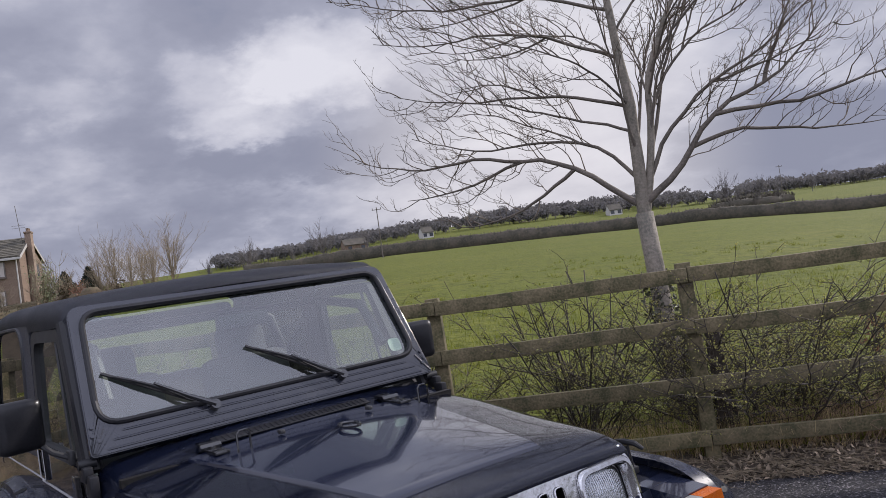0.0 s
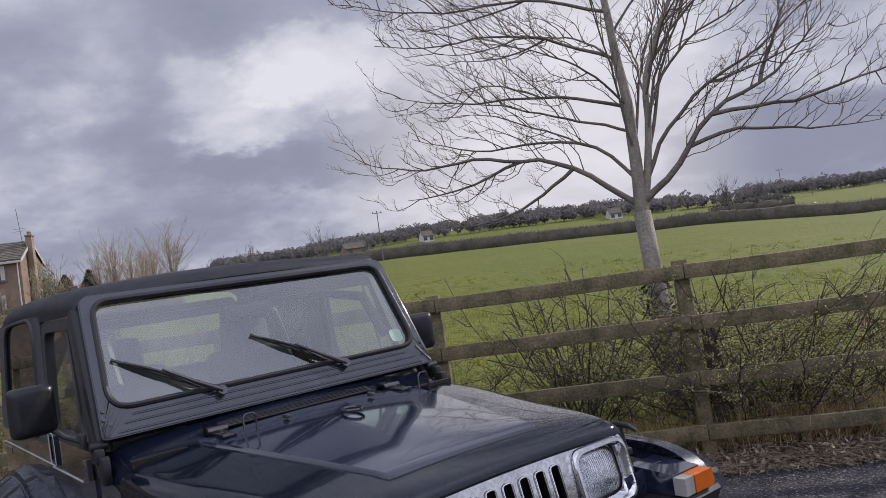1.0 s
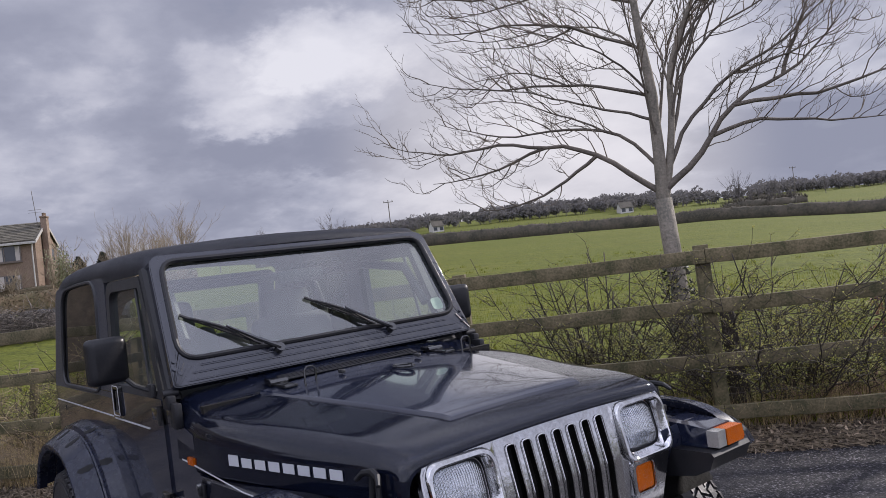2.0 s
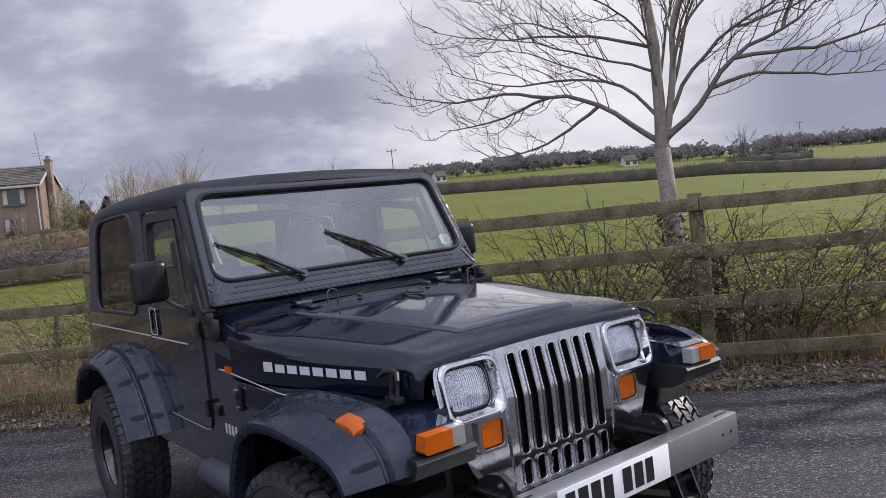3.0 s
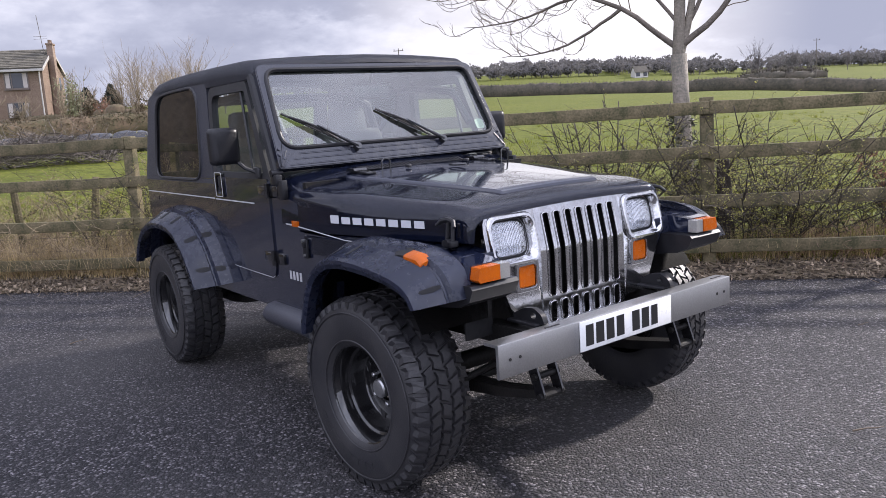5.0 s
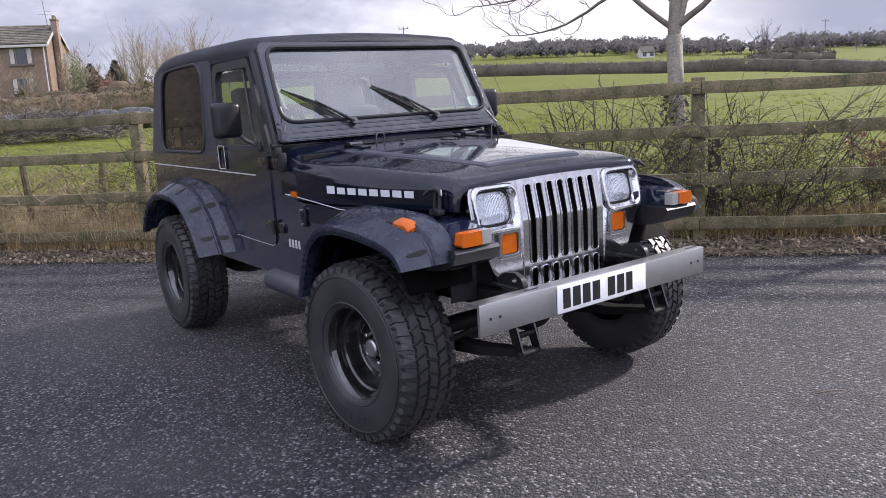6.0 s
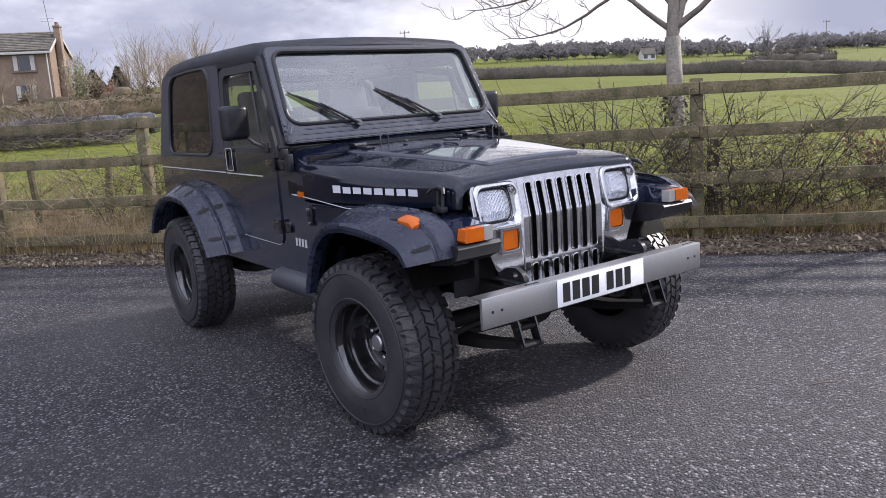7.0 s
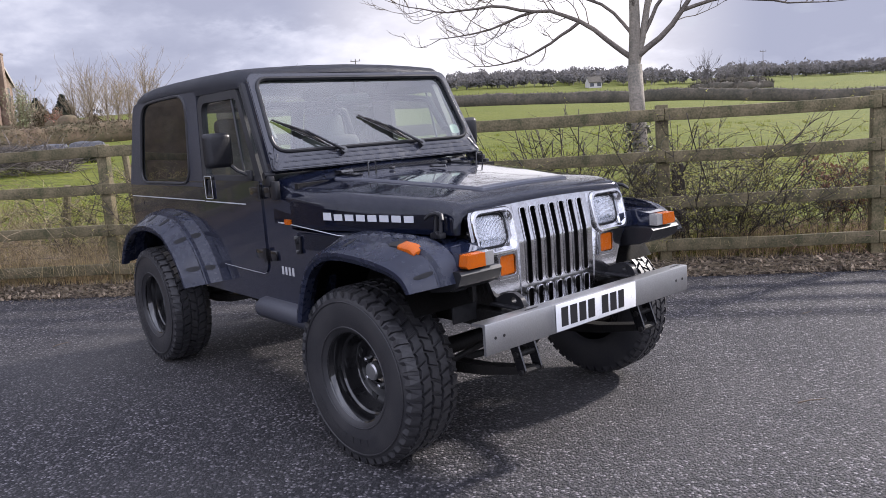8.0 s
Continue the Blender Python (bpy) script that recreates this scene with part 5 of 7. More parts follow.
def build_wheel():
    """One wheel about its own axis y, its outer face towards -y; built once and copied."""
    wheel = empty("wheel", label="black steel wheel with a chunky off-road tyre")
    wheel.parent = CAR
    axis = Matrix.Rotation(radians(90), 4, "X")  # height of the profile runs along -y
    bm = B()
    prof = [(0.205, 0.118), (0.215, 0.130), (0.24, 0.142), (0.29, 0.150), (0.34, 0.148), (0.370, 0.140), (0.388, 0.128), (0.396, 0.112), (0.398, 0.06), (0.399, 0.0),
            (0.398, -0.06), (0.396, -0.112), (0.388, -0.128), (0.370, -0.140), (0.34, -0.148), (0.29, -0.150), (0.24, -0.142), (0.215, -0.13), (0.205, -0.118)]
    lathe(bm, [(r * 0.972, h * 1.16) for r, h in prof], 64, axis)
    tyre = part("tyre", bm, M["rubber"], wheel, "", 40)
    # rubber ribs on the wall
    bm = B()
    for r, h in ((0.228, 0.163), (0.342, 0.1715)):
        tube(bm, [axis @ Vector((r * math.cos(a), r * math.sin(a), h)) for a in [2 * math.pi * k / 48 for k in range(49)]], 0.004, 6, False)
    part("wall_ring", bm, M["rubber"], tyre)
    for k in range(8):
        bm = B()
        a = radians(-150 + 10.5 * k)
        box(bm, axis @ Vector((0.287 * math.cos(a), 0.287 * math.sin(a), 0.1745)), (0.03, 0.003, 0.035), 0.0, axis @ Matrix.Rotation(a, 4, "Z") @ axis.inverted())
        part("wall_mark", bm, M["rubber"], tyre, "raised bar on the tyre wall")
    # tread blocks: shoulder lugs and two zigzag centre rows
    n = 42
    for row, (h0, h1, skew, phase) in enumerate(((0.101, 0.168, 0.008, 0.0), (0.034, 0.098, -0.012, 0.5), (-0.031, 0.031, 0.014, 0.0), (-0.098, -0.034, -0.012, 0.5), (-0.168, -0.101, 0.008, 0.0))):
        for k in range(n):
            bm = B()
            a0 = 2 * math.pi * (k + phase) / n
            da = 2 * math.pi / n * (0.80 if row in (0, 4) else 0.87)
            r0, r1 = 0.374, 0.4005
            rows = []
            for r, shrink in ((r0, 1.0), (r1, 0.86)):
                pts = []
                for u, v in ((-0.5, 0), (-0.1, 0.1), (0.5, 0), (0.5, 1), (0.12, 0.86), (-0.5, 1)):
                    h = lerp(h0, h1, 0.5 + (v - 0.5) * shrink)
                    a = a0 + da * u * shrink + skew * (v - 0.5) / 0.1 * 0.35
                    rr = r - (0.016 if (row == 0 and v > 0.8) or (row == 4 and v < 0.2) else 0.0)
                    pts.append(axis @ Vector((rr * math.cos(a), rr * math.sin(a), h)))
                rows.append(pts)
            loft(bm, rows)
            part("tread_block", bm, M["rubber"], tyre, "", 20)
    # steel rim, deep dish
    bm = B()
    lathe(bm, [(0.199, 0.139), (0.209, 0.148), (0.211, 0.139), (0.200, 0.125), (0.192, 0.095), (0.188, 0.06), (0.178, 0.052), (0.172, 0.02), (0.166, -0.02), (0.160, -0.03)], 48, axis)
    rim = part("rim", bm, M["black_metal"], wheel, "", 30)
    bm = B()
    lathe(bm, [(0.166, -0.03), (0.14, -0.032), (0.115, -0.012), (0.08, -0.006), (0.060, -0.010), (0.058, -0.03)], 48, axis)
    part("dish", bm, M["black_metal"], rim)
    # the dish is closed: black discs stand for the dark inside its holes
    for k in range(8):
        a = 2 * math.pi * (k + 0.5) / 8
        bm = B()
        lathe(bm, [(0.001, -0.0285), (0.018, -0.0285), (0.020, -0.026), (0.022, -0.029)], 12, axis @ Matrix.Translation((0.142 * math.cos(a), 0.142 * math.sin(a), 0.0)) @ Matrix.Diagonal((0.8, 1.2, 1, 1)))
        part("cooling_hole_shade", bm, M["plate_and_hole_black"], rim)
    for k in range(5):
        a = 2 * math.pi * k / 5
        bm = B()
        m = axis @ Matrix.Translation((0.072 * math.cos(a), 0.072 * math.sin(a), 0))
        lathe(bm, [(0.011, -0.01), (0.011, 0.012), (0.006, 0.016)], 6, m, True)
        part("wheel_nut", bm, M["bumper"], rim)
    bm = B()
    lathe(bm, [(0.040, -0.03), (0.040, 0.03), (0.034, 0.038), (0.022, 0.040)], 20, axis, True)
    part("hub", bm, M["bumper"], rim, "bright hub")
    return wheel


def build_wheels():
    w = build_wheel()
    z = 0.387
    slim, rear = Matrix.Diagonal((0.97, 0.80, 0.97, 1)), Matrix.Diagonal((0.97, 0.92, 0.97, 1))
    w.matrix_basis = pose(-0.025, -0.672, z, 0, 0, 4) @ slim
    for x, yy, turn, size in ((-2.373, -0.68, 0, rear), (-2.373, 0.68, 180, rear), (0.0, 0.82, 184, slim)):
        c = copy_thing(w, pose(x, yy, z, 0, 40, turn) @ size)
        c.parent = CAR


def build_underside():
    for side in (-1, 1):
        bm = B()
        tube(bm, [(-2.9, side * 0.42, 0.62), (-2.3, side * 0.42, 0.68), (-1.8, side * 0.40, 0.56), (-0.6, side * 0.40, 0.56), (0.0, side * 0.38, 0.62), (0.58, side * 0.38, 0.63)], 0.05, 4)
        part("chassis_rail", bm, M["chassis"], CAR)
        for x0 in (0.0, -2.373):
            bm = B()
            pts = [(x0 + 0.63 * t, side * 0.39, 0.45 - 0.075 * (1 - t * t), 0.014 + 0.014 * (1 - abs(t))) for t in (-1, -0.6, -0.2, 0.2, 0.6, 1)]
            rings = [[(x, y + dy, z + dz * th) for dy, dz in ((-0.032, -1), (0.032, -1), (0.032, 1), (-0.032, 1))] for x, y, z, th in pts]
            loft(bm, rings)
            part("leaf_spring", bm, M["chassis"], CAR)
            bm = B()
            cyl(bm, (x0 - 0.06, side * 0.48, 0.42), (x0 - 0.14, side * 0.46, 0.80), 0.03, 12)
            cyl(bm, (x0 - 0.10, side * 0.47, 0.62), (x0 - 0.14, side * 0.46, 0.82), 0.04, 12)
            part("damper", bm, M["chassis"], CAR)
        # spring shackle under the bumper
        shackle = empty("spring_shackle", label="black spring shackle of two plates")
        shackle.parent = CAR
        for dy in (-0.045, 0.045):
            bm = B()
            prism(bm, rounded([(0.555, 0.575), (0.605, 0.575), (0.652, 0.445), (0.61, 0.43)], 0.015), side * 0.385 + dy - 0.004, side * 0.385 + dy + 0.004)
            part("plate_arm", bm, M["black_metal"], shackle)
        for x, z in ((0.632, 0.447), (0.608, 0.515)):
            bm = B()
            cyl(bm, (x, side * 0.385 - 0.06, z), (x, side * 0.385 + 0.06, z), 0.012, 10)
            part("bolt", bm, M["chassis"], shackle)
    for x0 in (0.0, -2.373):
        bm = B()
        tube(bm, [(x0, -0.60, 0.405), (x0, 0.60, 0.405)], 0.04, 12)
        lathe(bm, [(0.02, -0.11), (0.10, -0.09), (0.13, -0.03), (0.13, 0.03), (0.10, 0.09), (0.03, 0.11)], 20, Matrix.Translation((x0, 0.18 if x0 == 0 else 0, 0.405)) @ Matrix.Rotation(radians(90), 4, "Y"))
        part("axle", bm, M["chassis"], CAR)
    bm = B()
    tube(bm, [(0.16, -0.58, 0.40), (0.18, 0.0, 0.385), (0.16, 0.58, 0.40)], 0.016, 10)
    part("track_rod", bm, M["chassis"], CAR)
    bm = B()
    tube(bm, [(0.24, -0.52, 0.42), (0.26, 0.30, 0.56)], 0.014, 10)
    part("drag_link", bm, M["chassis"], CAR)
    # added black panels that stand for the deep shade between tyre and bumper
    for side in (-1, 1):
        bm = B()
        box(bm, (0.36, side * 0.475, 0.72), (0.012, 0.13, 0.20), 0.004)
        part("shade_panel", bm, M["shade_black"], CAR, "black panel added under the wing in place of shade")
    bm = B()
    box(bm, (-0.9, 0.0, 0.48), (0.9, 0.30, 0.18), 0.04)
    box(bm, (-0.1, 0.0, 0.62), (0.6, 0.42, 0.16), 0.05)
    part("engine_and_gearbox", bm, M["chassis"], CAR, "", 40)
    bm = B()
    tube(bm, [(-0.6, -0.30, 0.47), (-1.3, -0.34, 0.46), (-1.9, -0.30, 0.52)], 0.03, 10)
    box(bm, (-1.45, -0.40, 0.50), (0.35, 0.16, 0.10), 0.03)
    part("exhaust", bm, M["chassis"], CAR)


def build_cabin():
    bm = B()
    prof = [(-0.80, 1.20), (-0.84, 1.235), (-1.0, 1.22), (-1.05, 1.14), (-1.02, 0.95), (-0.80, 0.95)]
    prism(bm, rounded(prof, 0.03), -0.64, 0.64)
    part("dashboard", bm, M["black_plastic"], CAR)
    bm = B()
    c, ax = Vector((-1.14, -0.33, 1.13)), Euler((0, radians(-62), 0)).to_matrix()
    tube(bm, [c + ax @ Vector((0.185 * math.cos(a), 0.185 * math.sin(a), 0)) for a in [2 * math.pi * k / 28 for k in range(29)]], 0.014, 8)
    for a in (0.3, 2.84, -1.57):
        tube(bm, [c, c + ax @ Vector((0.18 * math.cos(a), 0.18 * math.sin(a), 0))], 0.012, 6)
    part("steering_wheel", bm, M["black_plastic"], CAR)
    for y in (-0.33, 0.33):
        seat = empty("front_seat", label="grey cloth front seat")
        seat.parent = CAR
        bm = B()
        box(bm, (-1.50, y, 0.86), (0.50, 0.48, 0.16), 0.05)
        part("cushion", bm, M["seat"], seat)
        bm = B()
        box(bm, (-1.80, y, 1.13), (0.13, 0.46, 0.56), 0.05, pose(0, 0, 0, 0, -14, 0))
        part("backrest", bm, M["seat"], seat)
        bm = B()
        box(bm, (-1.87, y, 1.46), (0.09, 0.26, 0.18), 0.04, pose(0, 0, 0, 0, -12, 0))
        part("headrest", bm, M["seat"], seat)
    bm = B()
    pts = [(-1.95, -0.60, 0.65), (-1.97, -0.60, 1.40), (-1.98, -0.56, 1.56), (-1.98, -0.45, 1.62), (-1.98, 0.45, 1.62), (-1.98, 0.56, 1.56), (-1.97, 0.60, 1.40), (-1.95, 0.60, 0.65)]
    tube(bm, pts, 0.025, 10)
    for s in (-1, 1):
        tube(bm, [(-1.98, s * 0.50, 1.61), (-1.4, s * 0.56, 1.62), (-1.05, s * 0.57, 1.58), (-0.92, s * 0.575, 1.40)], 0.022, 8)
        tube(bm, [(-1.98, s * 0.5, 1.60), (-2.35, s * 0.56, 1.30), (-2.60, s * 0.58, 0.90)], 0.022, 8)
    part("roll_bar", bm, M["black_plastic"], CAR)
    bm = B()
    box(bm, (-2.40, 0, 0.90), (0.42, 0.80, 0.14), 0.05)
    box(bm, (-2.62, 0, 1.12), (0.12, 0.80, 0.40), 0.04, pose(0, 0, 0, 0, -12, 0))
    part("rear_bench", bm, M["seat"], CAR)
    bm = B()
    box(bm, (-1.03, 0.0, 1.60), (0.03, 0.22, 0.06), 0.012)
    tube(bm, [(-1.03, 0, 1.62), (-0.99, 0, 1.70)], 0.008, 6)
    part("rear_view_mirror", bm, M["black_plastic"], CAR)


def build_decal():
    """Plain silver-white bars where the model name stands on the bonnet side."""
    for side in (-1, 1):
        n, x0, x1 = 8, -0.33, 0.215
        for k in range(n):
            a, b = lerp(x0, x1, k / n), lerp(x0, x1, (k + 0.74) / n)
            h = 0.028 if k else 0.034
            bm = B()
            loft(bm, [[(x, side * (half_hood(x) + 0.0005 + d), z) for d in (0, 0.002) for z in ((1.031, 1.031 + h) if d == 0 else (1.031 + h, 1.031))] for x in (a, b)])
            part("lettering_bar", bm, M["white_paint"], CAR, "plain silver-white bar")


build_hood()
build_grille()
build_bumper()
build_flares()
build_fenders()
build_tub()
build_windscreen()
build_hardtop()
build_doors()
build_wheels()
build_underside()
build_cabin()
build_decal()


# ---- plants: sticks gathered in plain lists, then one mesh a part ----
class Sticks:
    def __init__(self):
        self.v, self.f = [], []

    def add(self, pts, r0, r1, n=4):
        k, ref = len(self.v), None
        m = len(pts)
        for i, p in enumerate(pts):
            d = (pts[min(i + 1, m - 1)] - pts[max(i - 1, 0)])
            d = d.normalized() if d.length > 1e-6 else Vector((0, 0, 1))
            ref = d.orthogonal().normalized() if ref is None else (ref - d * ref.dot(d)).normalized()
            w, r = d.cross(ref), lerp(r0, r1, i / (m - 1))
            for q in range(n):
                a = 2 * math.pi * q / n
                self.v.append(tuple(p + r * (math.cos(a) * ref + math.sin(a) * w)))
        for i in range(m - 1):
            for q in range(n):
                j = (q + 1) % n
                self.f.append((k + i * n + q, k + i * n + j, k + (i + 1) * n + j, k + (i + 1) * n + q))
        self.f.append(tuple(k + (m - 1) * n + q for q in range(n)))

    def leaf(self, p, size, rnd):
        k = len(self.v)
        a, b = rnd_dir(rnd), rnd_dir(rnd)
        b = a.cross(b).normalized()
        c = a.cross(b) * size * 0.25
        for q in (-a * size, b * size * 0.5 + c, a * size, -b * size * 0.5 + c):
            self.v.append(tuple(p + q))
        self.f += [(k, k + 1, k + 2), (k, k + 2, k + 3)]

    def blade(self, p, d, ln, w, bend):
        k = len(self.v)
        s = d.cross(Vector((0, 0, 1)))
        s = (s.normalized() if s.length > 0.01 else Vector((1, 0, 0))) * w
        side = Vector((d.x, d.y, 0))
        for t in (0.0, 0.5, 1.0):
            c = p + d * ln * t + (side * bend + Vector((0, 0, -bend * 0.6))) * ln * t * t
            self.v += [tuple(c - s * (1 - t * 0.85)), tuple(c + s * (1 - t * 0.85))]
        self.f += [(k, k + 1, k + 3, k + 2), (k + 2, k + 3, k + 5, k + 4)]

    def mesh(self, name, material, smooth_=True):
        me = bpy.data.meshes.new(name)
        me.from_pydata(self.v, [], self.f)
        me.materials.append(material)
        if smooth_:
            me.shade_smooth()
        return me

    def object(self, name, material, parent=None, label="", kind=""):
        ob = new(name, self.mesh(name, material))
        if parent:
            ob.parent = parent
        return tagged(ob, label, kind=kind)


def rnd_dir(rnd):
    while True:
        v = Vector((rnd.uniform(-1, 1), rnd.uniform(-1, 1), rnd.uniform(-1, 1)))
        if 0.1 < v.length < 1:
            return v.normalized()


def aim(az, el):
    a, e = radians(az), radians(el)
    return Vector((math.cos(a) * math.cos(e), math.sin(a) * math.cos(e), math.sin(e)))


def limb_path(rnd, start, az, e0, e1, length, n=9, wander=7.0, turn=0.0):
    """A limb that swings from one elevation to another, with small kinks."""
    pts, p = [start], start.copy()
    for k in range(n):
        t = (k + 0.5) / n
        el = lerp(e0, e1, min(1, t * 1.3) ** 0.75) + rnd.uniform(-wander, wander)
        p = p + aim(az + turn * t + rnd.uniform(-wander, wander), el) * (length / n)
        pts.append(p.copy())
    return pts


TREE = Vector((-2.26, 4.36, 0.10))
VIEW_RIGHT = 37.0
# stems and limbs: parent, height of the fork, bearing from the viewer's right, elevations along it, length, thickness
STEM, SECOND = 0, 1
TREE_STEMS = [(1.90, 170, (90, 92, 86, 84, 86, 80), 3.6, 0.064), (1.98, 10, (76, 80, 88, 66, 62, 74, 70), 3.0, 0.040)]
TREE_LIMBS = [
    (STEM, 2.00, 178, (42, 33, 17, -14, -10, 1), 2.46, 0.036), (STEM, 2.32, 172, (58, 18, -5, 13, 19), 2.38, 0.022), (STEM, 2.66, 186, (23, 25, 19, 12), 1.7, 0.017),
    (STEM, 3.01, 176, (23, 9, 4, 9, 14), 2.25, 0.021), (STEM, 3.27, 188, (25, 31, -14, 10), 1.7, 0.016), (STEM, 3.46, 174, (27, 22, 0, 20), 2.5, 0.020),
    (STEM, 3.81, 180, (27, 1, 10, 19), 2.8, 0.020), (STEM, 4.1, 165, (48, 30, 22), 2.0, 0.016), (STEM, 2.9, 225, (45, 20, 8), 1.5, 0.014), (STEM, 3.4, 135, (40, 20, 15), 1.5, 0.014),
    (STEM, 2.02, 2, (33, 58, 42, 16, 41, 52), 2.35, 0.040), (SECOND, 2.29, 4, (66, 47, 36, 20, 38, 45), 2.4, 0.026), (SECOND, 2.75, 12, (68, 48, 28, 23, 40), 1.9, 0.019),
    (SECOND, 3.2, -15, (55, 30, 22, 35), 2.0, 0.018), (SECOND, 2.95, -70, (50, 30, 32), 1.5, 0.015), (STEM, 3.6, 20, (55, 35, 40), 1.6, 0.015), (SECOND, 3.0, 95, (52, 30, 35), 1.5, 0.015),
    (SECOND, 2.45, 28, (72, 66, 60, 55), 2.3, 0.022), (STEM, 2.5, 62, (70, 62, 58, 60), 2.1, 0.020), (SECOND, 2.65, -42, (75, 60, 50, 55), 1.9, 0.018), (STEM, 2.4, -110, (66, 52, 48), 1.7, 0.016)]
# forks of a limb: which limb, place along it, elevations, length
TREE_FORKS = [(0, 0.50, (17, -1, 12, 17), 1.8), (0, 0.34, (-32, -13, 4), 1.4), (10, 0.33, (14, -18, -2, 3), 1.7), (10, 0.47, (-3, 1, 15, 20), 1.9), (1, 0.3, (30, 24, 15), 1.2), (3, 0.4, (28, 20, 5), 1.0),
              (11, 0.45, (8, 12, 25), 1.1), (5, 0.35, (-8, 8, 16), 1.1), (6, 0.3, (-12, 2, 14), 1.3), (12, 0.4, (70, 60, 50), 1.0), (10, 0.65, (70, 64, 55), 1.0)]


def limb(rnd, start, az, elevations, length, n=12, wander=9.0):
    """A limb that follows a run of elevations, with kinks of its own."""
    pts, p, m = [start], start.copy(), len(elevations)
    drift = 0.0
    for k in range(n):
        q = (k + 0.5) / n * m - 0.5
        i = max(0, min(m - 2, int(q)))
        el = lerp(elevations[i], elevations[i + 1], max(0, min(1, q - i))) + rnd.uniform(-wander, wander)
        drift = 0.6 * drift + rnd.uniform(-wander, wander) * 1.4
        p = p + aim(az + drift, el) * (length / n)
        pts.append(p.copy())
    return pts


def spurs(st, rnd, pts, r, length, level):
    """Sparse crooked side shoots whose tips bend upwards, ending in short spurs."""
    n = len(pts)
    count = max(2, int(length * (6.2, 7.8, 9.0)[level]))
    for k in range(count):
        t = 0.2 + 0.8 * (k + rnd.random()) / count
        i = min(n - 2, int(t * (n - 1)))
        base = pts[i].lerp(pts[i + 1], min(1.0, t * (n - 1) - i))
        d = (pts[i + 1] - pts[i]).normalized()
        az, el = math.degrees(math.atan2(d.y, d.x)), math.degrees(math.asin(max(-1, min(1, d.z))))
        side = rnd.choice((-1, 1))
        ln = (0.90, 0.40, 0.14)[level] * rnd.uniform(0.35, 1.15) * (1.1 - 0.55 * t)
        e0 = el + rnd.choice((-1, 1, 1)) * rnd.uniform(12, 48)
        sub = limb(rnd, base, az + side * rnd.uniform(15, 65), (e0, lerp(e0, 20, 0.5), rnd.uniform(18, 60)), ln, (8, 5, 3)[level], 11)
        rr = max(0.0018, min(r * 0.55, (0.0060, 0.0034, 0.0021)[level]))
        st.add(sub, rr, 0.0014, 4 if level == 0 else 3)
        if level < 2:
            spurs(st, rnd, sub, rr, ln, level + 1)


def build_tree():
    rnd = random.Random(11)
    tree = empty("bare_tree", label="leafless young tree with pale grey trunk and spreading upturned branches", category="tree")
    trunk, crown = Sticks(), Sticks()

    def bough(pts, r0, r1, n):
        st = Sticks()
        st.add(pts, r0, r1, n)
        st.object("limb", M["limb"], tree)

    base = [TREE + Vector((0.10 * (1 - t) - 0.02, -0.02 * t, -0.1 + 1.95 * t)) for t in (0, 0.06, 0.25, 0.5, 0.75, 1.0)]
    trunk.add(base, 0.090, 0.078, 14)
    axes = []
    for h, bear, el, ln, r in TREE_STEMS:
        pts = limb(rnd, Vector((base[-1].x, base[-1].y, h - 0.12)), VIEW_RIGHT + bear, el, ln, 16, 3.0)
        trunk.add(pts, r, 0.010, 10)
        axes.append(pts)
        spurs(crown, rnd, pts[7:], 0.02, ln * 0.55, 0)
    limbs = []
    for ax, h, bear, el, ln, r in TREE_LIMBS:
        start = min(axes[ax], key=lambda p: abs(p.z - h))
        pts = limb(rnd, start.copy(), VIEW_RIGHT + bear, el, ln, 14, 6.5)
        limbs.append((pts, bear, r))
        bough(pts, r * 0.88, 0.003, 7)
        spurs(crown, rnd, pts, r, ln, 0)
    for k, at_, el, ln in TREE_FORKS:
        pts, bear, r = limbs[k]
        sub = limb(rnd, pts[int(at_ * 14)].copy(), VIEW_RIGHT + bear + rnd.uniform(-14, 14), el, ln, 11, 8)
        bough(sub, r * 0.52, 0.0026, 6)
        spurs(crown, rnd, sub, r * 0.6, ln, 0)
    trunk.object("trunk", M["bark"], tree, "pale grey bark")
    crown.object("crown", M["twig"], tree, "fine brown twigs")
    # a little dark ivy round the foot
    ivy = Sticks()
    for k in range(1500):
        a, h = rnd.uniform(0, 6.28), 1.25 * rnd.random() ** 1.3
        q = rnd.uniform(0.085, 0.15)
        p = TREE + Vector((0.085, 0, 0)) * (1 - h) + Vector((q * math.cos(a), q * math.sin(a), h))
        ivy.leaf(p, rnd.uniform(0.014, 0.030), rnd)
    ivy.object("ivy", M["ivy"], tree, "dark ivy on the trunk")


M["ivy"] = mat("dark_ivy", (0.062, 0.066, 0.036), 0.5, dark=(0.030, 0.032, 0.020), island=0.4)
M["far_twig"] = mat("far_bare_branches", (0.105, 0.094, 0.088), 0.9, dark=(0.062, 0.056, 0.053), patch=0.2, grain=3, island=0.3)
M["far_hedge"] = mat("far_hedge_brush", (0.085, 0.070, 0.050), 0.9, dark=(0.040, 0.038, 0.026), patch=0.45, grain=2.6, amount=1.0, bump=1.0, bump_scale=1.5)
# far_crown_haze is paler and greyer: distance haze is put into its colour
M["far_crown_haze"] = mat("far_hazy_grey_crowns", (0.165, 0.157, 0.153), 0.95, dark=(0.14, 0.133, 0.13), patch=0.1, grain=1.0, island=0.05, thin=0.3, spec=0.1)
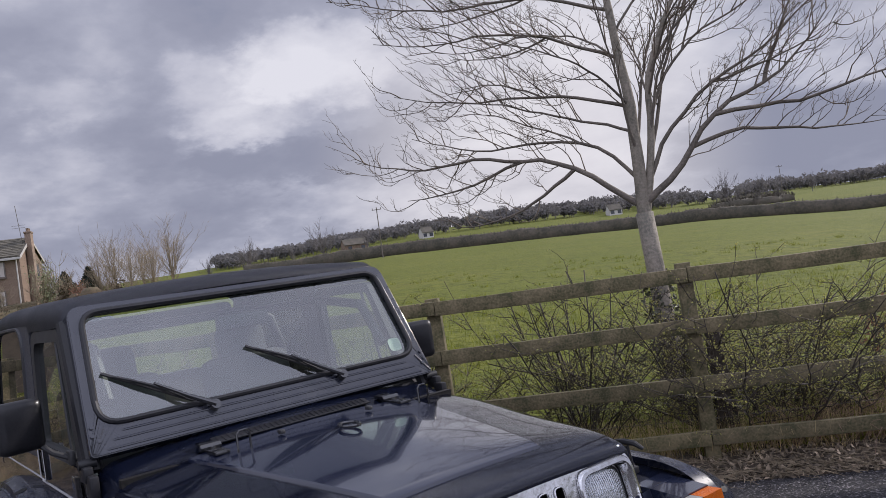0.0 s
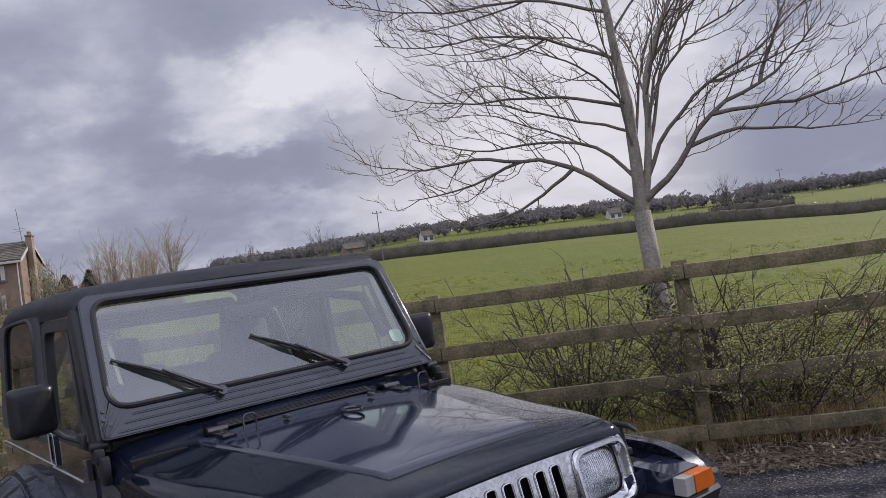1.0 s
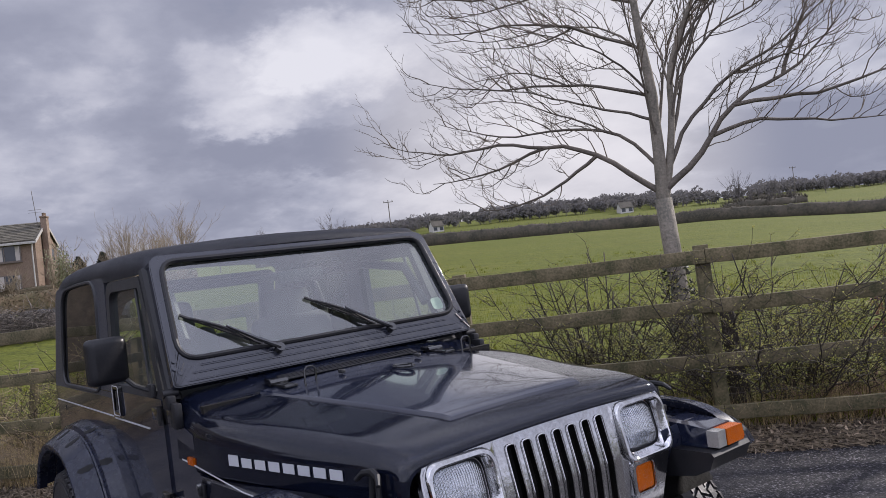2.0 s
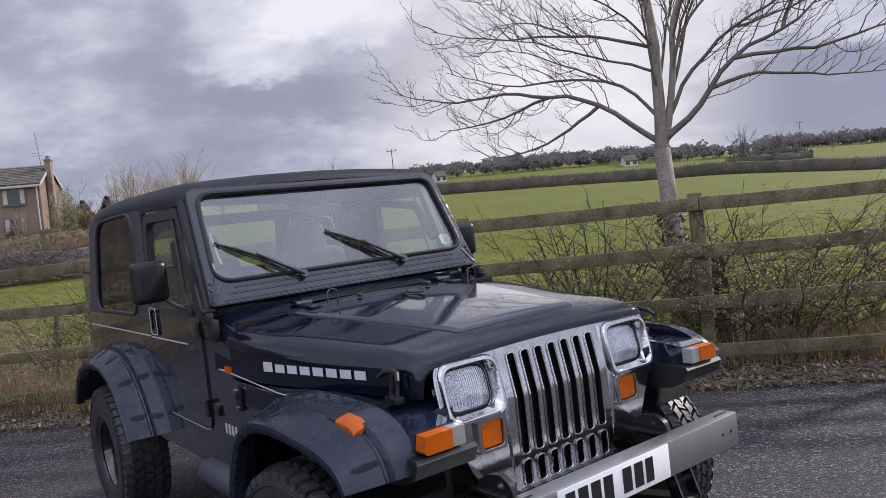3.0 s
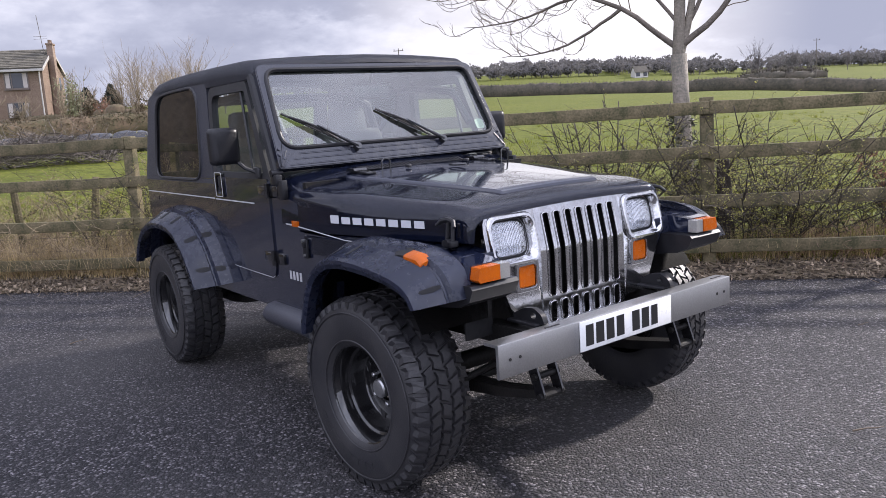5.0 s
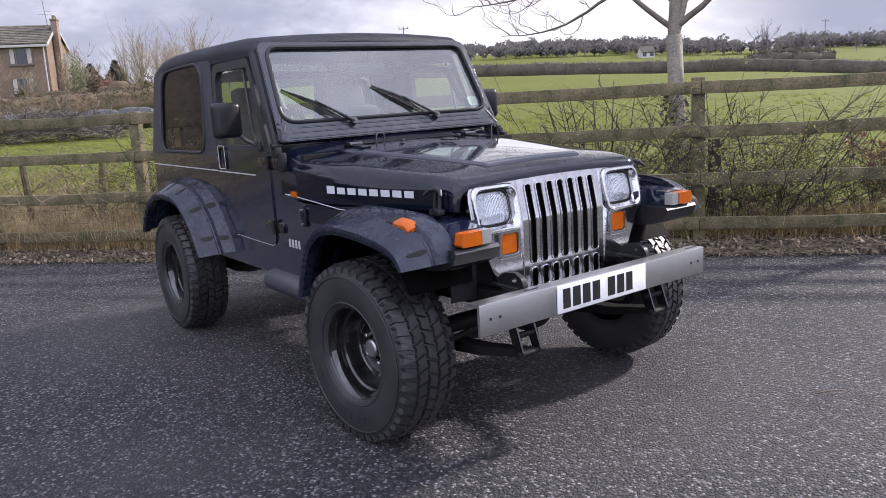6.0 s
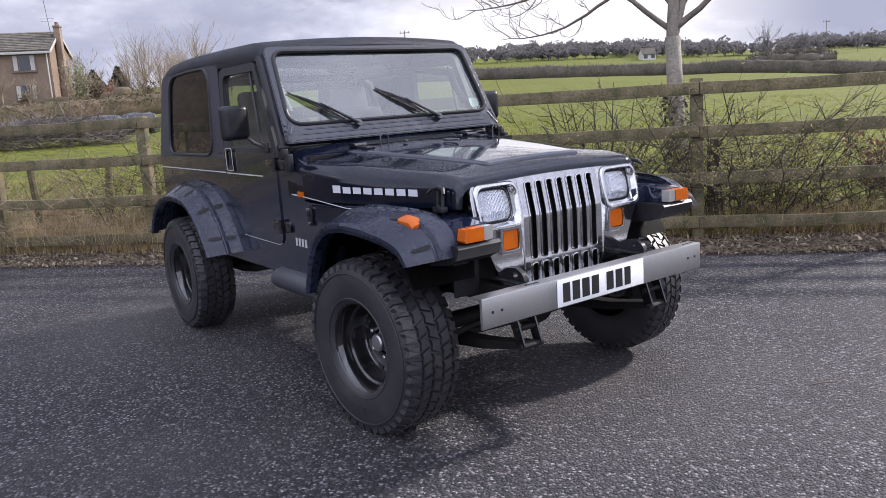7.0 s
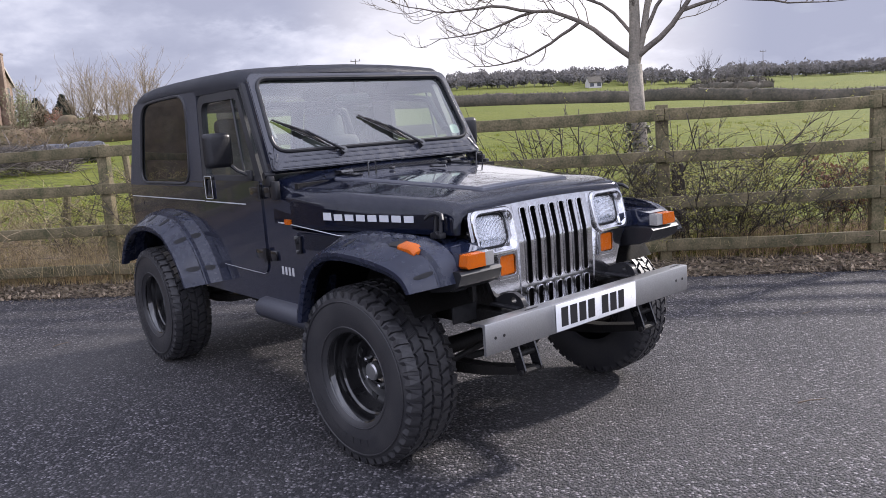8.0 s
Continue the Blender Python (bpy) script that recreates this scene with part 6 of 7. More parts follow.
M["beech"] = mat("brown_clipped_beech", (0.125, 0.082, 0.050), 0.9, dark=(0.062, 0.056, 0.026), patch=0.5, grain=7, amount=1.0, bump=0.8, bump_scale=6)
M["hedge_leaf"] = mat("mixed_brown_green_hedge_leaves", (0.115, 0.082, 0.048), 0.8, dark=(0.058, 0.060, 0.026), patch=0.4, grain=3, amount=1.0, island=0.5)
M["cream_leaf"] = mat("pale_variegated_leaves", (0.26, 0.26, 0.15), 0.6, dark=(0.12, 0.135, 0.06), patch=1.0, grain=8, island=0.4, thin=0.25)
M["conifer"] = mat("dark_conifer", (0.018, 0.026, 0.014), 0.8, dark=(0.010, 0.014, 0.010), island=0.4)




def shrub_meshes(seed, stems, height, cut, dense, fan=(48, 88), leafy=5):
    """One hawthorn-like hedge plant: stems fanning from the ground, flail-cut tops, thorny side twigs, tiny leaves."""
    rnd = random.Random(seed)
    st, lf = Sticks(), Sticks()
    for k in range(stems):
        az, el = rnd.uniform(0, 360), rnd.uniform(*fan)
        h = height * rnd.uniform(0.7, 1.08)
        base = Vector((rnd.gauss(0, 0.10), rnd.gauss(0, 0.06), 0))
        r = rnd.uniform(0.003, 0.0065)
        pts = limb_path(rnd, base, az, el, el + rnd.uniform(-14, 16), h / max(0.6, math.sin(radians(el))), 8, 8)
        stub = rnd.random() < cut
        st.add(pts, r, r * 0.75 if stub else 0.002, 5)
        for q in range(dense):
            i = rnd.randint(1, 7)
            d = pts[i] - pts[i - 1]
            saz = math.degrees(math.atan2(d.y, d.x)) + rnd.uniform(-120, 120)
            ln = rnd.uniform(0.14, 0.50) * (0.6 if stub and i == 7 else 1.0)
            sub = limb_path(rnd, pts[i].copy(), saz, rnd.uniform(-5, 65), rnd.uniform(0, 60), ln, 5, 15)
            st.add(sub, 0.0036, 0.0016, 3)
            for w in range(3):
                j = rnd.randint(1, 5)
                tw = limb_path(rnd, sub[j].copy(), saz + rnd.choice((-1, 1)) * rnd.uniform(30, 90), rnd.uniform(-20, 65), 30, rnd.uniform(0.03, 0.15), 2, 18)
                st.add(tw, 0.0020, 0.0011, 3)
                for leaf_ in range(leafy):
                    lf.leaf(tw[rnd.randint(0, 2)] + rnd_dir(rnd) * 0.012, rnd.uniform(0.005, 0.0095), rnd)
    return st, lf


def build_hedge():
    kinds = []
    for k, (stems, h, cut, dense, fan, leafy) in enumerate(((20, 1.18, 0.7, 7, (40, 88), 4), (12, 1.14, 0.4, 13, (30, 80), 6), (12, 1.10, 0.5, 14, (22, 72), 7), (11, 1.22, 0.3, 13, (40, 85), 6))):
        st, lf = shrub_meshes(40 + k, stems, h, cut, dense, fan, leafy)
        kinds.append((st.mesh("stems", M["hedge_twig"]), lf.mesh("leaves", M["leaf"])))
    st, lf = shrub_meshes(60, 12, 0.95, 0.1, 9, (40, 88), 3)
    kinds.append((st.mesh("stems", M["dry_twig"]), lf.mesh("leaves", M["leaf"])))
    rnd = random.Random(3)

    def plant(s, u, kind, sc, wide=1.05):
        p = su(s, FENCE_U + u)
        ob = empty("hedge_shrub", label="bare thorny hedge shrub with tiny yellow-green leaves", category="shrub", group="hedge behind the fence")
        for me, nm in zip(kinds[kind], ("branchwork", "foliage")):
            c = new(nm, me)
            c.parent = ob
        ob.matrix_basis = Matrix.Translation((p.x, p.y, foot(p) - 0.03)) @ pose(0, 0, 0, 0, 0, rnd.uniform(0, 360)) @ Matrix.Diagonal((sc * wide, sc * wide, sc, 1))

    # a fan of cut stems, thinner growth beside it, then a thick run that reaches past the tree
    for s, u, kind, sc in ((0.42, 0.5, 0, 1.12), (0.50, 0.62, 0, 1.05), (0.0, 0.7, 2, 0.8), (-0.4, 0.6, 1, 0.75), (0.9, 0.75, 2, 0.9), (1.3, 0.6, 1, 1.15),
                           (1.65, 0.5, 2, 1.12), (1.85, 0.72, 3, 1.08), (2.0, 0.5, 1, 1.05), (2.15, 0.6, 2, 1.1), (2.5, 0.65, 2, 1.0), (2.9, 0.7, 1, 0.85), (-0.8, 0.6, 2, 0.9), (-1.2, 0.55, 0, 0.95), (-1.65, 0.6, 1, 1.0), (-2.1, 0.55, 3, 0.9)):
        plant(s, u, kind, sc)
    s = 3.3
    while s < 12:
        plant(s, rnd.uniform(0.45, 0.85), rnd.randrange(4), rnd.uniform(0.6, 0.95))
        s += rnd.uniform(0.5, 0.9)
    s = -2.5
    while s > -13:
        plant(s, rnd.uniform(0.35, 0.95), 4 if rnd.random() < 0.5 else rnd.randrange(1, 4), rnd.uniform(0.75, 1.1))
        s -= rnd.uniform(0.38, 0.7)
    # a low cut-off ditch of dead bramble and bracken
    dead = Sticks()
    for k in range(2400):
        s = rnd.uniform(1.9, 5.5) if k % 3 < 2 else rnd.uniform(-9, 9)
        p = su(s, FENCE_U + rnd.uniform(0.15, 0.85))
        p.z = foot(p)
        tall = 0.26 if -2 < s < 1.9 else 0.42
        pts = limb_path(rnd, p, rnd.uniform(0, 360), rnd.uniform(30, 85), rnd.uniform(-40, 40), rnd.uniform(0.5, 1.3) * tall, 4, 14)
        dead.add(pts, 0.003, 0.0015, 3)
    tagged(dead.object("dead_bramble", M["dead"], label="tangle of dead bramble and bracken stems", kind="stuff"), category="undergrowth")
    # an old cut trunk in the hedge, beside the post
    bm = B()
    p = su(1.52, FENCE_U + 0.42)
    tube(bm, [(0, 0, -0.1), (0.01, 0, 0.1), (0.0, 0.01, 0.4), (-0.02, 0, 0.85)], [0.10, 0.085, 0.07, 0.055], 10)
    ob = tagged(part("tree_stump", bm, M["hedge_twig"]), "dark old cut stump in the hedge", "stump")
    ob.matrix_basis = Matrix.Translation((p.x, p.y, foot(p)))
    # saplings that keep their russet leaves
    for s, u, h in ((3.05, 1.0, 0.95), (3.25, 1.15, 0.8), (3.5, 1.0, 0.7), (-3.85, 0.7, 1.35)):
        ob = empty("beech_sapling", label="small sapling still holding russet dead leaves", category="shrub")
        st, lf = Sticks(), Sticks()
        for k in range(6):
            pts = limb(rnd, Vector((0, 0, 0)), 60 * k + rnd.uniform(-20, 20), (80, 65, 60), h * rnd.uniform(0.6, 1.0), 6, 10)
            st.add(pts, 0.006, 0.002, 4)
            for q in range(7):
                sub = limb(rnd, pts[rnd.randint(2, 6)].copy(), rnd.uniform(0, 360), (40, 20), rnd.uniform(0.08, 0.25), 3, 15)
                st.add(sub, 0.0025, 0.0014, 3)
                for w in range(8 if s > 0 else 3):
                    lf.leaf(sub[rnd.randint(1, 3)] + rnd_dir(rnd) * 0.04, rnd.uniform(0.020, 0.040), rnd)
        st.object("branchwork", M["hedge_twig"], ob)
        lf.object("foliage", M["russet"], ob)
        p = su(s, FENCE_U + u)
        ob.matrix_basis = Matrix.Translation((p.x, p.y, foot(p) - 0.02))
    # arching pale bramble and old hogweed, thick where the fence runs on past the vehicle
    pale = Sticks()
    for k in range(3000):
        s = -9.5 + 8.2 * rnd.random() ** 0.8
        p = su(s, FENCE_U + 0.06 + 0.95 * rnd.random() ** 1.3)
        p.z = foot(p) - 0.02
        e0 = rnd.uniform(45, 89)
        pts = limb(rnd, p, rnd.uniform(0, 360), (e0, e0 - 10, rnd.uniform(-45, 50)), (0.35 + 0.95 * rnd.random() ** 2.2) * (0.85 + 0.35 * noise.noise(Vector((s * 1.2, 3, 0)))), 6, 13)
        pale.add(pts, rnd.uniform(0.0016, 0.0036), 0.0012, 3)
        for q in range(2):
            i = rnd.randint(1, 4)
            pale.add(limb(rnd, pts[i].copy(), rnd.uniform(0, 360), (rnd.uniform(-20, 60), rnd.uniform(-10, 60)), rnd.uniform(0.08, 0.35), 3, 20), 0.0022, 0.0012, 3)
    # two old stakes left standing in the scrub
    for s, u, h, lean in ((-5.0, 0.6, 0.95, 9), (-4.15, 0.75, 1.2, -4), (-5.75, 0.5, 0.95, -3)):
        bm = B()
        p = su(s, FENCE_U + u)
        tube(bm, [(0, 0, -0.1), (0.01, 0, h * 0.5), (0, 0.01, h)], [0.045, 0.042, 0.036], 8)
        ob = tagged(part("old_stake", bm, M["wood"]), "leaning old round timber stake in the scrub", "stake")
        ob.matrix_basis = Matrix.Translation((p.x, p.y, foot(p))) @ pose(0, 0, 0, 0, lean, FENCE_TURN)
    tagged(pale.object("bramble_thicket", M["twig_pale"], label="dense pale tangle of arching bare bramble stems", kind="stuff"), category="undergrowth")
    straw = Sticks()
    for k in range(34000):
        s = rnd.uniform(-9.5, -1.2) if k % 10 < 7 else rnd.uniform(-1.2, 6)
        right = s > -1.2
        p = su(s, FENCE_U + (rnd.uniform(-0.02, 0.8) if not right else rnd.uniform(0.05, 0.6)))
        p.z = foot(p) - 0.02
        clump = 0.75 + 0.7 * noise.noise(Vector((s * 1.7, 0, 8)))
        straw.blade(p, aim(rnd.uniform(0, 360), rnd.uniform(50, 88)), rnd.uniform(0.22, 0.62) * (0.6 if right else clump), rnd.uniform(0.0013, 0.0026), rnd.uniform(0, 0.5))
    tagged(straw.object("dry_grass", M["straw"], label="pale dry grass along the foot of the fence", kind="stuff"), category="grass")
    green = Sticks()
    for k in range(52000):
        s = rnd.uniform(-10, 9)
        p = su(s, FENCE_U + 0.35 + 14.0 * rnd.random() ** 1.8)
        p.z = foot(p) - 0.01
        green.blade(p, aim(rnd.uniform(0, 360), rnd.uniform(40, 85)), rnd.uniform(0.06, 0.16), rnd.uniform(0.003, 0.005), rnd.uniform(0.1, 0.7))
    # rank tufts that stand darker in the grazed sward
    for k in range(420):
        c = su(rnd.uniform(-16, 14), FENCE_U + 2.0 + 30 * rnd.random() ** 1.4)
        for q in range(34):
            p = c + Vector((rnd.gauss(0, 0.10), rnd.gauss(0, 0.10), 0))
            p.z = foot(p) - 0.01
            green.blade(p, aim(rnd.uniform(0, 360), rnd.uniform(35, 80)), rnd.uniform(0.12, 0.24), rnd.uniform(0.004, 0.007), rnd.uniform(0.1, 0.7))
    for k in range(9000):
        p = su(rnd.uniform(-9, 7), FENCE_U + 0.1 + 0.7 * rnd.random())
        p.z = foot(p) - 0.01
        green.blade(p, aim(rnd.uniform(0, 360), rnd.uniform(50, 88)), rnd.uniform(0.12, 0.34), rnd.uniform(0.003, 0.005), rnd.uniform(0.1, 0.7))
    tagged(green.object("pasture_grass", M["grass"], label="short green pasture grass", kind="stuff"), category="grass")


M["dead"] = mat("dead_bramble_stems", (0.24, 0.145, 0.105), 0.9, dark=(0.12, 0.075, 0.058), island=0.5)


def build_verge():
    bm, rows = B(), []
    us = [3.14 + 0.12 * k for k in range(9)]
    ss = [-14 + 0.15 * k for k in range(180)]
    for u in us:
        rows.append([su(s, u + (0.05 * noise.noise(Vector((s * 1.5, 5, 0))) if u < 3.3 else 0), -0.012 + 0.045 * smooth((u - 3.1) / 0.2) + 0.06 * smooth((u - 3.26) / 0.3) + 0.025 * noise.noise(Vector((s * 3, u * 4, 0))) * smooth((u - 3.1) / 0.15)) for s in ss])
    for r in rows[-1]:
        r.z -= 0.12
    loft(bm, rows, False)
    tagged(part("verge", bm, M["soil"], sharp=180), "dark earth verge strewn with dead leaves and gravel", "verge", kind="structure")
    rnd = random.Random(9)
    lit = Sticks()
    for k in range(15000):
        s, u = rnd.uniform(-9, 9), 3.12 + abs(rnd.gauss(0, 0.24))
        p = su(s, u, 0.015 + 0.075 * smooth((u - 3.12) / 0.4) + rnd.uniform(-0.01, 0.025))
        lit.leaf(p, rnd.uniform(0.008, 0.034), rnd)
    tagged(lit.object("leaf_litter", M["litter"], label="scattered dead brown leaves on the verge", kind="stuff"), category="leaves")
    tw = Sticks()
    for k in range(3000):
        s, u = rnd.uniform(-8, 8), 3.14 + abs(rnd.gauss(0, 0.2))
        p = su(s, u, 0.03 + 0.075 * smooth((u - 3.12) / 0.4))
        tw.add(limb_path(rnd, p, FENCE_TURN + rnd.gauss(0, 50), 4, -4, rnd.uniform(0.06, 0.34), 4, 12), rnd.uniform(0.002, 0.0045), 0.0014, 3)
    for k, (x, y, ln) in enumerate(((1.03, 0.97, 0.14), (0.3, 2.6, 0.1), (-3.4, -1.25, 0.12), (1.9, 1.9, 0.08))):
        st = Sticks()
        st.add(limb_path(rnd, Vector((x, y, 0.008)), 60 + 20 * k, 2, -2, ln, 4, 10), 0.0042, 0.0022, 4)
        tagged(st.object("twig", M["twig"]), "short dark twig lying on the asphalt", "twig")
    tagged(tw.object("fallen_twigs", M["dry_twig"], label="thin fallen twigs on the verge", kind="stuff"), category="twigs")
    grit = Sticks()
    for k in range(2500):
        s, u = rnd.uniform(-8, 8), 2.98 + rnd.gauss(0, 0.13)
        if u > 3.18:
            continue
        p = su(s, u, 0.003)
        grit.leaf(p, rnd.uniform(0.004, 0.011), rnd)
    tagged(grit.object("loose_grit", M["grit"], label="loose pale grit along the edge of the asphalt", kind="stuff"), category="gravel")
    netting = empty("wire_netting", label="thin grey stock wire strung behind the fence rails", category="wire")
    for z in (0.17, 0.24, 0.36, 0.50):
        st = Sticks()
        st.add([su(-10 + 0.8 * k, FENCE_U + 0.12, z + fence_rise(-10 + 0.8 * k) + 0.008 * math.sin(k * 2.1)) for k in range(26)], 0.0022, 0.0022, 4)
        st.object("strand", M["wire"], netting)


M["soil"] = mat("leafy_soil", (0.085, 0.063, 0.044), 0.95, dark=(0.036, 0.028, 0.021), patch=4, grain=40, amount=0.9, bump=1.0, bump_scale=35)
M["grit"] = mat("pale_grit", (0.22, 0.20, 0.18), 0.9, dark=(0.10, 0.09, 0.085), island=0.4)
M["wire"] = mat("rusty_grey_wire", (0.16, 0.14, 0.12), 0.6, metal=0.6)


# ---- the far land: places by bearing and distance from the viewpoint ----
def far(az, r, z=None):
    x, y = EYE.x + r * math.cos(radians(az)), EYE.y + r * math.sin(radians(az))
    return Vector((x, y, land(x, y) if z is None else z))


def hedge_band(name, pts, h, thick, seed, label, material, jag=0.35, brush=0, step=0.6, fine=0.6, leaves=0):
    """A hedge along a line of ground points: an uneven body, with loose twigs standing out of its top."""
    rnd = random.Random(seed)
    line = []
    for a, b in zip(pts, pts[1:]):
        k = max(1, int((b - a).length / step))
        line += [a.lerp(b, q / k) for q in range(k)]
    line.append(pts[-1])
    bm, rows, n = B(), [], len(line)
    for i, p in enumerate(line):
        d = (line[min(i + 1, n - 1)] - line[max(i - 1, 0)]).normalized()
        w = Vector((-d.y, d.x, 0)) * thick / 2
        hh = h * (1 + jag * noise.noise(Vector((i * step * 0.25 / max(h, 0.5), seed, 0))) + jag * 0.5 * noise.noise(Vector((i * step, seed, 5))))
        row = []
        for q, (a, z) in enumerate(((-1.0, -0.3), (-1.05, 0.3), (-1.0, 0.62), (-0.8, 0.88), (-0.3, 1.0), (0.3, 1.0), (0.8, 0.88), (1.05, 0.4), (1.0, -0.3))):
            j = Vector((rnd.uniform(-1, 1), rnd.uniform(-1, 1), rnd.uniform(-1, 1))) * 0.05 * h
            row.append(p + w * a + Vector((0, 0, hh * z)) + (j if 0 < q < 8 else Vector()))
        rows.append(row)
    loft(bm, rows, True, True)
    if not brush:
        return tagged(part(name, bm, material, sharp=180), label, "hedge")
    ob = empty(name, label=label, category="hedge")
    part("body", bm, material, ob, sharp=180)
    st = Sticks()
    for k in range(brush):
        i = rnd.randrange(n)
        row = rows[i]
        p = row[rnd.randint(2, 6)]
        st.add(limb_path(rnd, p, rnd.uniform(0, 360), rnd.uniform(35, 90), 80, h * rnd.uniform(0.08, 0.42) * fine, 3, 14), 0.020 * h * fine, 0.008 * h * fine, 3)
    tagged(st.object("brush", material, ob), kind="stuff")
    if leaves:
        lf = Sticks()
        for k in range(leaves):
            i = rnd.randrange(n - 1)
            q = rnd.randint(1, 7)
            a, b = rnd.random(), rnd.random()
            p = rows[i][q].lerp(rows[i + 1][q], a).lerp(rows[i][q + 1].lerp(rows[i + 1][q + 1], a), b) + rnd_dir(rnd) * 0.05 * h
            lf.leaf(p, rnd.uniform(0.03, 0.07) * h, rnd)
        tagged(lf.object("leaf_skin", M["hedge_leaf"], ob), kind="stuff")
    return ob


def bare_crown(seed, height, spread, count, r):
    """A far leafless tree: short trunk, then branches forking three times."""
    rnd = random.Random(seed)
    st = Sticks()
    st.add([Vector((0, 0, -0.5)), Vector((0, 0, height * 0.35))], r * 3.2, r * 2.2, 5)
    for k in range(count):
        az, el = rnd.uniform(0, 360), rnd.uniform(28, 88)
        base = Vector((0, 0, height * rnd.uniform(0.12, 0.45)))
        ln = height * rnd.uniform(0.4, 0.62) * lerp(spread, 1, el / 90)
        pts = limb_path(rnd, base, az, el, el + 15, ln, 5, 10)
        st.add(pts, r * 1.3, r * 0.5, 3)
        for q in range(6):
            i = rnd.randint(1, 5)
            sub = limb_path(rnd, pts[i].copy(), az + rnd.uniform(-70, 70), el + rnd.uniform(-35, 30), 60, ln * rnd.uniform(0.25, 0.5), 3, 14)
            st.add(sub, r * 0.6, r * 0.3, 3)
            for w in range(2):
                tw = limb_path(rnd, sub[rnd.randint(1, 3)].copy(), az + rnd.uniform(-90, 90), rnd.uniform(10, 80), 60, ln * 0.18, 2, 16)
                st.add(tw, r * 0.4, r * 0.25, 3)
    return st


def pole_at(name, base, top, label):
    p = empty(name, label=label, category="pole")
    bm = B()
    tube(bm, [base - Vector((0, 0, 0.5)), Vector((base.x, base.y, top))], [0.09, 0.065], 10)
    part("shaft", bm, M["pole"], p)
    right = Vector((math.cos(radians(50)), math.sin(radians(50)), 0))
    bm = B()
    c = Vector((base.x, base.y, top - 0.35))
    tube(bm, [c - right * 0.75, c + right * 0.75], 0.07, 4)
    part("crossarm", bm, M["pole"], p)
    for k in (-0.65, 0, 0.65):
        bm = B()
        tube(bm, [c + right * k + Vector((0, 0, 0.05)), c + right * k + Vector((0, 0, 0.28))], 0.05, 6)
        part("insulator", bm, M["pole"], p)


M["pole"] = mat("grey_timber_pole", (0.14, 0.12, 0.10), 0.85, patch=1, grain=12)


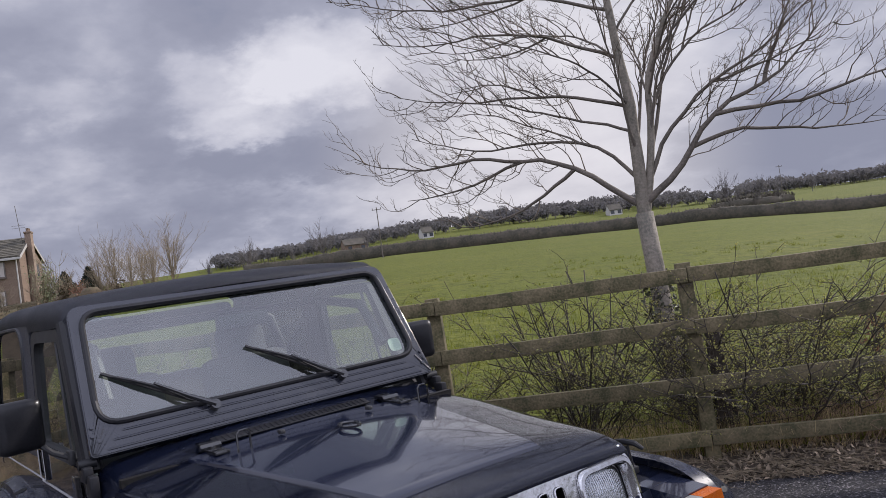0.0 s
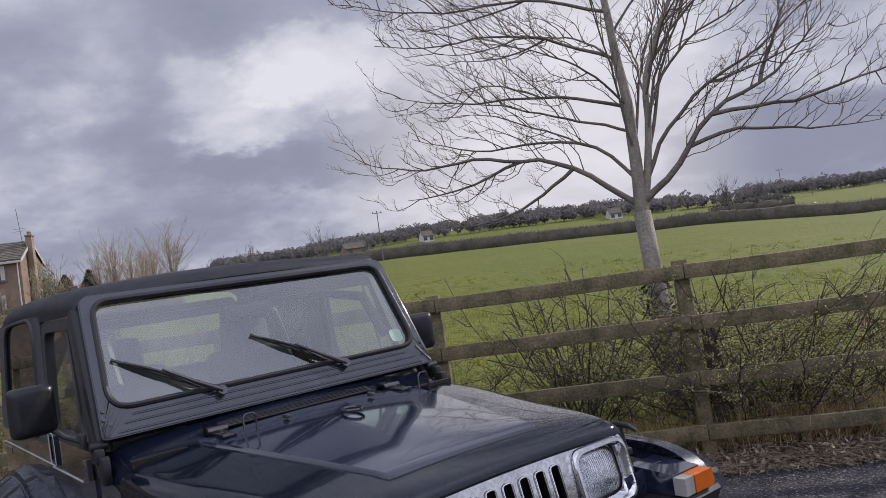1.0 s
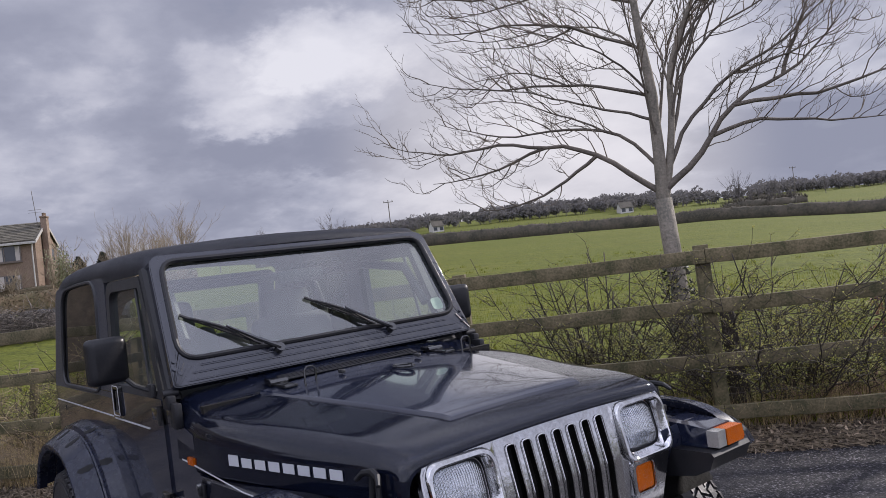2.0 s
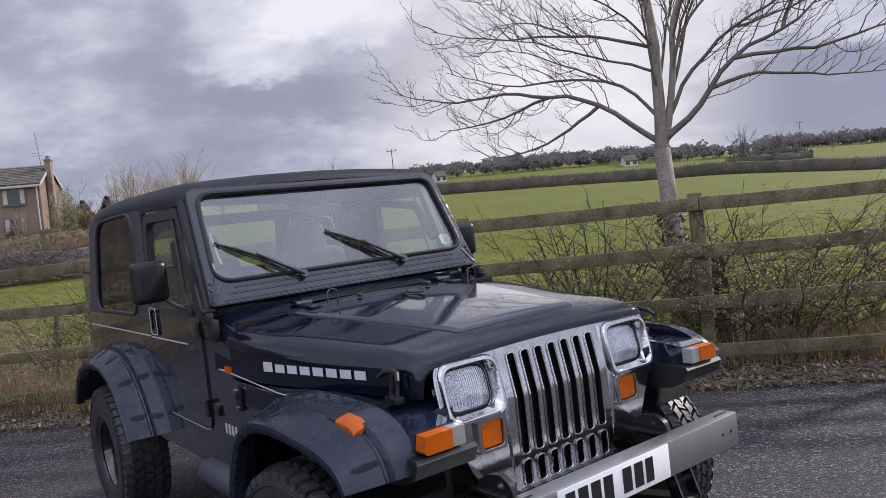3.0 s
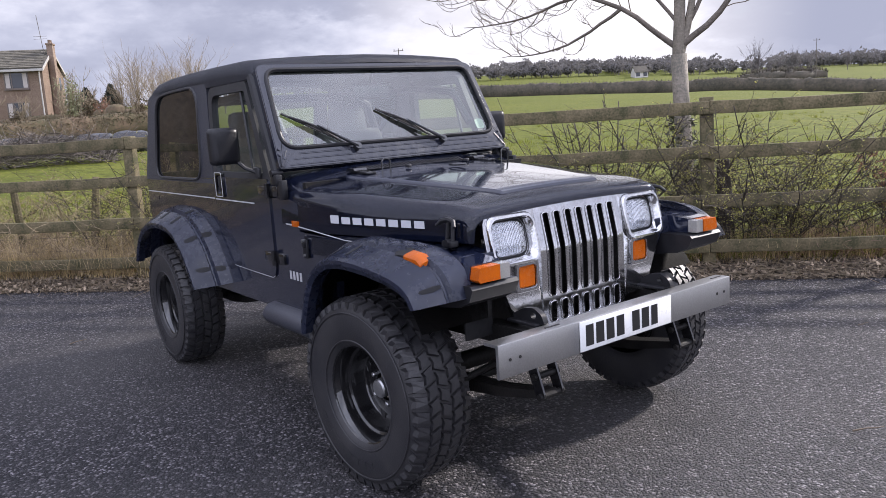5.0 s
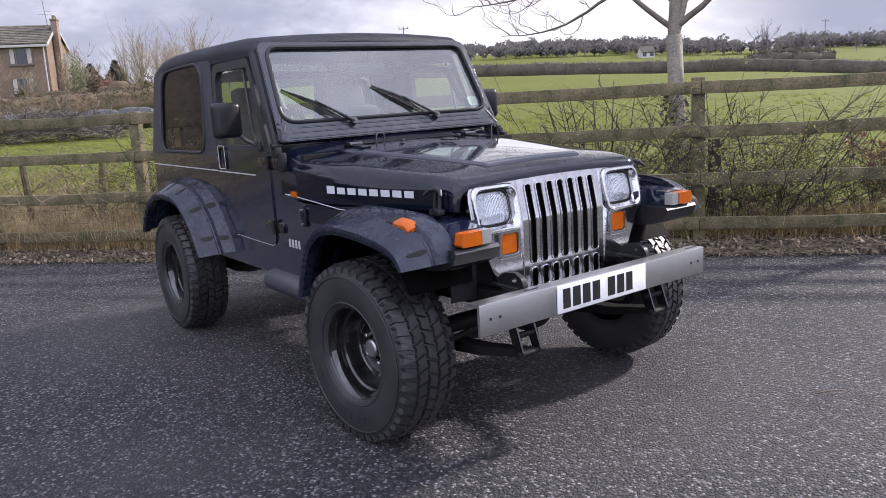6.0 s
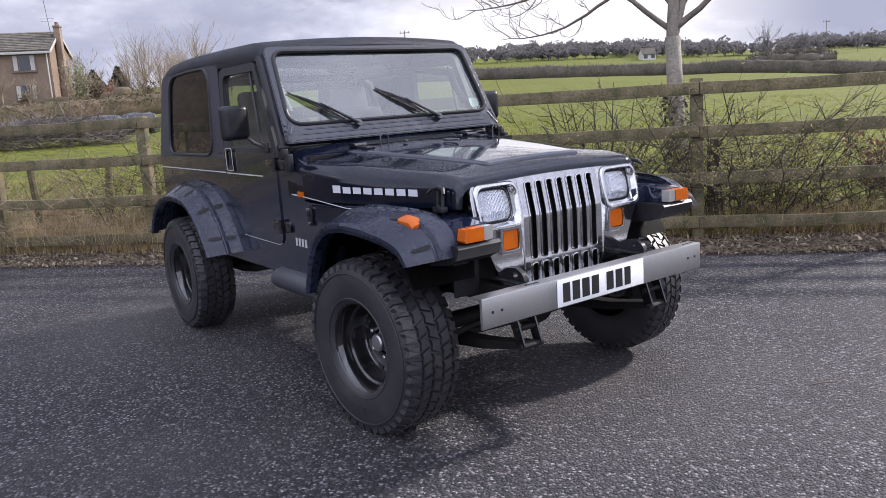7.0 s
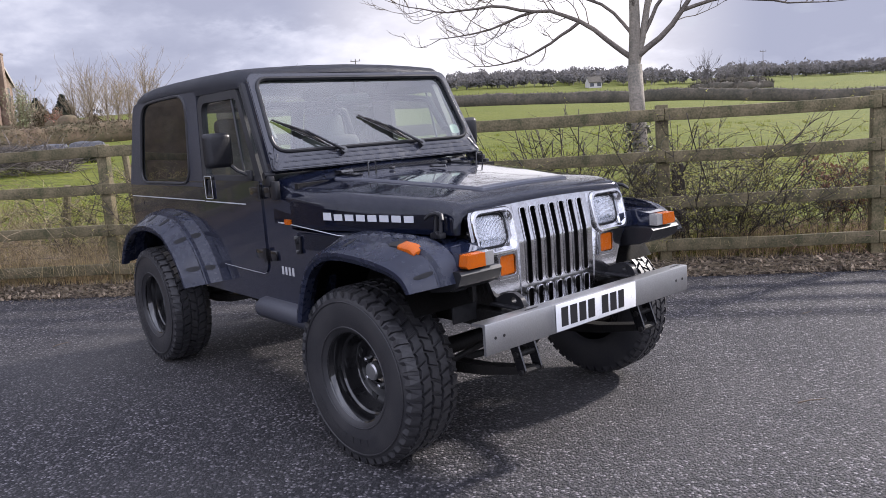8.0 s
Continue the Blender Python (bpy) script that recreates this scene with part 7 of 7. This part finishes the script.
def build_far():
    hedge_band("field_hedge", [far(95 + a, 140) for a in range(0, 62)], 1.95, 2.0, 1, "dark trimmed hedge along the far edge of the pasture", M["far_hedge"], 0.22, 2600, 0.6, 0.6, 9000)
    rnd = random.Random(21)
    meshes = [bare_crown(70 + k, h, sp, 17, 0.055).mesh("far_tree", M["far_twig"]) for k, (h, sp) in enumerate(((9, 0.9), (7.5, 1.0), (11, 0.8), (6, 1.1)))]
    near = [bare_crown(80 + k, h, 1.15, 34, 0.026).mesh("near_tree", M["dry_twig"]) for k, h in enumerate((8.5, 7.5))]
    # woodland on the hill, past counting: one object of many woolly leafless crowns
    wood = Sticks()
    for k in range(1900):
        az = rnd.uniform(100, 158)
        near_edge = 288 + 42 * smooth((122 - az) / 6)
        r = rnd.uniform(near_edge, 425)
        clear = noise.noise(Vector((az * 0.16, r * 0.012, 4)))
        if clear > 0.12 and r > near_edge + 14:
            continue
        p, h = far(az, r), rnd.uniform(3.0, 5.8) * (1.25 if rnd.random() < 0.12 else 1.0)
        wood.add([p, p + Vector((0, 0, h * 0.6))], 0.16, 0.08, 3)
        for q in range(80):
            d = rnd_dir(rnd)
            c = p + Vector((d.x * h * 0.36, d.y * h * 0.36, h * (0.56 + 0.40 * d.z * rnd.random() ** 0.4)))
            wood.leaf(c, rnd.uniform(0.35, 0.85), rnd)
    tagged(wood.object("hill_wood", M["far_crown_haze"], label="leafless wood covering the far hill, greyed for haze", kind="stuff"), category="wood")
    hedge_band("copse", [far(117.3 + 0.25 * a, 252 + 3 * math.sin(a)) for a in range(0, 18)], 2.0, 6, 15, "dark clump of leafless trees by the far field", M["far_hedge"], 0.7, 3500, 0.8, 1.4)
    # single trees
    for az, r, k, sc in ((150.2, 150, 0, 0.95), (155.6, 170, 3, 1.25), (158.5, 190, 1, 0.8), (120.9, 260, 2, 1.0), (133.5, 300, 0, 0.7), (147.0, 250, 1, 0.9), (152.5, 230, 1, 0.8), (115.5, 300, 1, 0.8), (118.6, 290, 2, 0.75), (117.6, 250, 1, 0.75), (118.3, 255, 3, 0.8), (119.0, 248, 0, 0.62), (119.6, 256, 1, 0.7), (120.2, 250, 3, 0.85), (121.3, 254, 0, 0.6),
                         (164.2, 62, 0, 0.62), (163.2, 66, 2, 0.52), (161.8, 64, 1, 0.62), (160.6, 70, 3, 0.8), (165.2, 68, 3, 0.62), (162.5, 75, 0, 0.6)):
        ob = empty("far_tree", label="leafless rounded tree beyond the pasture" if r > 100 else "leafless garden tree with fine pale branches", category="tree")
        c = new("crown", meshes[k] if r > 100 else near[k % 2])
        c.parent = ob
        ob.matrix_basis = Matrix.Translation(far(az, r)) @ pose(0, 0, 0, 0, 0, rnd.uniform(0, 360)) @ Matrix.Diagonal((sc, sc, sc, 1))
    pole_at("telegraph_pole", far(117.35, 200), 15.8, "grey wooden telegraph pole with a crossarm")
    pole_at("telegraph_pole", far(145.9, 120), 13.2, "tall grey wooden telegraph pole beyond the field")
    # small far houses
    for az, r, w, h, wall in ((128.7, 279, 4.4, 2.0, "whitewash"), (142.6, 276, 4, 2.2, "whitewash"), (148.0, 260, 8, 2.6, "brick")):
        ob = empty("far_farmhouse", label="small distant farmhouse with a slate roof", category="house")
        for nm, bmx, mt in house_shell(w, 6.0, h, 1.9, wall):
            part(nm, bmx, mt, ob)
        for k in (-0.28, 0.28):
            bm = B()
            box(bm, (w * k, -3.03, h * 0.55), (1.3, 0.08, 1.2))
            part("window", bm, M["pane_dark"], ob)
        ob.matrix_basis = Matrix.Translation(far(az, r) - Vector((0, 0, 0.3))) @ pose(0, 0, 0, 0, 0, az - 90 + 15)


def house_shell(w, d, h, rise, wall):
    """Walls with gables, and a roof with overhanging eaves, centred."""
    bm = B()
    prof = [(-d / 2, 0), (d / 2, 0), (d / 2, h), (0, h + rise), (-d / 2, h)]
    loft(bm, [[(x, y, z) for y, z in prof] for x in (-w / 2, w / 2)])
    roof = B()
    k, t = 0.35, 0.16
    sl = rise / (d / 2)
    prof = [(-d / 2 - k, h - k * sl), (0, h + rise), (d / 2 + k, h - k * sl), (d / 2 + k, h - k * sl + t), (0, h + rise + t), (-d / 2 - k, h - k * sl + t)]
    loft(roof, [[(x, y, z) for y, z in prof] for x in (-w / 2 - 0.15, w / 2 + 0.15)])
    return [("wall", bm, M[wall]), ("roof", roof, M["slate"])]


M["whitewash"] = mat("pale_whitewash", (0.48, 0.46, 0.43), 0.9, dark=(0.45, 0.43, 0.40), patch=0.6)
M["slate"] = mat("grey_roof_tiles", (0.085, 0.072, 0.055), 0.9, dark=(0.045, 0.042, 0.032), patch=0.8, grain=9, amount=1.0, bump=0.5, bump_scale=6)
M["tile"] = mat("mossy_roof_tile", (0.105, 0.092, 0.070), 0.9, dark=(0.058, 0.054, 0.040), patch=1.2, grain=9, amount=1.0, obvary=0.35)
M["pane_dark"] = mat("dark_window_glass", (0.03, 0.033, 0.038), 0.12, patch=1)
M["white_frame"] = mat("white_window_frame", (0.42, 0.40, 0.37), 0.5, dark=(0.30, 0.285, 0.26))
M["brown_frame"] = mat("brown_window_frame", (0.13, 0.10, 0.08), 0.5, dark=(0.08, 0.062, 0.05))
M["curtain"] = mat("pale_curtain", (0.42, 0.38, 0.35), 0.9, dark=(0.30, 0.27, 0.25))


def brick_material():
    m = mat("brown_brick", (0.20, 0.138, 0.098), 0.9, dark=(0.135, 0.09, 0.065), patch=0.7, grain=14, amount=0.9)
    nt = m.node_tree
    N, L = nt.nodes.new, nt.links.new
    b = nt.nodes["Principled BSDF"]
    src = b.inputs["Base Color"].links[0].from_socket
    br, co, mp, mx = N("ShaderNodeTexBrick"), N("ShaderNodeTexCoord"), N("ShaderNodeMapping"), N("ShaderNodeMix")
    mp.inputs["Rotation"].default_value = (radians(90), 0, 0)
    L(co.outputs["Object"], mp.inputs["Vector"])
    L(mp.outputs[0], br.inputs["Vector"])
    br.inputs["Scale"].default_value = 4.4
    br.inputs["Mortar Size"].default_value = 0.03
    br.inputs["Color1"].default_value, br.inputs["Color2"].default_value, br.inputs["Mortar"].default_value = (1, 1, 1, 1), (0.75, 0.72, 0.7, 1), (1.35, 1.5, 1.6, 1)
    mx.data_type, mx.blend_type = "RGBA", "MULTIPLY"
    mx.inputs["Factor"].default_value = 0.9
    L(src, mx.inputs["A"])
    L(br.outputs["Color"], mx.inputs["B"])
    L(mx.outputs["Result"], b.inputs["Base Color"])
    return m


M["brick"] = brick_material()


def build_house():
    """The neighbour's two-storey brick house, its right front corner at the bearing 169.8."""
    D = 75.0
    corner = far(169.82, D, 0)
    base = 1.365 + D * math.tan(radians(1.35))
    house = empty("brick_house", label="two-storey brown brick house with a tiled gable roof and tall chimney", category="house")
    w, d, h, rise = 13.0, 7.4, 5.05, 1.75
    house.matrix_basis = Matrix.Translation((corner.x, corner.y, base)) @ pose(0, 0, 0, 0, 0, 66.5) @ Matrix.Translation((-w / 2, d / 2, 0))
    for nm, bm, mt in house_shell(w, d, h, rise, "brick"):
        shell = part(nm, bm, mt, house)
    # courses of roof tiles on the side that is seen
    sl, run = math.atan2(rise, d / 2), math.hypot(rise, d / 2) + 0.38
    tile = B()
    box(tile, (0, 0, 0), (0.40, 0.36, 0.045), 0.0)
    tile_ob = part("roof_tile", tile, M["tile"], shell)
    spots_ = [(c, k) for c in range(11) for k in range(27)]
    for i, (c, k) in enumerate(spots_):
        ob = tile_ob if i == 0 else new("roof_tile", tile_ob.data)
        ob.parent = shell
        t = (c + 0.5) / 11 * run
        y, z = -d / 2 - 0.35 + t * math.cos(sl), h - 0.35 * rise / (d / 2) + t * math.sin(sl) + 0.17
        ob.matrix_basis = Matrix.Translation((w / 2 - 0.2 - (k + 0.5 * (c % 2)) * 0.41, y, z)) @ pose(0, 0, 0, math.degrees(sl) - 3.5, 0, 0)
    for y in (-d / 2 - 0.36, d / 2 + 0.36):
        bm = B()
        box(bm, (0, y, h - 0.20), (w + 0.3, 0.12, 0.20), 0.01)
        part("gutter", bm, M["white_frame"], house, "white gutter and fascia")
    for s in (-1, 1):
        bm = B()
        k = 0.36
        sl = rise / (d / 2)
        a, b = (s * (d / 2 + k), h - k * sl), (0, h + rise)
        loft(bm, [[(x, y, z) for x in (w / 2 + 0.15, w / 2 + 0.20) for z in ((zz - 0.10, zz + 0.14) if x < w / 2 + 0.17 else (zz + 0.14, zz - 0.10))] for y, zz in (a, b)])
        part("barge_board", bm, M["white_frame"], house)
    # windows on the front: x from the right corner
    for x0, x1, z0, z1 in ((-3.05, -1.15, 3.35, 4.75), (-3.1, -1.3, 0.75, 2.25), (-6.4, -4.4, 3.35, 4.75), (-9.6, -7.8, 3.35, 4.75), (-9.8, -7.8, 0.75, 2.25)):
        x0, x1 = x0 + w / 2, x1 + w / 2
        win = empty("window")
        win.parent = house
        bm = B()
        o, i = [(x0, z0), (x1, z0), (x1, z1), (x0, z1)], [(x0 + 0.08, z0 + 0.08), (x1 - 0.08, z0 + 0.08), (x1 - 0.08, z1 - 0.08), (x0 + 0.08, z1 - 0.08)]
        ring_plate(bm, o, i, lambda p: (p[0], -d / 2 - 0.04, p[1]), lambda p: (p[0], -d / 2 + 0.05, p[1]))
        box(bm, (lerp(x0, x1, 0.3), -d / 2 - 0.01, (z0 + z1) / 2), (0.06, 0.06, z1 - z0 - 0.1))
        part("frame", bm, M["brown_frame"], win)
        for q in (x0 + 0.28, x1 - 0.28):
            bm = B()
            box(bm, (q, -d / 2 - 0.026, (z0 + z1) / 2), (0.34, 0.012, z1 - z0 - 0.18))
            part("curtain", bm, M["curtain"], win)
        bm = B()
        box(bm, ((x0 + x1) / 2, -d / 2 - 0.012, (z0 + z1) / 2), (x1 - x0 - 0.1, 0.02, z1 - z0 - 0.1))
        part("pane", bm, M["pane_dark"], win)
        bm = B()
        box(bm, ((x0 + x1) / 2, -d / 2 - 0.06, z0 - 0.05), (x1 - x0 + 0.1, 0.14, 0.07))
        part("sill", bm, M["brown_frame"], win)
    bm = B()
    box(bm, (w / 2 - 2.2, -d / 2 - 0.05, 0.45), (1.8, 0.08, 0.5))
    part("panel", bm, M["white_frame"], house, "white panel under the window")
    # porch, gable window, downpipe, chimney
    bm = B()
    box(bm, (w / 2 - 5.6, -d / 2 - 0.9, 2.35), (2.2, 1.8, 0.16), 0.02)
    for x in (-6.6, -4.6):
        box(bm, (w / 2 + x, -d / 2 - 1.7, 1.1), (0.1, 0.1, 2.4))
    part("porch", bm, M["white_frame"], house, "flat white porch")
    bm = B()
    box(bm, (w / 2 + 0.02, 1.9, 4.0), (0.08, 1.0, 1.2))
    part("gable_window", bm, M["pane_dark"], house)
    bm = B()
    tube(bm, [(w / 2 - 0.25, -d / 2 - 0.06, h - 0.1), (w / 2 - 0.25, -d / 2 - 0.06, 0)], 0.06, 8)
    part("downpipe", bm, M["white_frame"], house)
    bm = B()
    box(bm, (w / 2 + 0.30, -1.0, 3.65), (0.50, 0.85, 7.3), 0.03)
    box(bm, (w / 2 + 0.30, -1.0, 7.25), (0.60, 0.95, 0.16), 0.03)
    box(bm, (w / 2 + 0.30, -1.0, 1.2), (0.55, 1.15, 2.4), 0.05)
    chim = part("chimney", bm, M["brick"], house, "tall brick chimney")
    for y in (-1.2, -0.8):
        bm = B()
        lathe(bm, [(0.14, 7.30), (0.12, 7.58), (0.14, 7.62)], 10, Matrix.Translation((w / 2 + 0.3, y, 0)))
        part("chimney_pot", bm, M["brick"], chim)
    bm = B()
    tube(bm, [(w / 2 - 0.2, -1.3, 6.4), (w / 2 - 0.45, -1.3, 9.7)], 0.026, 5)
    for k in range(2):
        tube(bm, [(w / 2 - 0.9, -1.25, 7.7 + 0.22 * k), (w / 2 + 0.2, -1.3, 7.72 + 0.22 * k)], 0.016, 4)
    part("aerial", bm, M["pole"], house, "thin television aerial")

    # garden in front of the house
    rnd = random.Random(31)
    def line(a0, r0, a1, r1, n, z0, z1):
        out = []
        for k in range(n + 1):
            t = k / n
            az, r = lerp(a0, a1, t), lerp(r0, r1, t)
            p = far(az, r, 0)
            p.z = 1.365 + r * math.tan(radians(lerp(z0, z1, t)))
            out.append(p)
        return out
    hedge_band("clipped_hedge", line(180, 50, 160, 58, 30, 0.2, 1.1), 1.15, 1.2, 6, "long clipped brown and green garden hedge", M["beech"], 0.14, 3000, 0.25, 0.4, 9000)
    hedge_band("clipped_hedge", line(172.5, 68, 165.2, 66, 14, 1.3, 1.7), 0.8, 1.0, 7, "low russet beech hedge before the house", M["beech"], 0.14, 1500, 0.25, 0.45, 3000)
    for az, r, h in ((166.5, 60, 1.05), (165.7, 58, 1.3), (164.9, 60, 1.0)):
        bm = B()
        p = far(az, r, 0)
        p.z = 1.365 + r * math.tan(radians(1.4))
        rows = [[(0.7 * k * (1 + 0.08 * noise.noise(Vector((q, z, az)))) * math.cos(0.524 * q), 0.7 * k * math.sin(0.524 * q), h * z) for q in range(12)] for z, k in ((-0.1, 0.95), (0.4, 1.0), (0.8, 0.92), (0.97, 0.6), (1.0, 0.1))]
        loft(bm, rows)
        ob = tagged(part("clipped_bush", bm, M["beech"], sharp=60), "rounded clipped brown garden bush", "bush")
        ob.matrix_basis = Matrix.Translation(p)
    # loose leafy garden shrubs
    for az, r, h, wide, key, label in ((168.55, 61, 3.5, 0.95, "cream_leaf", "loose pale green variegated shrub by the gable"), (167.2, 64, 2.0, 1.3, "beech", "bushy brown garden shrub"),
                                       (166.3, 60, 1.7, 1.2, "russet", "rounded russet garden shrub"), (164.2, 58, 1.6, 1.4, "beech", "bushy brown garden shrub"), (171.6, 64, 1.2, 1.0, "beech", "bushy brown garden shrub")):
        ob = empty("garden_shrub", label=label, category="shrub")
        st, lf = Sticks(), Sticks()
        for k in range(16):
            pts = limb_path(rnd, Vector((0, 0, -0.3)), rnd.uniform(0, 360), rnd.uniform(55, 88), 80, h * rnd.uniform(0.7, 1.05), 6, 9)
            st.add(pts, 0.04, 0.012, 4)
            for q in range(70):
                t = 0.25 + 0.75 * rnd.random()
                i = min(5, int(t * 6))
                lf.leaf(pts[i].lerp(pts[i + 1], t * 6 - i) + rnd_dir(rnd) * wide * 0.55 * rnd.random(), rnd.uniform(0.05, 0.12), rnd)
        st.object("branchwork", M["dry_twig"], ob)
        lf.object("foliage", M[key], ob)
        p = far(az, r, 0)
        p.z = 1.365 + r * math.tan(radians(1.5))
        ob.matrix_basis = Matrix.Translation(p)
    # dark conifers built of many short drooping sprays
    for az, r, h, w_ in ((165.85, 72, 3.1, 1.5), (167.4, 80, 3.2, 2.0)):
        ob = empty("conifer", label="dark green conical conifer in the garden", category="tree")
        st, trunk = Sticks(), Sticks()
        trunk.add([Vector((0, 0, -1)), Vector((0, 0, h))], 0.12, 0.02, 6)
        for k in range(1500):
            t = rnd.random() ** 0.8
            a, rr = rnd.uniform(0, 6.28), w_ * (1 - t) * rnd.uniform(0.3, 1.1) + 0.06
            st.leaf(Vector((rr * math.cos(a), rr * math.sin(a), h * (0.05 + 0.95 * t))), rnd.uniform(0.10, 0.24), rnd)
        trunk.object("trunk", M["bark"], ob)
        st.object("foliage", M["conifer"], ob)
        p = far(az, r, 0)
        p.z = 1.365 + r * math.tan(radians(1.5))
        ob.matrix_basis = Matrix.Translation(p)
    # thin pale garden trees
    kinds = [bare_crown(120 + k, 3.6, 0.55, 12, 0.022).mesh("birch", M["dry_twig"]) for k in range(3)]
    for k, (az, r, sc) in enumerate(((168.3, 62, 1.0), (167.8, 64, 1.25), (168.9, 60, 0.8), (170.9, 62, 0.75), (171.3, 60, 0.7), (172.9, 60, 0.9), (166.4, 66, 0.8), (167.1, 70, 0.95), (164.6, 56, 0.7))):
        ob = empty("garden_tree", label="slender pale leafless garden tree", category="tree")
        c = new("crown", kinds[k % 3])
        c.parent = ob
        p = far(az, r, 0)
        p.z = 1.365 + r * math.tan(radians(1.3))
        ob.matrix_basis = Matrix.Translation(p) @ pose(0, 0, 0, 0, 0, 70 * k) @ Matrix.Diagonal((sc, sc, sc, 1))


M["bale"] = mat("black_bale_wrap", (0.008, 0.008, 0.010), 0.22, dark=(0.02, 0.02, 0.024), patch=3, grain=9, amount=0.5, bump=1.0, bump_scale=6, coat=0.25)


def build_bales():
    """Round bales wrapped in black film, in a row on the field."""
    rnd = random.Random(17)
    for k in range(7):
        az, r = 164.9 + 2.3 * k, 31 + 0.5 * k + rnd.uniform(-0.4, 0.4)
        p = far(az, r, 0)
        p.z = 1.24 + r * math.tan(radians(-1.0))
        bm = B()
        rows = []
        for x, q in ((-0.60, 0.2), (-0.61, 0.75), (-0.56, 0.95), (-0.4, 1.0), (-0.15, 1.01), (0.15, 1.0), (0.4, 1.0), (0.56, 0.94), (0.61, 0.75), (0.60, 0.2)):
            rows.append([(x + rnd.uniform(-0.012, 0.012), 0.6 * q * math.cos(a) * (1 + rnd.uniform(-0.07, 0.06)), 0.57 + 0.57 * q * math.sin(a) * (1 + rnd.uniform(-0.09, 0.07))) for a in [0.3927 * j for j in range(16)]])
        loft(bm, rows)
        ob = tagged(part("wrapped_bale", bm, M["bale"], sharp=4), "round silage bale wrapped in shiny black film", "bale", group="row of wrapped bales")
        ob.matrix_basis = Matrix.Translation(p) @ pose(0, 0, 0, 0, 0, az - 90 + rnd.uniform(-15, 15))


def build_brush_pile():
    """Cut branches heaped in front of the bales."""
    rnd = random.Random(27)
    st = Sticks()
    for k in range(1500):
        az = rnd.uniform(165.8, 174.5)
        t = (az - 170) / 4.5
        p = far(az, 26 + rnd.gauss(0, 0.5))
        top = 1.0 * (1 - 0.55 * t * t) * (0.8 + 0.35 * noise.noise(Vector((az * 1.3, 0, 2))))
        p.z += top * rnd.random()
        st.add(limb_path(rnd, p, rnd.uniform(0, 360), rnd.uniform(-10, 60), rnd.uniform(-30, 50), rnd.uniform(0.3, 1.1), 4, 16), rnd.uniform(0.006, 0.014), 0.004, 3)
    tagged(st.object("brush_pile", M["pile"], label="long heap of cut grey-brown branches on the grass", kind="stuff"), category="brush")


M["pile"] = mat("cut_branches", (0.17, 0.145, 0.125), 0.85, dark=(0.05, 0.042, 0.036), patch=1.0, grain=12, amount=1.0, island=0.5)


def build_yard_bounds():
    """The far sides of the yard, seen only as reflections in glass and paint."""
    pts = [Vector((-6 + 15 * math.cos(a), -4 + 15 * math.sin(a), -0.05)) for a in [radians(196 + 2.2 * k) for k in range(44)]]
    hedge_band("yard_hedge", pts, 2.6, 1.6, 12, "tall dark hedge along the far side of the yard", M["far_hedge"], 0.2)
    ob = empty("stone_building", label="plain stone building with a slate roof and arched window", category="building")
    for nm, bm, mt in house_shell(12, 7, 3.6, 2.6, "stone"):
        part(nm, bm, mt, ob)
    bm = B()
    arch = [(-0.6, 1.0), (0.6, 1.0), (0.6, 2.6), (0.35, 3.1), (0.0, 3.4), (-0.35, 3.1), (-0.6, 2.6)]
    inner = [(-0.45, 1.15), (0.45, 1.15), (0.45, 2.55), (0.26, 2.95), (0.0, 3.2), (-0.26, 2.95), (-0.45, 2.55)]
    ring_plate(bm, arch, inner, lambda q: (q[0], -3.62, q[1]), lambda q: (q[0], -3.45, q[1]))
    part("window_frame", bm, M["white_frame"], ob, "white arched window frame")
    bm = B()
    bm.faces.new([bm.verts.new((x, -3.53, z)) for x, z in inner])
    part("pane", bm, M["pane_dark"], ob)
    ob.matrix_basis = Matrix.Translation((-17, -9.5, -0.03)) @ pose(0, 0, 0, 0, 0, 112)


M["stone"] = mat("brown_field_stone", (0.085, 0.066, 0.05), 0.9, dark=(0.045, 0.036, 0.03), patch=1.2, grain=9, amount=1.0, bump=0.8, bump_scale=6)
build_verge()
build_yard_bounds()
build_hedge()
build_tree()
build_far()
build_house()
build_bales()
build_brush_pile()
